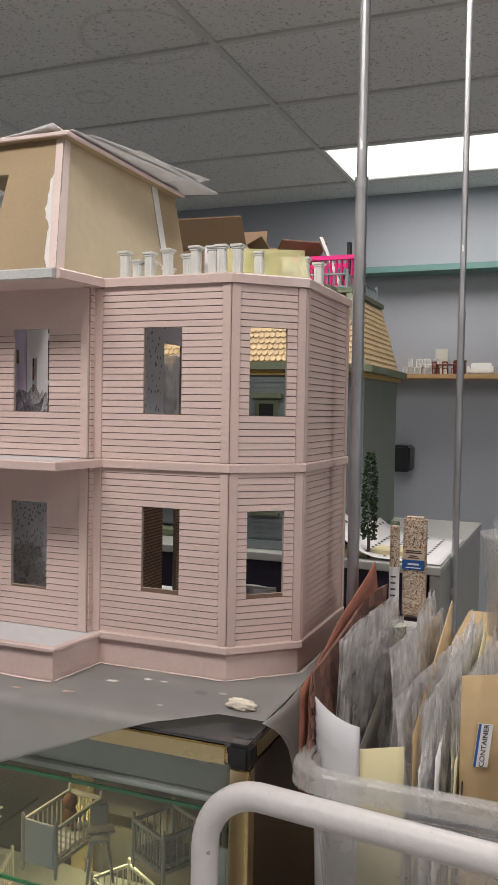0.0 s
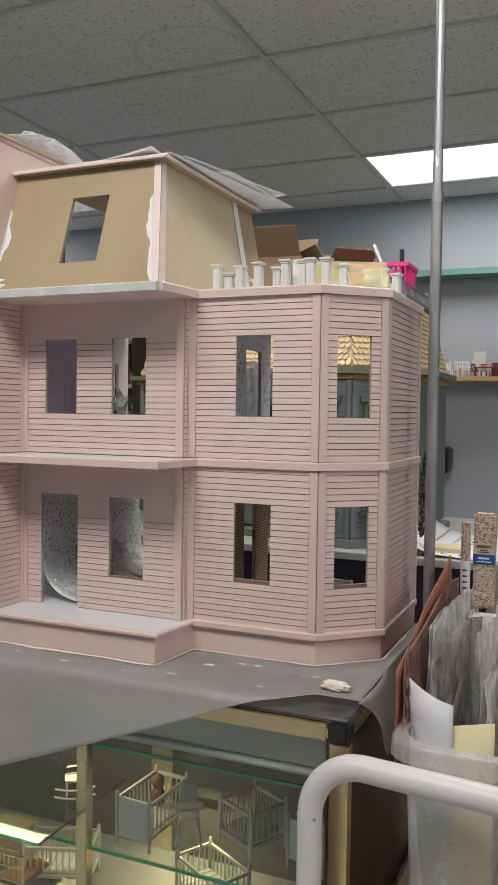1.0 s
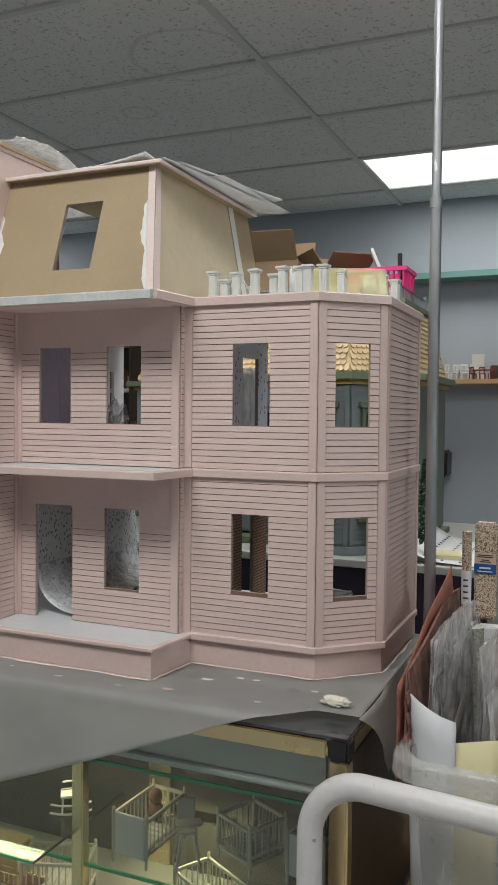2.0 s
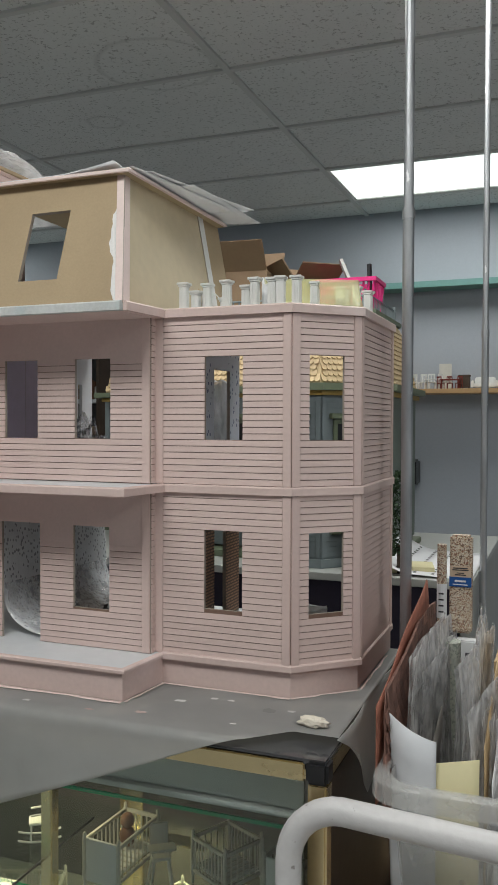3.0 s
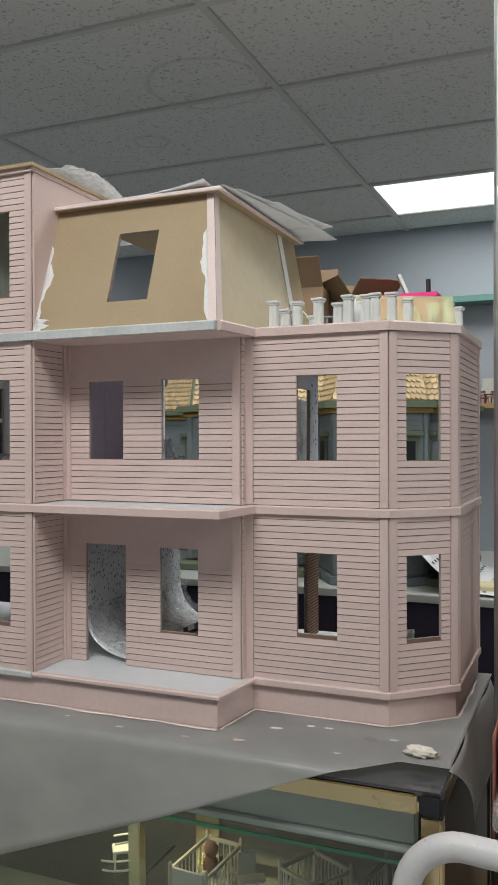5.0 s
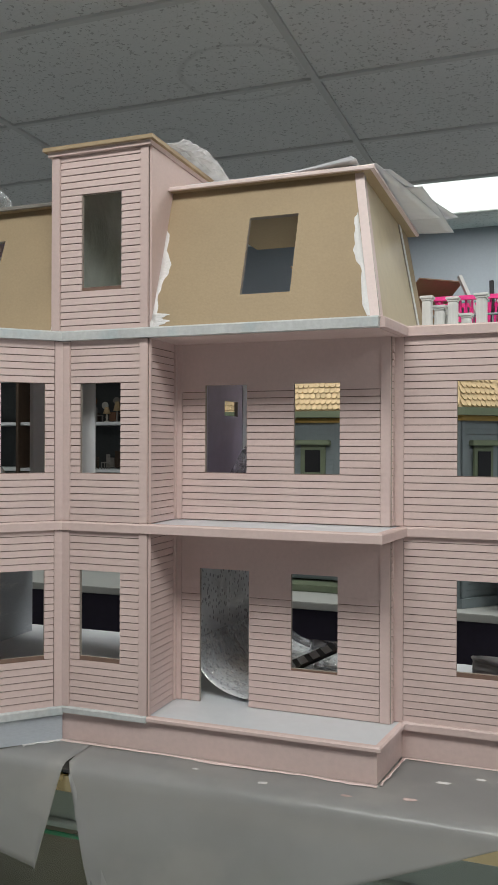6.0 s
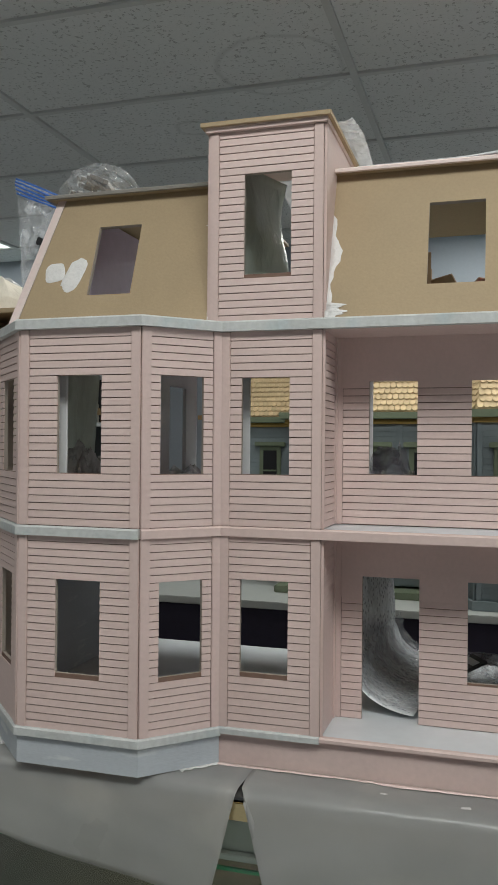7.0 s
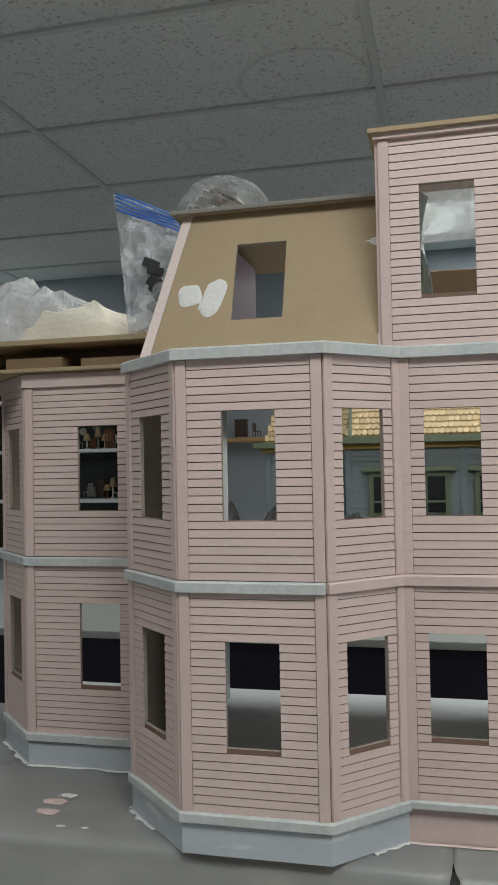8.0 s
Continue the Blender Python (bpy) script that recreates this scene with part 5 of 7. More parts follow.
wb = thing("plastic_bag", "white plastic bag slumped behind the tower roof", "plastic bag")


def slumped(u, v):
    """Lies on the tower's cap, then falls behind it to the roof lid."""
    top = T1 + 0.0125 + (0.010 + 0.026 * folded(u, v, 5) + 0.012 * (0.25 - abs(noise.noise((u * 5, v * 6, 3)))) + 0.008 * (0.25 - abs(noise.noise((u * 12, v * 12, 3))))) * math.sin(math.pi * min(1, v / 0.75 + 0.12)) ** 0.6
    fall = max(0, (v - 0.56) / 0.44)
    return (-0.895 + 0.147 * u + 0.016 * fall + 0.01 * folded(u, v, 3), 1.19 + 0.27 * v + 0.01 * folded(u, v, 9), max(top, T1 + 0.0125) * (1 - fall ** 1.3) + (LID + 0.002) * fall ** 1.3)


ob = sheet("film", MILKBAG, wb, slumped, 34, 34, 0.0006)
ob.data.polygons.foreach_set("use_smooth", [False] * len(ob.data.polygons))
sheet("film", CLEARBAG, wb, lambda u, v: (-0.753 + 0.085 * u + 0.01 * folded(u, v, 8), 1.345 + 0.14 * v, LID + 0.0055 + 0.040 * (1 - u) ** 1.8 * (1 - 0.7 * v) + 0.008 * abs(folded(u, v, 7))), 22, 22, 0.0005)

# bag of cut wooden strips on the western mansard
strips = thing("parts_bag", "clear bag of pale wooden strips on the dollhouse roof", "parts bag")
bm = bmesh.new()
pillow(bm, 0.135, 0.060, 0.09, 31, pose(-1.132, 1.255, LID - 0.001), flat=0.35, dome=0.97)
part("film", bm, ZIPFILM, strips, smooth=True)
rnd = random.Random(5)
for k in range(9):
    a = rnd.uniform(-40, -20)
    m = pose(-1.168 + 0.0085 * k, 1.235 + 0.03 * rnd.random(), LID + 0.013 + 0.018 * (1 - abs(k - 4) / 4) * rnd.random() + 0.003 * (4 - abs(k - 4)), 0, 32 + rnd.uniform(-10, 10), a)
    box("wood_strip", -0.015, 0.02, -0.0045, 0.0045, -0.003, 0.003, GREYBOARD, strips, bevel=0.0004, m=m)
    box("strip_end", -0.0175, -0.0152, -0.0045, 0.0045, -0.004, 0.004, BOXWHITE, strips, bevel=0.0004, m=m)

# tall zip bag beside the western mansard
zb = thing("zip_bag", "tall clear zip bag with a blue zip strip, holding black parts", "zip bag")
zm = pose(-1.256, 1.312, 1.622, -4, -2, 8)
for side in (-1, 1):
    def zip_film(u, v):
        body = math.sin(math.pi * min(max(u, 0.02), 0.98)) ** 0.5 * (1 - v ** 2)
        wide = 0.70 + 0.30 * v
        relief = 0.030 * folded(u, v, 41 + side, 16) + 0.018 * (0.25 - abs(noise.noise((u * 4, v * 5, 41 + side)))) + 0.010 * (0.25 - abs(noise.noise((u * 9, v * 11, 47 + side))))
        return tuple(zm @ Vector(((u - 0.5) * 0.105 * wide + 0.004, side * 0.017 * body + relief * 0.5 * (1 - 0.7 * v ** 4), v * 0.212 * (1 - 0.21 * u))))
    ob = sheet("film", ZIPFILM, zb, zip_film, 34, 44, 0.0003)
    ob.data.polygons.foreach_set("use_smooth", [False] * len(ob.data.polygons))
for k in range(5):
    sheet("zip_strip", BLUEZIP, zb, lambda u, v: tuple(zm @ Vector((-0.044 + 0.096 * u, -0.007 - 0.004 * math.sin(5 * u + k), 0.207 - 0.0055 * k + 0.0032 * v - 0.044 * u))), 10, 2, 0.0012, "blue zip strip")
for k in range(7):
    box("black_part", -0.012, 0.012, -0.003, 0.003, -0.006, 0.006, BLACKP, zb, bevel=0.001, m=pose(-1.252 + 0.020 * rnd.random(), 1.306, 1.655 + 0.011 * k, 0, rnd.uniform(-60, 60), 20))
for k in range(6):
    box("white_part", -0.012, 0.012, -0.004, 0.004, -0.007, 0.007, BOXWHITE, zb, bevel=0.001, m=pose(-1.272 + 0.006 * k, 1.311, 1.634 + 0.012 * (k % 4), 0, rnd.uniform(-60, 60), 10))

# boards stacked on the far wing
RW = Z3 + 0.0125
for label, x0, x1, y0, y1, z0, z1, rz, ma in (("raw fibreboard roof panel lying on the far wing", -1.60, -1.235, 1.262, 1.545, RW, RW + 0.006, 0, MDF),
                                         ("dark brown board stacked on the far wing", -1.36, -1.25, 1.30, 1.50, RW + 0.0062, RW + 0.022, 0, CARD),
                                         ("folded cardboard on the far wing", -1.48, -1.39, 1.30, 1.52, RW + 0.0062, RW + 0.026, 2, CARD),
                                         ("second raw board resting on the stack", -1.64, -1.24, 1.285, 1.545, RW + 0.0425, RW + 0.0505, 0, MDF)):
    t = thing("wooden_board", label, "board", group="stacked boards")
    box("board", x0, x1, y0, y1, z0, z1, ma, t, bevel=0.001)
t = thing("wooden_board", "battens stacked between the boards", "board", group="stacked boards")
box("batten", -1.62, -1.255, 1.37, 1.43, RW + 0.0262, RW + 0.0422, CARD, t)
TOPB = RW + 0.0507
heap("plastic_bag", "cloudy bag of tan parts on the stacked boards", -1.45, 1.40, TOPB, 0.17, 0.085, 0.062, TISSUE, 51)
heap("plastic_bag", "milky plastic bag slumped over the stacked boards", -1.50, 1.42, TOPB + 0.0005, 0.19, 0.10, 0.135, MILKBAG, 52)
for x in (-1.305, -1.29):
    t = thing("toy_fence", "small pale wooden part standing on the boards", "toy part", group="small parts")
    box("frame", x - 0.006, x + 0.006, 1.40, 1.403, TOPB, TOPB + 0.028, BOXWHITE, t, bevel=0.0008)

# dried paint and filler on the sheet
rnd = random.Random(11)
ps = bpy.data.objects["plastic_sheet"]


def splash(x, y, r, material, seed, long=1.8):
    n = 18
    vs = [(x, y, 1.0136)]
    for i in range(n):
        a = 2 * math.pi * i / n
        q = r * (0.7 + 0.6 * abs(noise.noise((math.cos(a) * 1.5 + seed, math.sin(a) * 1.5, seed))))
        vs.append((x + long * q * math.cos(a), y + q * math.sin(a), 1.0132))
    mesh_ob("paint_splash", vs, [(0, i + 1, (i + 1) % n + 1) for i in range(n)], material, ps)


for x, y, r, ma in ((-1.34, 1.165, 0.011, PINKB), (-1.335, 1.135, 0.010, PINKB), (-1.33, 1.185, 0.007, FILLER), (-1.30, 1.10, 0.004, FILLER), (-0.60, 1.10, 0.004, FILLER), (-0.40, 1.175, 0.005, FILLER), (-0.36, 1.20, 0.004, FILLER),
                    (-0.335, 1.20, 0.004, FILLER), (-0.43, 1.115, 0.005, PINKB), (-0.50, 1.10, 0.004, PINKB), (-0.245, 1.19, 0.004, FILLER), (-0.69, 1.11, 0.003, FILLER), (-1.27, 1.10, 0.003, FILLER), (-0.30, 1.12, 0.003, FILLER)):
    splash(x, y, r, ma, x * 31)
OUT = [(-1.52, 1.40), P["wa"], P["wb"], P["wc"], P["ba"], P["bb"], P["bc"], P["bd"], (-0.471, 1.140), (-0.459, 1.237), P["rc"], P["rd"], (-0.183, 1.50)]
for i, (a, b) in enumerate(zip(OUT, OUT[1:])):
    if i == 5:
        continue
    if i in (4, 6):
        mid = ((a[0] + b[0]) / 2, (a[1] + b[1]) / 2)
        a, b = (a, mid) if i == 4 else (mid, b)
    dx, dy = b[0] - a[0], b[1] - a[1]
    q = math.hypot(dx, dy)
    nrm = (dy / q, -dx / q, 0)
    o = 0.001
    smear("filler_bead", (a[0] + nrm[0] * o, a[1] + nrm[1] * o, 1.0134), (b[0] + nrm[0] * o, b[1] + nrm[1] * o, 1.0134), nrm, 0.009 if i < 8 else 0.005, (0, 0, 1), FILLER if i < 7 else PINKFILL, house, 60 + i, 40, False)
crumple("tissue_wad", "crumpled cream tissue lying on the plastic sheet", -0.203, 1.150, 1.0135, (0.017, 0.009, 0.007), TISSUE, 3)


# ---------------------------------------------------------------- back house: shingles, rail and what stands on it
def scale_mesh(w, h, t):
    """A fish-scale shingle with a round butt, lying in the xz plane, its top tilted in."""
    pts = [(-w / 2, h)] + [(-w / 2, 0.35 * h)] + [(w / 2 * math.sin(a), 0.35 * h * (1 - math.cos(a))) for a in (-1.2, -0.6, 0, 0.6, 1.2)] + [(w / 2, 0.35 * h), (w / 2, h)]
    n = len(pts)
    vs = [(x, -t, z) for x, z in pts] + [(x, 0, z) for x, z in pts]
    fs = [tuple(range(n)), tuple(reversed(range(n, 2 * n)))] + [(i, n + i, n + (i + 1) % n, (i + 1) % n) for i in range(n)]
    return vs, fs


def shingles():
    vs, fs = scale_mesh(0.0142, 0.022, 0.0028)
    me = bpy.data.meshes.new("shingle")
    me.from_pydata(vs, [], fs)
    me.materials.append(SHINGLE)
    lean = Matrix.Rotation(radians(-12), 4, "X")
    rest_v, rest_f, count = [], [], 0
    slopes = [o for o in bh.children if o.name.startswith("roof_slope")]
    for face, slope in zip(bfaces, slopes):
        a, b, c, d = (Vector((*p, z)) for p, z in zip(face, (bze, bze, bzt, bzt)))
        along = (b - a).normalized()
        up = ((d + c) / 2 - (a + b) / 2)
        up = (up - along * up.dot(along))
        height = up.length
        up.normalize()
        out = along.cross(up)
        rot = Matrix((along, -out, up)).transposed().to_4x4()
        rows = int(height / 0.0155)
        for r in range(rows):
            s = r * 0.0155
            f = s / height
            lo, hi = a.lerp(d, f), b.lerp(c, f)
            n = int((hi - lo).length / 0.0146)
            for k in range(n):
                p = lo + along * (0.0146 * (k + 0.5 + 0.25 * (r % 2))) + up * 0.002 + out * 0.0042
                if (p - lo).dot(along) > (hi - lo).length - 0.006:
                    continue
                m = Matrix.Translation(p) @ rot @ lean
                if out.y < -0.5 and r < 4 and count < 300:
                    ob = new("shingle", me)
                    ob.matrix_basis = m
                    ob.parent = slope
                    count += 1
                else:
                    o = len(rest_v)
                    rest_v.extend(tuple(m @ Vector(v)) for v in vs)
                    rest_f.extend(tuple(o + q for q in g) for g in fs)
    tagged(mesh_ob("shingle_field", rest_v, rest_f, SHINGLE, bh), kind="stuff")


shingles()
# hips and ridge line of the back roof
for x in (-1.09, -0.525):
    slab("roof_rib", (x - 0.004, 2.288, bze), (x + 0.004, 2.288, bze), (x + 0.004, 2.343, bzt), (x - 0.004, 2.343, bzt), 0.004, GREENTRIM, bh)
slab("roof_rib", (-0.352, 2.288, bze), (-0.336, 2.288, bze), (-0.391, 2.343, bzt), (-0.407, 2.343, bzt), 0.004, GREENTRIM, bh)
rl = thing("toy_railing", "grey-green toy balustrade along the back roof", "toy railing")
RZ = bzt + 0.0142
for a, b in (((-1.04, 2.36), (-0.41, 2.36)), ((-0.41, 2.36), (-0.41, 2.70))):
    n = int(math.dist(a, b) / 0.018)
    bm = bmesh.new()
    add_rod(bm, (*a, RZ + 0.038), (*b, RZ + 0.038), 0.003, seg=6)
    add_rod(bm, (*a, RZ + 0.004), (*b, RZ + 0.004), 0.003, seg=6)
    part("handrail", bm, GREENHOUSE, rl)
    for k in range(n + 1):
        f = k / n
        x, y = a[0] + (b[0] - a[0]) * f, a[1] + (b[1] - a[1]) * f
        rod("baluster", (x, y, RZ + 0.0005), (x, y, RZ + 0.036), 0.0022, GREENHOUSE, rl, seg=6)
for x, y in ((-0.41, 2.36), (-0.41, 2.70), (-0.9, 2.36)):
    rod("newel", (x, y, RZ), (x, y, RZ + 0.05), 0.005, GREENHOUSE, rl, seg=8)


def basket(x, y, z):
    b = thing("plastic_basket", "hot pink slatted plastic basket on the back dollhouse roof", "basket", (x, y, z))
    w, d, h = 0.085, 0.06, 0.095
    box("bottom", -w + 0.008, w - 0.008, -d + 0.008, d - 0.008, 0.0, 0.003, HOTPINK, b)
    bm = bmesh.new()
    for x0, x1, y0, y1 in ((-w - 0.006, w + 0.006, -d - 0.006, -d + 0.002), (-w - 0.006, w + 0.006, d - 0.002, d + 0.006), (-w - 0.006, -w + 0.002, -d + 0.002, d - 0.002), (w - 0.002, w + 0.006, -d + 0.002, d - 0.002)):
        add_box(bm, x0, x1, y0, y1, h - 0.012, h, 0.001)
    part("rim", bm, HOTPINK, b)
    for k in range(12):
        f = k / 11
        for s in (-1, 1):
            rod("slat", ((-w + 0.01) + (2 * w - 0.02) * f, s * (d - 0.008), 0.002), (-w + 2 * w * f, s * (d - 0.002), h - 0.012), 0.0032, HOTPINK, b, seg=6)
    for k in range(7):
        f = k / 6
        for s in (-1, 1):
            rod("slat", (s * (w - 0.008), -d + 0.01 + (2 * d - 0.02) * f, 0.002), (s * (w - 0.002), -d + 2 * d * f, h - 0.012), 0.0032, HOTPINK, b, seg=6)
    for dx, tilt, ma in ((0.045, 0.05, GREYMETAL), (0.065, 0.004, BLACKP)):
        t = thing("square_rod", "grey square rod leaning in the pink basket", "rod", group="rods in the basket")
        rod("bar", (x + dx - 0.01, y + 0.02, z + 0.005), (x + dx - 0.01 - tilt * 1.4, y + 0.03, z + 0.145 + tilt * 0.4), 0.007, ma, t, seg=4)


basket(-0.49, 2.46, RZ)


def carton(x, y, z, w, d, h, rz, flap, label):
    c = thing("cardboard_box", label, "cardboard box", (x, y, z), "cartons on the back roof", rz=rz)
    bm = bmesh.new()
    t = 0.004
    for b in ((-w, w, -d, -d + t), (-w, w, d - t, d), (-w, -w + t, -d + t, d - t), (w - t, w, -d + t, d - t)):
        add_box(bm, *b, 0.003, h)
    add_box(bm, -w, w, -d, d, 0, 0.003)
    part("body", bm, CARD, c)
    for s, a in ((-1, flap), (1, -flap * 0.6)):
        box("flap", -w, w, -0.002, 0.002, 0, d * 1.1, CARD, c, m=Matrix.Translation((0, s * (d - 0.002), h + 0.001)) @ Matrix.Rotation(radians(a), 4, "X"))
    box("flap", -0.002, 0.002, -d, d, 0, d, CARD, c, m=Matrix.Translation((-w + 0.002, 0, h + 0.001)) @ Matrix.Rotation(radians(-35), 4, "Y"))


carton(-0.86, 2.58, RZ, 0.10, 0.09, 0.15, 4, 35, "open brown cardboard box on the back dollhouse roof")
carton(-0.66, 2.60, RZ, 0.07, 0.07, 0.12, 40, 60, "small brown carton with raised flaps")

# topiary, black pot, tape roll and printed sheets on the back table
tp = thing("toy_topiary", "tall dark green toy topiary tree on the back table", "toy tree", (-0.288, 2.16, 1.0305))
rod("trunk", (0, 0, 0), (0, 0, 0.07), 0.004, DARKWOOD, tp, seg=8)
vs, fs = [], []
rnd = random.Random(8)
for k in range(900):
    a, z = rnd.random() * 2 * math.pi, 0.045 + 0.205 * rnd.random()
    r = 0.0165 * (1 - max(0, z - 0.2) / 0.09) * (0.75 + 0.35 * rnd.random())
    c = Vector((r * math.cos(a), r * math.sin(a), z))
    d1 = Vector((rnd.uniform(-1, 1), rnd.uniform(-1, 1), rnd.uniform(-1, 1))).normalized() * 0.005
    d2 = Vector((rnd.uniform(-1, 1), rnd.uniform(-1, 1), rnd.uniform(-1, 1))).normalized() * 0.004
    o = len(vs)
    vs += [c - d1, c + d2, c + d1, c - d2]
    fs.append((o, o + 1, o + 2, o + 3))
tagged(mesh_ob("foliage", vs, fs, LEAF, tp), kind="stuff")
sp = thing("black_speaker", "small black loudspeaker on the far wall", "loudspeaker", (-0.72, 4.955, 1.04))
box("body", -0.095, 0.012, -0.08, 0.08, 0, 0.15, BLACKP, sp, bevel=0.012)
tr = thing("card_pad", "cream card pad lying on the back table under a sheet", "card pad", (-0.30, 2.20, 1.0305), rz=12)
box("pad", -0.06, 0.09, -0.04, 0.05, 0, 0.016, YELLOWCARD, tr, bevel=0.001)
pp = thing("printed_sheet", "large white printed sheet curling up on the back table", "printed sheet")


def curled(u, v):
    """The sheet lies flat and rolls up at its western end."""
    b = max(0, 0.55 - u) / 0.55
    return (-0.112 - 0.33 * (1 - u) + 0.02 * b * b, 2.125 + 0.41 * v, 1.0475 - 0.014 * min(1, u * 1.2) + 0.115 * b ** 1.6)


sheet("page", PAPER, pp, curled, 22, 6, 0.0006)
for r in range(7):
    u0 = 0.06 + r * 0.13
    for k in range(12):
        v0 = 0.05 + k * 0.077
        q = [Vector(curled(u0 + du, v0 + dv)) + Vector((0.0006, -0.0004, 0.0012)) for du, dv in ((0, 0), (0.02, 0), (0.02, 0.035), (0, 0.035))]
        mesh_ob("print_mark", q, [(0, 1, 2, 3)], INK, pp)


# ---------------------------------------------------------------- far wall shelf with toy furniture
def toy_chair(x, y, z, s, material, rz, label):
    c = thing("toy_chair", label, "toy chair", (x, y, z), "toy furniture on the wall shelf", rz=rz)
    for dx in (-1, 1):
        for dy in (-1, 1):
            rod("leg", (dx * 0.018 * s, dy * 0.018 * s, 0), (dx * 0.018 * s, dy * 0.018 * s, (0.04 if dy < 0 else 0.09) * s), 0.003 * s, material, c, seg=6)
    box("seat", -0.022 * s, 0.022 * s, -0.022 * s, 0.022 * s, 0.038 * s, 0.043 * s, material, c)
    for k in (-1, 0, 1):
        rod("spindle", (k * 0.009 * s, 0.018 * s, 0.043 * s), (k * 0.009 * s, 0.018 * s, 0.085 * s), 0.002 * s, material, c, seg=6)
    box("top_rail", -0.021 * s, 0.021 * s, 0.0155 * s, 0.0205 * s, 0.082 * s, 0.092 * s, material, c)


def toy_table(x, y, z, w, d, h, material, label):
    c = thing("toy_table", label, "toy table", (x, y, z), "toy furniture on the wall shelf")
    box("top", -w, w, -d, d, h - 0.006, h, material, c)
    for dx in (-1, 1):
        for dy in (-1, 1):
            rod("leg", (dx * (w - 0.008), dy * (d - 0.008), 0), (dx * (w - 0.008), dy * (d - 0.008), h - 0.006), 0.004, material, c, seg=6)


def toy_cabinet(x, y, z, w, d, h, material, label):
    c = thing("toy_cabinet", label, "toy cabinet", (x, y, z), "toy furniture on the wall shelf")
    box("body", -w, w, -d, d, 0.008, h, material, c)
    for k in (-1, 1):
        box("door", k * w / 2 - w * 0.42, k * w / 2 + w * 0.42, -d - 0.004, -d - 0.0005, 0.02, h * 0.6, material, c)
        rod("foot", (k * w * 0.8, 0, 0), (k * w * 0.8, 0, 0.008), 0.006, material, c, seg=6)
    box("crest", -w * 1.1, w * 1.1, -d * 1.1, d, h, h + 0.01, material, c)


SZ = 1.5905
for k in range(4):
    toy_chair(-0.73 + 0.055 * k, 4.87 + 0.02 * (k % 2), SZ, 0.95, WHITEP, 30 * k - 40, "white toy chair on the wall shelf")
toy_table(-0.62, 4.92, SZ, 0.05, 0.03, 0.06, WHITEP, "white toy table on the wall shelf")
t = thing("toy_mirror", "pale framed toy mirror leaning on the wall shelf", "toy mirror")
box("frame", -0.60, -0.53, 5.00, 5.006, SZ, SZ + 0.15, CREAMWOOD, t)
toy_table(-0.52, 4.88, SZ, 0.055, 0.03, 0.055, REDWOOD, "dark red toy table on the wall shelf")
for k in range(3):
    toy_chair(-0.57 + 0.05 * k, 4.85, SZ, 0.75, REDWOOD, 150 + 30 * k, "dark red toy chair on the wall shelf")
toy_cabinet(-0.45, 4.93, SZ, 0.03, 0.02, 0.07, DARKWOOD, "dark toy cabinet on the wall shelf")
so = thing("toy_sofa", "white toy sofa with cushions on the wall shelf", "toy sofa", (-0.335, 4.88, SZ), "toy furniture on the wall shelf")
box("seat", -0.055, 0.055, -0.025, 0.02, 0.006, 0.032, WHITEP, so, bevel=0.004)
box("backrest", -0.055, 0.055, 0.02, 0.034, 0.006, 0.065, WHITEP, so, bevel=0.005)
for k in (-1, 1):
    box("arm", k * 0.063 - 0.008, k * 0.063 + 0.008, -0.025, 0.034, 0.006, 0.046, WHITEP, so, bevel=0.004)
toy_cabinet(-0.21, 4.94, SZ, 0.035, 0.02, 0.15, DARKWOOD, "tall dark toy dresser on the wall shelf")
toy_cabinet(-0.10, 4.93, SZ, 0.03, 0.02, 0.09, DARKWOOD, "dark toy chest on the wall shelf")
for k in range(14):
    x = -2.25 + 0.105 * k
    [toy_chair, toy_chair, None][k % 3] and toy_chair(x, 4.88, SZ, 0.9, (DARKWOOD, WHITEP, REDWOOD)[(k * 7) % 3], 25 * k, ("dark brown", "white", "dark red")[(k * 7) % 3] + " toy chair on the wall shelf")
    if k % 3 == 2:
        toy_cabinet(x, 4.93, SZ, 0.035, 0.022, 0.10 + 0.02 * (k % 2), (DARKWOOD, KRAFT)[k % 2], "small wooden toy cabinet on the wall shelf")
dc = thing("display_cabinet", "dark open wall cabinet with pale shelves crowded with toys", "display cabinet")
box("back", -4.4, -2.72, YN - 0.02, YN - 0.001, 0.9, 2.12, CABINETBACK, dc, "near-black cabinet back")
for x in (-4.42, -3.60, -2.72):
    box("side", x, x + 0.02, 4.74, YN - 0.001, 0.9, 2.12, DARKWOOD, dc, "dark cabinet side")
for z in (0.93, 1.225, 1.525, 1.83, 2.098):
    box("shelf", -4.399, -3.601, 4.76, YN - 0.021, z, z + 0.02, BOXWHITE, dc, "pale shelf board")
    box("shelf", -3.579, -2.721, 4.76, YN - 0.021, z, z + 0.02, BOXWHITE, dc, "pale shelf board")
rnd = random.Random(44)
TOYS = (DARKWOOD, BROWNTOY, CREAMWOOD, REDWOOD, DARKWOOD, GREYBOARD, GREYBOARD)
NAMES = ("dark brown", "brown", "cream", "dark red", "dark brown", "grey", "grey")


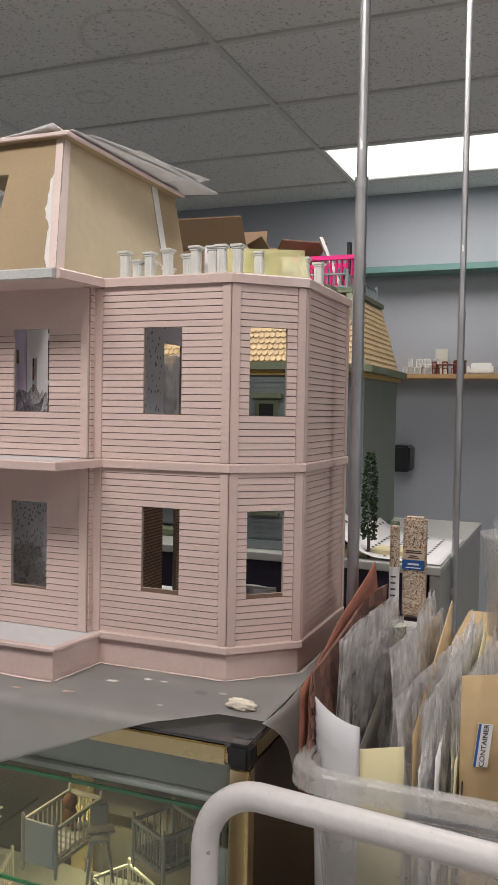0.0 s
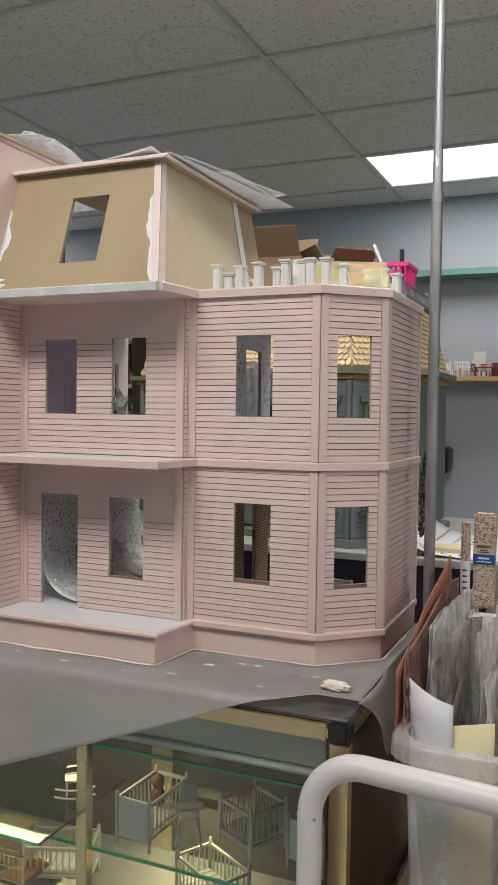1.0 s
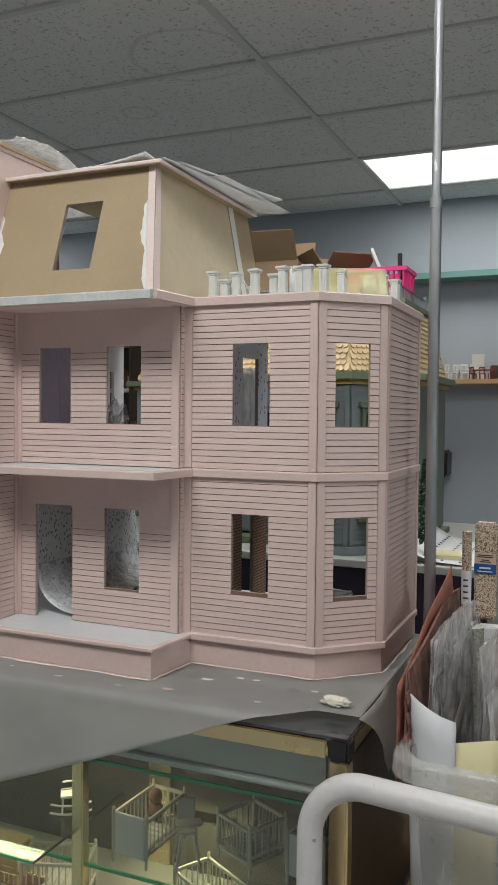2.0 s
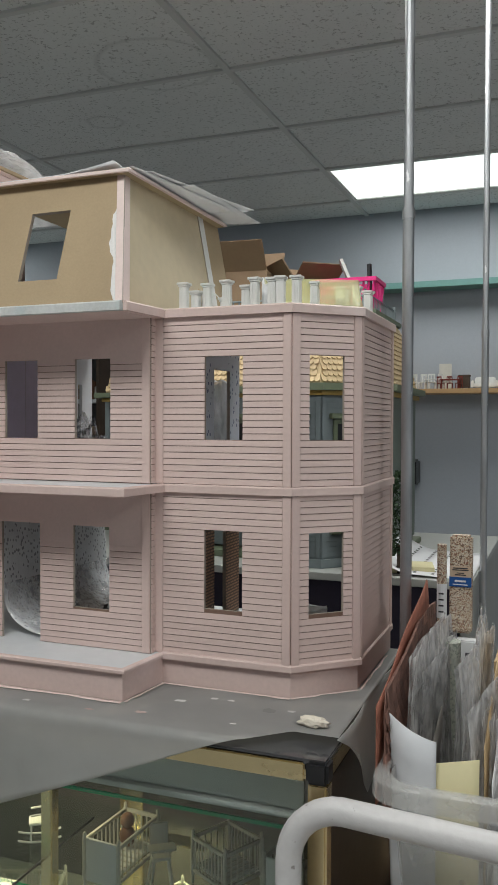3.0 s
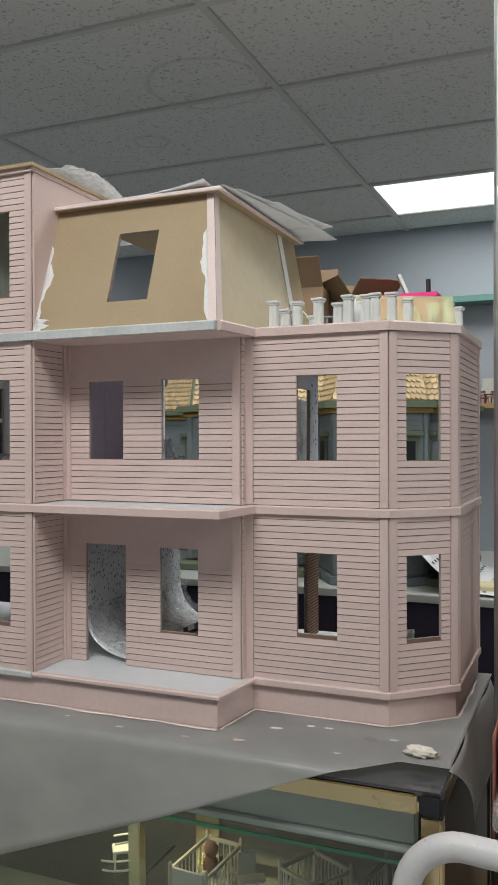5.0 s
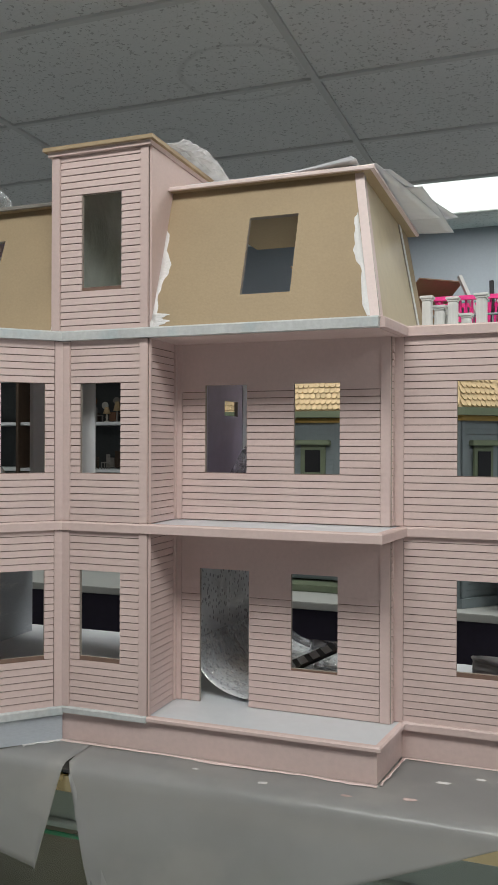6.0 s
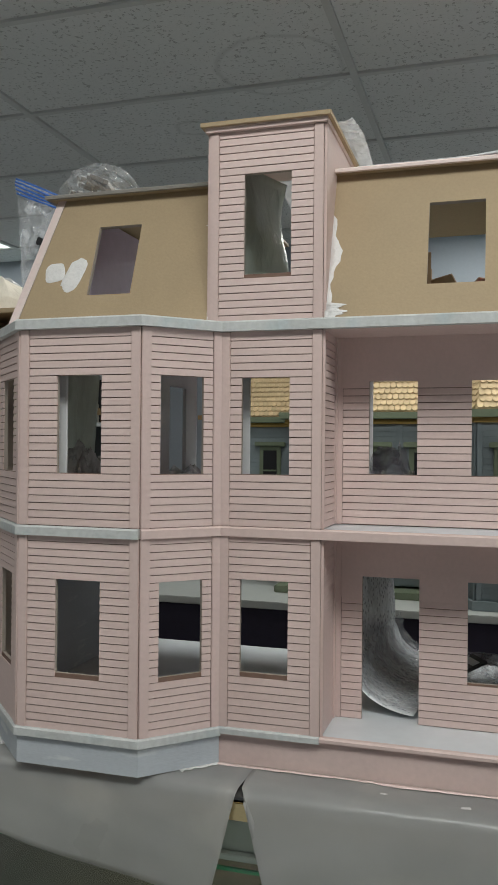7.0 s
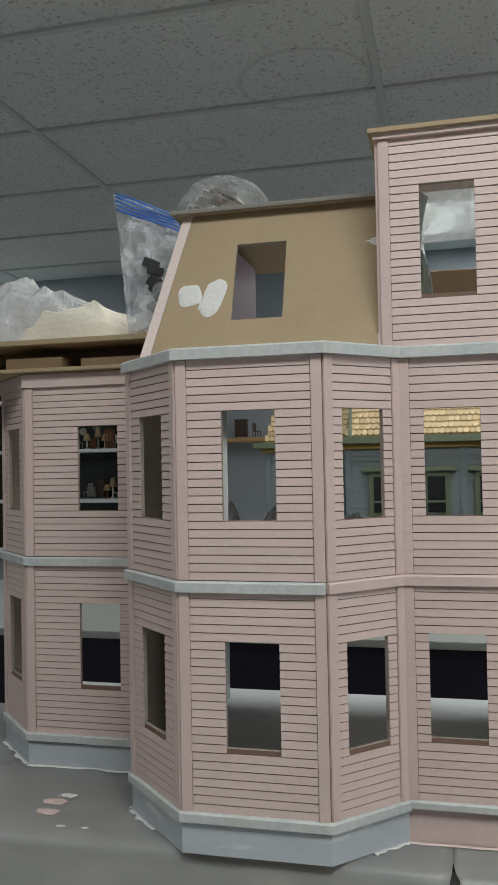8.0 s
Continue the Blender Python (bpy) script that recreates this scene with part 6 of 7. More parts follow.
def toy_lamp(x, y, z, h, k):
    c = thing("toy_lamp", NAMES[k] + " toy lamp with a tan shade on a cabinet shelf", "toy lamp", (x, y, z), "toys in the wall cabinet")
    bm = bmesh.new()
    lathe(bm, [(0.018, 0), (0.016, 0.006), (0.005, 0.012), (0.008, h * 0.35), (0.004, h * 0.6)], 10)
    part("base", bm, TOYS[k], c, smooth=True)
    bm = bmesh.new()
    lathe(bm, [(0.026, h * 0.55), (0.012, h), (0.010, h), (0.023, h * 0.56)], 12)
    part("shade", bm, KRAFT, c, smooth=True)


for z in (1.2455, 1.5455):
    x = -3.52
    while x < -2.77:
        k = rnd.randrange(7)
        q = rnd.random()
        if q < 0.3:
            toy_cabinet(x, 4.93, z, 0.022 + 0.01 * rnd.random(), 0.02, 0.05 + 0.08 * rnd.random(), TOYS[k], NAMES[k] + " toy cabinet on a cabinet shelf")
        elif q < 0.75:
            toy_chair(x, 4.80 + 0.1 * rnd.random(), z, 0.7 + 0.5 * rnd.random(), TOYS[k], 360 * rnd.random(), NAMES[k] + " toy chair on a cabinet shelf")
        else:
            toy_lamp(x, 4.84 + 0.08 * rnd.random(), z, 0.08 + 0.06 * rnd.random(), k)
        x += 0.028 + 0.022 * rnd.random()
for k in range(5):
    pl = thing("wall_plate", "small pale round plate standing at the cabinet back", "plate", (-3.25 + 0.085 * k, 4.992, 1.66 + 0.03 * (k % 2)), "toy plates")
    rod("disc", (0, 0, 0), (0, 0.006, 0), 0.024, (GREYBOARD, BROWNTOY, CREAMWOOD)[k % 3], pl, seg=18)


# ---------------------------------------------------------------- toys in the showcase
def crib(x, y, z, rz, w, d, h, label, solid_end=False):
    """A slatted toy cot: posts, rails, slats, woven bottom; one end may be a solid board."""
    c = thing("toy_crib", label, "toy crib", (x, y, z), "toy cribs", rz=rz)
    for sx in (-1, 1):
        for sy in (-1, 1):
            bm = bmesh.new()
            lathe(bm, [(0.0012, 0), (0.003, 0.006), (0.0022, 0.014), (0.0036, 0.018), (0.0036, h - 0.006), (0.0022, h - 0.004), (0.0034, h), (0.0012, h + 0.004)], 10, Matrix.Translation((sx * w, sy * d, 0)))
            part("post", bm, CREAMWOOD, c, smooth=True)
    for sy in (-1, 1):
        for z0 in (0.022, h - 0.012):
            box("side_rail", -w + 0.004, w - 0.004, sy * d - 0.0025, sy * d + 0.0025, z0, z0 + 0.006, CREAMWOOD, c, bevel=0.0006)
        n = 9
        for k in range(n):
            u = -w + 2 * w * (k + 1) / (n + 1)
            rod("slat", (u, sy * d, 0.028), (u, sy * d, h - 0.012), 0.0014, CREAMWOOD, c, seg=6)
    for sx in (-1, 1):
        if solid_end and sx < 0:
            box("end_board", sx * w - 0.002, sx * w + 0.002, -d + 0.004, d - 0.004, 0.016, h - 0.004, BOXWHITE, c, bevel=0.0008)
            continue
        for z0 in (0.022, h - 0.012):
            box("end_rail", sx * w - 0.0025, sx * w + 0.0025, -d + 0.004, d - 0.004, z0, z0 + 0.006, CREAMWOOD, c, bevel=0.0006)
        for k in range(5):
            u = -d + 2 * d * (k + 1) / 6
            rod("slat", (sx * w, u, 0.028), (sx * w, u, h - 0.012), 0.0014, CREAMWOOD, c, seg=6)
    box("mattress", -w + 0.004, w - 0.004, -d + 0.004, d - 0.004, 0.028, 0.034, WHITEP, c, "woven white cot base", bevel=0.001)
    for k in range(7):
        u = -w + 2 * w * (k + 1) / 8
        box("weave", u - 0.0015, u + 0.0015, -d + 0.005, d - 0.005, 0.0341, 0.0352, CREAMWOOD, c, bevel=0)
    return c


S2 = 0.6552
crib(-0.578, 1.325, S2, 86, 0.058, 0.032, 0.088, "cream toy crib with a solid end on the glass shelf", True)
crib(-0.407, 1.360, S2, -27, 0.040, 0.038, 0.086, "cream slatted toy crib on the glass shelf")
crib(-0.290, 1.372, S2, 80, 0.055, 0.032, 0.086, "pale toy crib beside the showcase end", True)
crib(-0.79, 1.36, 0.5065, 20, 0.06, 0.036, 0.085, "dark toy crib on the lower shelf")
crib(-0.50, 1.40, 0.5065, -30, 0.06, 0.036, 0.085, "cream toy crib on the lower shelf")
doll = tagged(part("toy_doll", (lambda bm: (bmesh.ops.create_uvsphere(bm, u_segments=12, v_segments=8, radius=0.012, matrix=Matrix.Translation((-0.582, 1.350, S2 + 0.080)) @ Matrix.Diagonal((1, 1, 1.1, 1))),
                                             bmesh.ops.create_uvsphere(bm, u_segments=12, v_segments=8, radius=0.014, matrix=Matrix.Translation((-0.582, 1.350, S2 + 0.054)) @ Matrix.Diagonal((1, 0.8, 1.25, 1))), bm)[-1])(bmesh.new()), BROWNTOY, smooth=True),
              "small plain brown toy doll sitting in the crib", "doll")


def high_chair(x, y, z, rz):
    c = thing("toy_high_chair", "cream toy high chair with a tray on the glass shelf", "toy high chair", (x, y, z), rz=rz)
    for sx in (-1, 1):
        for sy in (-1, 1):
            rod("leg", (sx * 0.02, sy * 0.02, 0), (sx * 0.011, sy * 0.011, 0.062), 0.0022, CREAMWOOD, c, seg=8)
        rod("rung", (sx * 0.017, -0.016, 0.02), (sx * 0.017, 0.016, 0.02), 0.0014, CREAMWOOD, c, seg=6)
        rod("arm_post", (sx * 0.013, -0.006, 0.064), (sx * 0.016, -0.006, 0.082), 0.0014, CREAMWOOD, c, seg=6)
    box("seat", -0.015, 0.015, -0.015, 0.015, 0.060, 0.065, CREAMWOOD, c, bevel=0.001)
    box("tray", -0.021, 0.021, -0.032, -0.008, 0.082, 0.086, CREAMWOOD, c, bevel=0.0015)
    box("backrest", -0.014, 0.014, 0.011, 0.015, 0.066, 0.110, CREAMWOOD, c, bevel=0.002)


high_chair(-0.495, 1.300, S2, 35)


def rocker(x, y, z, rz):
    c = thing("toy_rocking_chair", "white toy rocking chair on a glass shelf", "toy rocking chair", (x, y, z), rz=rz)
    for s in (-1, 1):
        tube("runner", [(s * 0.015, -0.034 + 0.0068 * k, 0.002 + 0.00022 * (k - 5) ** 2) for k in range(11)], 0.0018, WHITEP, c, seg=8)
        rod("leg", (s * 0.015, -0.014, 0.004), (s * 0.014, -0.013, 0.03), 0.0016, WHITEP, c, seg=6)
        rod("leg", (s * 0.015, 0.014, 0.004), (s * 0.013, 0.016, 0.068), 0.0016, WHITEP, c, seg=6)
        rod("arm", (s * 0.0145, -0.014, 0.045), (s * 0.014, 0.016, 0.047), 0.0018, WHITEP, c, seg=6)
    box("seat", -0.016, 0.016, -0.017, 0.017, 0.029, 0.033, WHITEP, c, bevel=0.0012)
    for k in (-1, 0, 1):
        rod("spindle", (k * 0.0065, 0.0155, 0.033), (k * 0.0065, 0.017, 0.062), 0.0012, WHITEP, c, seg=6)
    box("crest_rail", -0.016, 0.016, 0.0145, 0.0185, 0.060, 0.070, WHITEP, c, bevel=0.0015)


sx = thing("side_shelf", "slanting glass side shelf in the showcase", "glass shelf")
g = box("pane", -0.90, -0.66, 1.12, 1.37, 0.715, 0.719, GLASS, sx, bevel=0)
g.visible_shadow = False
box("edge", -0.6598, -0.6582, 1.12, 1.37, 0.715, 0.719, BLACKP, sx, "dark shelf edge", bevel=0)
box("edge", -0.90, -0.66, 1.118, 1.1198, 0.715, 0.719, GLASSEDGE, sx, "green shelf edge", bevel=0)
rocker(-0.700, 1.272, 0.7192, -55)


def toy_car(x, y, z, rz):
    c = thing("toy_car", "small white toy car with a sunroof on the glass shelf", "toy car", (x, y, z), rz=rz)
    bm = bmesh.new()
    prof = [(-0.022, 0.004), (0.022, 0.004), (0.023, 0.010), (0.015, 0.012), (0.009, 0.019), (-0.008, 0.0195), (-0.016, 0.012), (-0.023, 0.009)]
    a = [bm.verts.new((px, -0.009, pz)) for px, pz in prof]
    b = [bm.verts.new((px, 0.009, pz)) for px, pz in prof]
    bm.faces.new(a)
    bm.faces.new(list(reversed(b)))
    for i in range(len(prof)):
        bm.faces.new((a[i], b[i], b[(i + 1) % len(prof)], a[(i + 1) % len(prof)]))
    bmesh.ops.bevel(bm, geom=bm.edges[:], offset=0.0012, segments=2, affect="EDGES")
    part("body", bm, WHITEP, c, smooth=False)
    for px in (-0.013, 0.013):
        for s in (-1, 1):
            rod("wheel", (px, s * 0.0075, 0.0045), (px, s * 0.0105, 0.0045), 0.0045, BLACKP, c, seg=14)
    box("side_window", -0.007, 0.008, -0.0098, -0.0091, 0.0125, 0.018, BLACKP, c, bevel=0)
    box("windscreen", -0.0005, 0.0005, -0.0075, 0.0075, -0.004, 0.004, BLACKP, c, bevel=0, m=Matrix.Translation((-0.0127, 0, 0.0163)) @ Matrix.Rotation(radians(48), 4, "Y"))


toy_car(-0.465, 1.285, 0.8382, 25)
tc = thing("toy_chest", "red toy chest with a cream lettered lid on the glass shelf", "toy chest", (-0.262, 1.285, 0.8382), rz=22)
box("body", -0.030, 0.030, -0.016, 0.016, 0.0, 0.024, REDPAINT, tc)
lid = box("lid", -0.031, 0.031, -0.0035, 0.0035, 0.0245, 0.046, CREAMWOOD, tc, "cream lettered lid board")
cu = bpy.data.curves.new("lettering", "FONT")
cu.body, cu.size, cu.align_x, cu.align_y, cu.extrude = "TOY CHEST", 0.0115, "CENTER", "CENTER", 0.0002
tx = new("lettering", cu)
tx.matrix_basis = pose(0, -0.0042, 0.035, 90, 0, 0)
tx.parent = lid
cu.materials.append(INK)
fig = thing("toy_bucket", "small red toy bucket on the glass shelf", "toy bucket", (-0.36, 1.29, 0.8382))
bm = bmesh.new()
lathe(bm, [(0.008, 0), (0.012, 0.016), (0.0105, 0.016), (0.007, 0.002)], 14)
part("pail", bm, REDWOOD, fig)
for x, y, s, ma in ((-0.405, 1.275, 0.008, KRAFT), (-0.425, 1.30, 0.007, BLACKP), (-0.315, 1.262, 0.0075, GREYBOARD), (-0.345, 1.255, 0.0065, BROWNTOY)):
    crumple("toy_animal", "small plain soft toy on the glass shelf", x, y, 0.8382, (s, s * 0.8, s * 0.9), ma, x * 40, "soft toy")
wk = thing("toy_walker", "round pale toy baby walker on the lower shelf", "toy walker", (-0.385, 1.335, 0.5065))
for r, z in ((0.032, 0.012), (0.022, 0.046)):
    tube("ring", [(r * math.cos(2 * math.pi * k / 24), r * math.sin(2 * math.pi * k / 24), z) for k in range(25)], 0.0045, BOXWHITE, wk, seg=8)
for k in range(4):
    a = math.pi / 2 * k + 0.5
    rod("strut", (0.032 * math.cos(a), 0.032 * math.sin(a), 0.012), (0.022 * math.cos(a), 0.022 * math.sin(a), 0.046), 0.002, BOXWHITE, wk, seg=6)
    rod("wheel", (0.032 * math.cos(a), 0.032 * math.sin(a), 0.0), (0.032 * math.cos(a), 0.032 * math.sin(a), 0.008), 0.004, BROWNTOY, wk, seg=8)
pn = thing("toy_changing_table", "cream toy changing table with beads on the lower shelf", "toy table", (-0.455, 1.305, 0.5065), rz=-35)
box("top", -0.05, 0.05, -0.028, 0.028, 0.055, 0.06, CREAMWOOD, pn)
for sx_ in (-1, 1):
    box("end_board", sx_ * 0.047 - 0.002, sx_ * 0.047 + 0.002, -0.026, 0.026, 0, 0.0545, CREAMWOOD, pn)
for k in range(7):
    bd = crumple("bead", "small brown wooden bead", -0.47 + 0.009 * k, 1.30 + 0.011 * k, 0.567, (0.0042, 0.0042, 0.0042), BROWNTOY if k % 2 else INK, k, "bead")
bd = thing("toy_bed", "gold wire toy bed seen under the plastic sheet", "toy bed", (-0.83, 1.30, 0.5065))
for yy in (-0.04, 0.04):
    for xx in (-0.03, 0.03):
        rod("post", (xx, yy, 0), (xx, yy, 0.09), 0.0022, BRASS, bd, seg=8)
    for zz in (0.04, 0.065, 0.085):
        rod("bar", (-0.03, yy, zz), (0.03, yy, zz), 0.0015, BRASS, bd, seg=6)
    for k in range(5):
        rod("bar", (-0.02 + 0.01 * k, yy, 0.04), (-0.02 + 0.01 * k, yy, 0.085), 0.001, BRASS, bd, seg=6)
box("mattress", -0.028, 0.028, -0.038, 0.038, 0.03, 0.04, BROWNTOY, bd)
crumple("tissue_wad", "crumpled cream tissue on the lower showcase shelf", -0.735, 1.31, 0.5065, (0.03, 0.02, 0.02), TISSUE, 14)
for x, y, z, ma in ((-0.90, 1.36, 0.5065, KRAFT), (-1.02, 1.33, 0.5065, BROWNTOY), (-1.12, 1.35, 0.5065, KRAFT), (-1.2, 1.33, 0.5065, BOXWHITE), (-0.96, 1.36, 0.8382, KRAFT), (-1.15, 1.33, 0.8382, REDWOOD)):
    toy_cabinet(x, y, z, 0.035, 0.022, 0.075, ma, "wooden toy cabinet in the showcase")


# ---------------------------------------------------------------- the tote and its packets
def tote():
    t = thing("storage_tote", "translucent plastic storage tote crammed with packets", "storage tote")
    x0, x1, y0, y1, zt, zb = -0.098, 0.32, 1.050, 1.50, 0.996, 0.66
    bm = bmesh.new()
    outer = [(x0, y0), (x1, y0), (x1, y1), (x0, y1)]
    ring = []
    for z, ins in ((zb, 0.035), (zt, 0.006)):
        row = []
        for (cx, cy), (sxx, syy), a0 in zip(outer, ((1, 1), (-1, 1), (-1, -1), (1, -1)), (180, 270, 0, 90)):
            r = 0.035
            for k in range(6):
                a = radians(a0 + 90 * k / 5)
                row.append(bm.verts.new((cx + sxx * (ins + r) + r * math.cos(a), cy + syy * (ins + r) + r * math.sin(a), z)))
        ring.append(row)
    n = len(ring[0])
    for i in range(n):
        bm.faces.new((ring[0][i], ring[0][(i + 1) % n], ring[1][(i + 1) % n], ring[1][i]))
    bm.faces.new(ring[0])
    ob = part("body", bm, TOTE, t, smooth=True)
    ob.modifiers.new("thickness", "SOLIDIFY").thickness = 0.002
    pts = [(x0 + 0.04, y0), (x1 - 0.04, y0)]
    for (cx, cy), a0 in (((x1 - 0.04, y0 + 0.04), -90), ((x1 - 0.04, y1 - 0.04), 0), ((x0 + 0.04, y1 - 0.04), 90), ((x0 + 0.04, y0 + 0.04), 180)):
        pts += [(cx + 0.04 * math.cos(radians(a0 + 15 * k)), cy + 0.04 * math.sin(radians(a0 + 15 * k))) for k in range(7)]
    loop = pts[2:]
    vs, fs, n = [], [], len(loop)
    mx, my = (x0 + x1) / 2, (y0 + y1) / 2
    for px, py in loop:
        for out, z in ((-0.004, zt + 0.004), (0.009, zt + 0.004), (0.011, zt + 0.002), (0.012, zt - 0.017), (0.0105, zt - 0.017), (0.009, zt), (-0.004, zt)):
            vs.append((px + out * (1 if px > mx else -1), py + out * (1 if py > my else -1), z))
    for i in range(n):
        for k in range(7):
            fs.append((7 * i + k, 7 * i + (k + 1) % 7, 7 * ((i + 1) % n) + (k + 1) % 7, 7 * ((i + 1) % n) + k))
    mesh_ob("rim", vs, fs, TOTE, t, "flat translucent lip", smooth=False)
    for k in range(3):
        box("lid_rib", 0.022, 0.31, y0 - 0.012, y0 - 0.006, 0.965 + 0.0085 * k, 0.9705 + 0.0085 * k, TOTE if k == 2 else STEEL, t, "ribbed lid edge", bevel=0.001)


tote()
cs = thing("cart_shelf", "brown wooden cart shelf under the tote", "cart shelf")
box("board", -0.16, 0.45, 1.02, 1.62, 0.63, 0.655, KRAFT, cs)
for x in (-0.14, 0.43):
    for y in (1.04, 1.60):
        rod("leg", (x, y, 0), (x, y, 0.63), 0.012, WHITETUBE, cs)

# sheet of red-brown roofing shingles
br = thing("shingle_sheet", "sheets of red-brown toy roof shingles standing in the tote", "shingle sheet")


def plain_sheet(u, v):
    return (-0.110 + 0.004 * u + 0.0015 * math.sin(9 * u), 1.10 + 0.335 * u + 0.10 * (1 - v) * u, 0.95 + (0.116 + 0.09 * u) * v)


def tile_sheet(u, v):
    return (-0.100 + 0.003 * math.sin(6 * u) - 0.004 * v, 1.118 + 0.40 * u - 0.03 * (1 - v) + 0.004 * math.sin(14 * v), 0.945 + (0.136 + 0.030 * math.sin(2.2 * u)) * v)


sheet("backing", TERRACOTTA, br, plain_sheet, 14, 8, 0.002)
sheet("backing", BRICKSHEET, br, tile_sheet, 18, 8, 0.0015)
for r in range(11):
    for k in range(22):
        u0, v0 = k / 22 + 0.02 * (r % 2), r / 11
        if u0 > 0.95:
            continue
        q = [Vector(tile_sheet(u0 + du, v0 + dv)) + Vector((0.0042 - 0.0022 * dv * 11, 0, 0)) for du, dv in ((0, 0), (0.043, 0), (0.043, 0.09), (0, 0.09))]
        qq = q + [p_ - Vector((0.0022, 0, 0)) for p_ in q]
        mesh_ob("shingle", qq, [(0, 1, 2, 3), (7, 6, 5, 4), (0, 4, 5, 1), (1, 5, 6, 2), (2, 6, 7, 3), (3, 7, 4, 0)], BRICKSHEET, br)

PK = [(-0.086, 1.26, 0.30, 0.36, 0.020, "cloudy plastic packet standing in the tote", 6), (-0.066, 1.30, 0.26, 0.33, 0.022, "clear plastic packet with dark card in the tote", 4),
      (-0.030, 1.36, 0.22, 0.37, 0.018, "crinkled clear packet in the tote", -2), (-0.008, 1.30, 0.34, 0.40, 0.014, "cloudy packet of flat sheets in the tote", 2),
      (0.012, 1.28, 0.30, 0.36, 0.012, "clear packet standing in the tote", 3), (0.028, 1.28, 0.36, 0.39, 0.014, "milky packet of card in the tote", 0),
      (0.048, 1.30, 0.34, 0.40, 0.014, "cloudy packet with a yellow card in the tote", -2), (0.066, 1.29, 0.36, 0.38, 0.012, "milky packet in the tote", 1),
      (0.150, 1.26, 0.34, 0.36, 0.02, "clear packet leaning in the tote", -4), (0.19, 1.26, 0.34, 0.37, 0.02, "cloudy packet leaning in the tote", -4)]
def packet(label, x, y, w, h, d, tilt, turn, seed):
    """A standing film packet: two creased faces, crimped top, a torn corner."""
    t = thing("plastic_packet", label, "packet", group="packets in the tote")
    m = pose(x, y, 0.71, 0, tilt, turn)
    for side in (-1, 1):
        def fn(u, v):
            body = (math.sin(math.pi * min(max(u, 0.02), 0.98)) ** 0.5) * (1 - v ** 3)
            relief = 0.030 * folded(u, v, seed + side, 14) * (0.25 + v) + 0.010 * (0.25 - abs(noise.noise((u * 4, v * 3, seed + side)))) + 0.004 * (0.25 - abs(noise.noise((u * 10, v * 7, seed * 2 + side))))
            top = h * (1 - 0.10 * abs(folded(u, 0.5, seed + 9, 7)) + 0.05 * u)
            return tuple(m @ Vector(((u - 0.5) * w + 0.006 * folded(u, v, seed + 2), side * d / 2 * body + relief * 0.8, v * top)))
        ob = sheet("film", PACKET, t, fn, 30, 34, 0.0003)
        ob.data.polygons.foreach_set("use_smooth", [False] * len(ob.data.polygons))


for i, (x, y, w, h, d, label, tilt) in enumerate(PK):
    packet(label, x, y + 0.01, w * 0.86, h * (1.10 if i < 2 else 0.98 if i < 4 else 0.92), d * 0.8, tilt * 0.7, 90 - 4 * (i % 3), 70 + 3 * i)
for x, y0, y1, h, ma, label in ((-0.070, 1.17, 1.40, 0.31, GREYBOARD, "dark grey card standing in the tote"), (0.0035, 1.16, 1.44, 0.385, KRAFT, "tan card standing in the tote"), (0.0195, 1.14, 1.42, 0.34, PAPER, "white card standing in the tote"),
                                (0.040, 1.13, 1.44, 0.37, PAPER, "white sheet standing in the tote"), (0.0545, 1.14, 1.42, 0.36, YELLOWCARD, "yellow card standing in the tote"), (0.060, 1.15, 1.40, 0.33, BLACKP, "black card standing in the tote")):
    t = thing("card_sheet", label, "card", group="cards in the tote")
    sheet("card", ma, t, lambda u, v: (x + 0.004 * math.sin(2 * v + x * 90) + 0.002 * u, y0 + (y1 - y0) * u, 0.72 + h * (0.76 + 0.25 * u) * v), 5, 8, 0.0014)
fl = thing("card_divider", "white plastic flap bent over the tote's corner", "divider")
sheet("flap", WHITEFOAM, fl, lambda u, v: (-0.094 + 0.052 * u - 0.012 * v * (1 - u), 1.125 - 0.045 * math.sin(1.5 * u) + 0.02 * u * u, 0.74 + 0.315 * v - 0.022 * u * v), 14, 8, 0.0015)
yc = thing("yellow_folder", "pale yellow card folder standing in the tote", "folder")
sheet("card", YELLOWCARD, yc, lambda u, v: (-0.062 + 0.066 * u, 1.098 + 0.02 * u, 0.70 + 0.305 * v + 0.008 * u), 6, 6, 0.001)
ct = thing("container_card", "brown card with a small printed label standing in the tote", "labelled card")
sheet("card", KRAFT, ct, lambda u, v: (0.060 + 0.085 * u, 1.15 + 0.05 * u, 0.72 + 0.37 * v), 4, 4, 0.0012)
lm = pose(0.083, 1.1605, 1.012, 90, 0, 30) @ pose(0, 0, 0, 0, 0, 83)
lab = box("label", -0.024, 0.024, -0.0085, 0.0085, 0.0, 0.0008, PAPER, ct, "white printed label", bevel=0, m=lm)
cu = bpy.data.curves.new("lettering", "FONT")
cu.body, cu.size, cu.align_x, cu.align_y, cu.extrude = "CONTAINER", 0.0085, "CENTER", "CENTER", 0.0002
tx = new("lettering", cu)
tx.matrix_basis = lm @ pose(0, -0.001, 0.0011)
tx.parent = lab
cu.materials.append(INK)
box("label_bar", -0.024, 0.024, 0.0055, 0.0085, 0.00085, 0.0013, BLUELABEL, lab, bevel=0, m=lm)


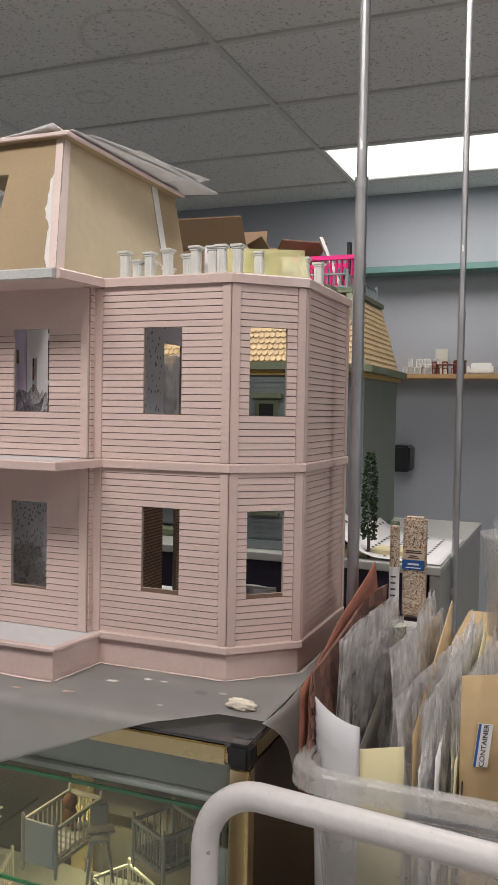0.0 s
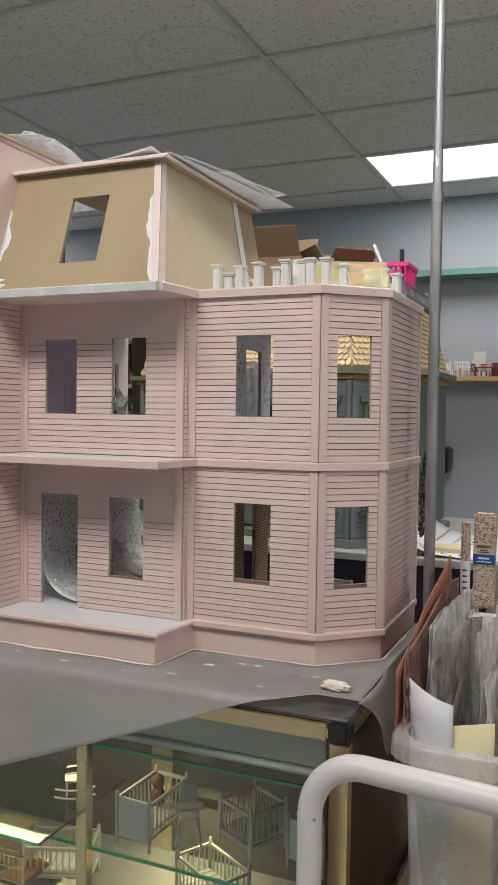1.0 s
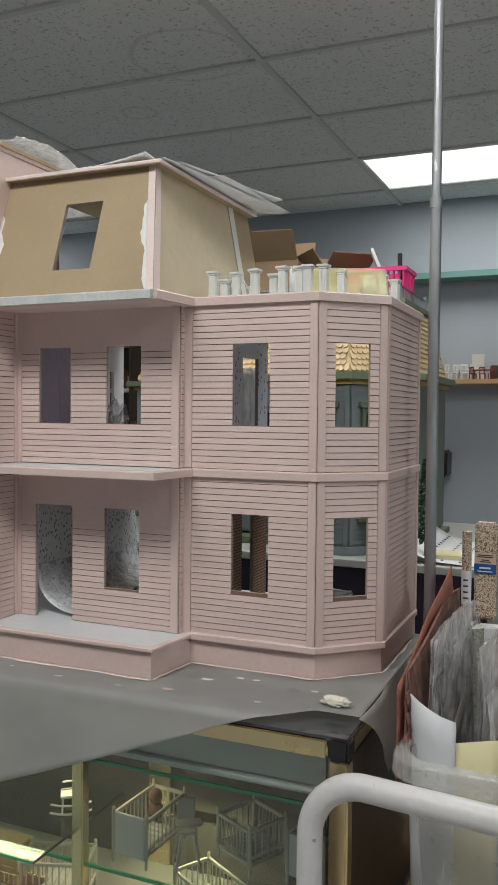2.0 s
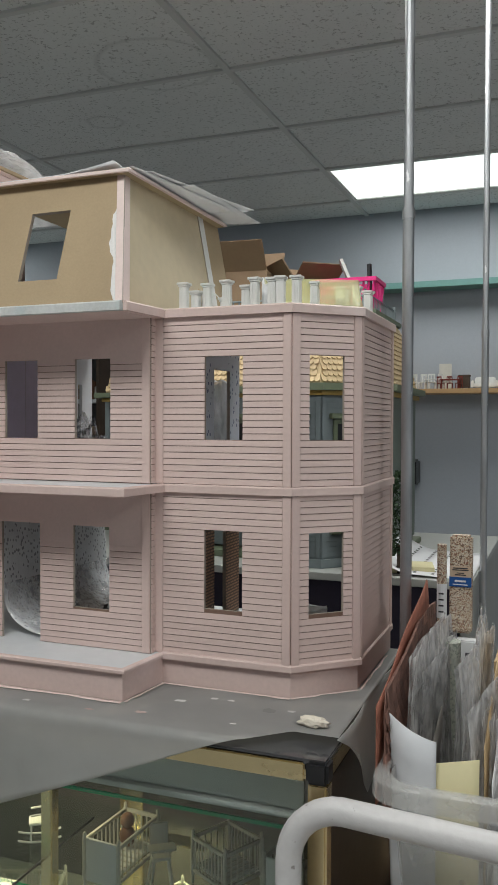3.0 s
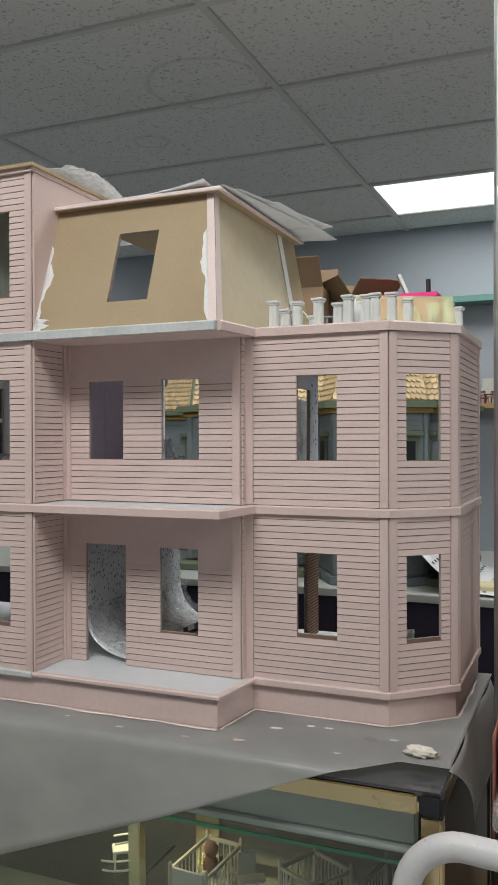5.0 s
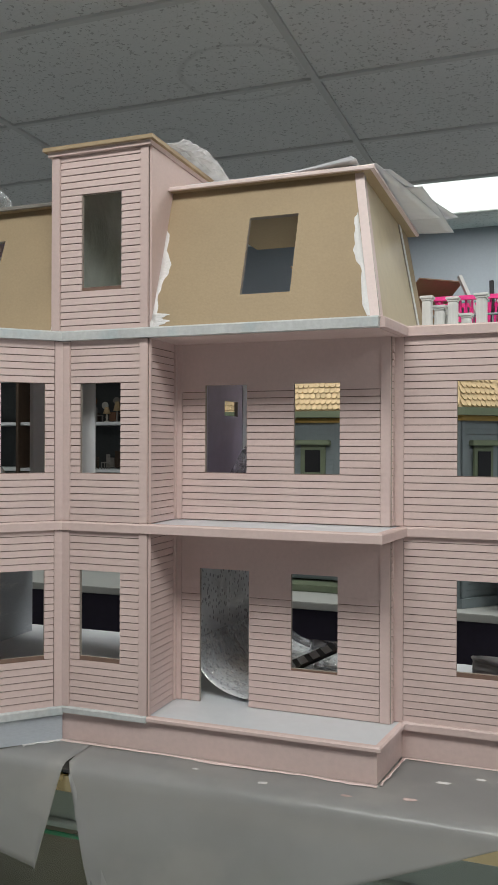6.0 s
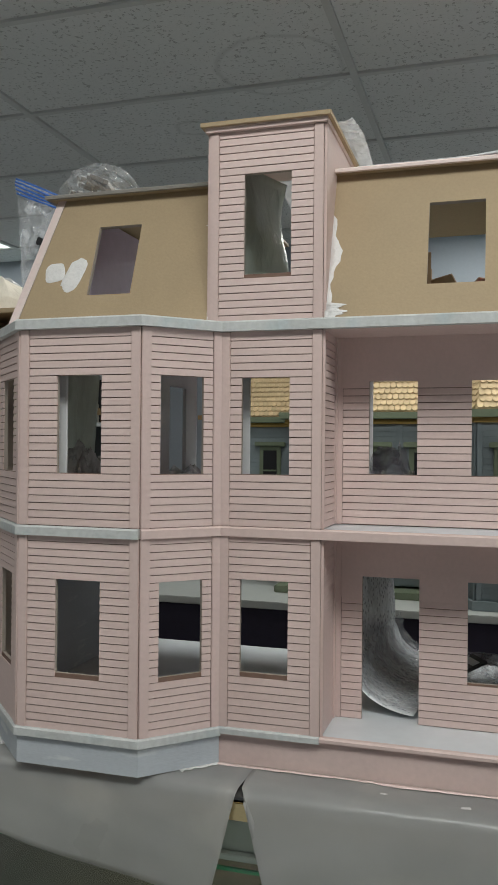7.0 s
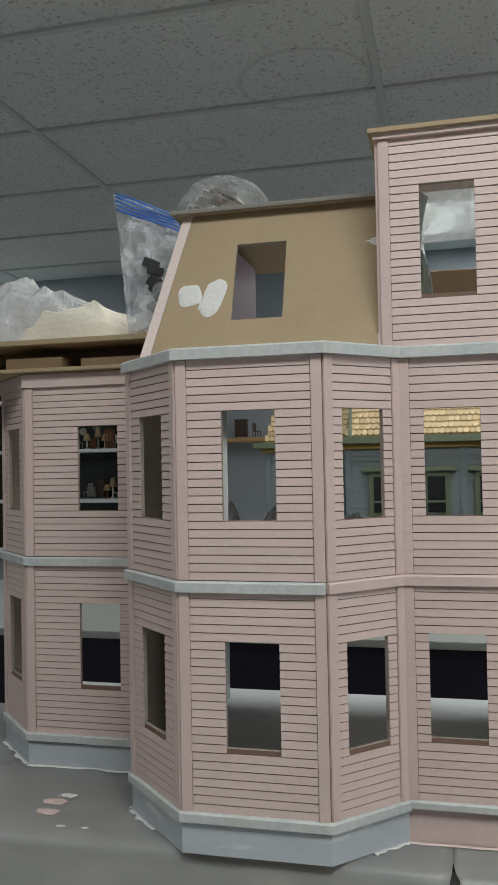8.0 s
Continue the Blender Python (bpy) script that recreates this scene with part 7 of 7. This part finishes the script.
# tubes of scatter material
def granule_pack():
    t = thing("granule_pack", "clear pack of mixed brown granules with a printed blue label", "granule pack", (-0.069, 1.56, 1.049))
    box("pack", -0.018, 0.018, -0.012, 0.012, 0.0, 0.1625, GRANULES, t, bevel=0.004)
    box("label", -0.0175, 0.0175, -0.0132, -0.0122, 0.078, 0.112, mat("tan_label", (0.62, 0.48, 0.36), 0.5, var=0.04), t, "tan printed label", bevel=0)
    b = box("label_band", -0.0178, 0.0178, -0.0142, -0.0134, 0.078, 0.094, BLUELABEL, t, "blue label band", bevel=0)
    for k, (w, z) in enumerate(((0.012, 0.108), (0.013, 0.105), (0.006, 0.100), (0.009, 0.097))):
        box("print_bar", -w, w, -0.0141, -0.0134, z, z + 0.0014, INK, t, bevel=0)
    for w, z in ((0.009, 0.086), (0.012, 0.081)):
        box("print_bar", -w, w, -0.0149, -0.0144, z, z + 0.003 - 0.0015 * (w > 0.01), PAPER, b, bevel=0)


granule_pack()
t = thing("granule_tube", "thin clear tube of granules with a white label", "granule tube", (-0.098, 1.54, 1.0))
rod("tube", (0, 0, 0), (0, 0, 0.197), 0.0078, GRANULES, t, seg=18)
rod("label", (0, 0, 0.075), (0, 0, 0.132), 0.0082, PAPER, t, seg=18)
for k in range(4):
    box("print_bar", -0.004, 0.004, -0.0088, -0.0082, 0.085 + 0.01 * k, 0.0875 + 0.01 * k, INK, t, bevel=0)
t = thing("granule_tube", "tube of grey-green granules standing in the tote", "granule tube", (-0.068, 1.395, 0.86))
rod("tube", (0, 0, 0), (0.002, 0, 0.215), 0.0165, MOSS, t, seg=24)
t = thing("white_carton", "small white printed carton behind the packets", "carton", (-0.062, 1.52, 0.93))
box("body", -0.026, 0.026, -0.012, 0.012, 0.0, 0.118, BOXWHITE, t, bevel=0.002)
for k in (-1, 1):
    box("print_bar", k * 0.01 - 0.004, k * 0.01 + 0.004, -0.0128, -0.0122, 0.092, 0.099, INK, t, bevel=0)
# second tub behind, with packets
bt = thing("clear_tub", "clear plastic tub of packets on a wooden stand", "plastic tub", (0.083, 1.74, 0.99))
bm = bmesh.new()
lathe(bm, [(0.052, 0), (0.066, 0.17), (0.070, 0.172), (0.070, 0.180), (0.062, 0.180), (0.050, 0.004)], 28)
part("body", bm, mat("clear_tub_plastic", (0.62, 0.63, 0.63), 0.25, var=0.05, scale=6, alpha=0.32, spec=0.7), bt, smooth=True)
for k, (dx, tilt, ma, lb) in enumerate(((-0.012, -2, CLEARBAG, "cloudy packet standing in the tub"), (0.006, 1, CLEARBAG, "clear packet standing in the tub"), (0.02, 3, CLEARBAG, "milky packet standing in the tub"))):
    bag("plastic_packet", lb, 0.06, 0.20 - 0.015 * k, 0.012, pose(0.083 + dx, 1.74, 0.997, 0, tilt, 20 * k), ma, 90 + k, "packet", rough=0.9)
t = thing("card_strip", "narrow red and cream printed card standing in the tub", "card", (0.062, 1.725, 0.998))
box("card", -0.012, 0.012, -0.001, 0.001, 0, 0.205, CREAMWOOD, t, bevel=0)
box("stripe", -0.009, -0.003, -0.0018, -0.0012, 0.03, 0.19, REDPAINT, t, bevel=0)
st = thing("wooden_stand", "plywood stand carrying a clear tub", "stand")
box("top", -0.02, 0.40, 1.62, 1.90, 0.965, 0.989, KRAFT, st)
for x in (-0.005, 0.37):
    for y in (1.64, 1.87):
        box("leg", x, x + 0.025, y, y + 0.02, 0, 0.9645, KRAFT, st)
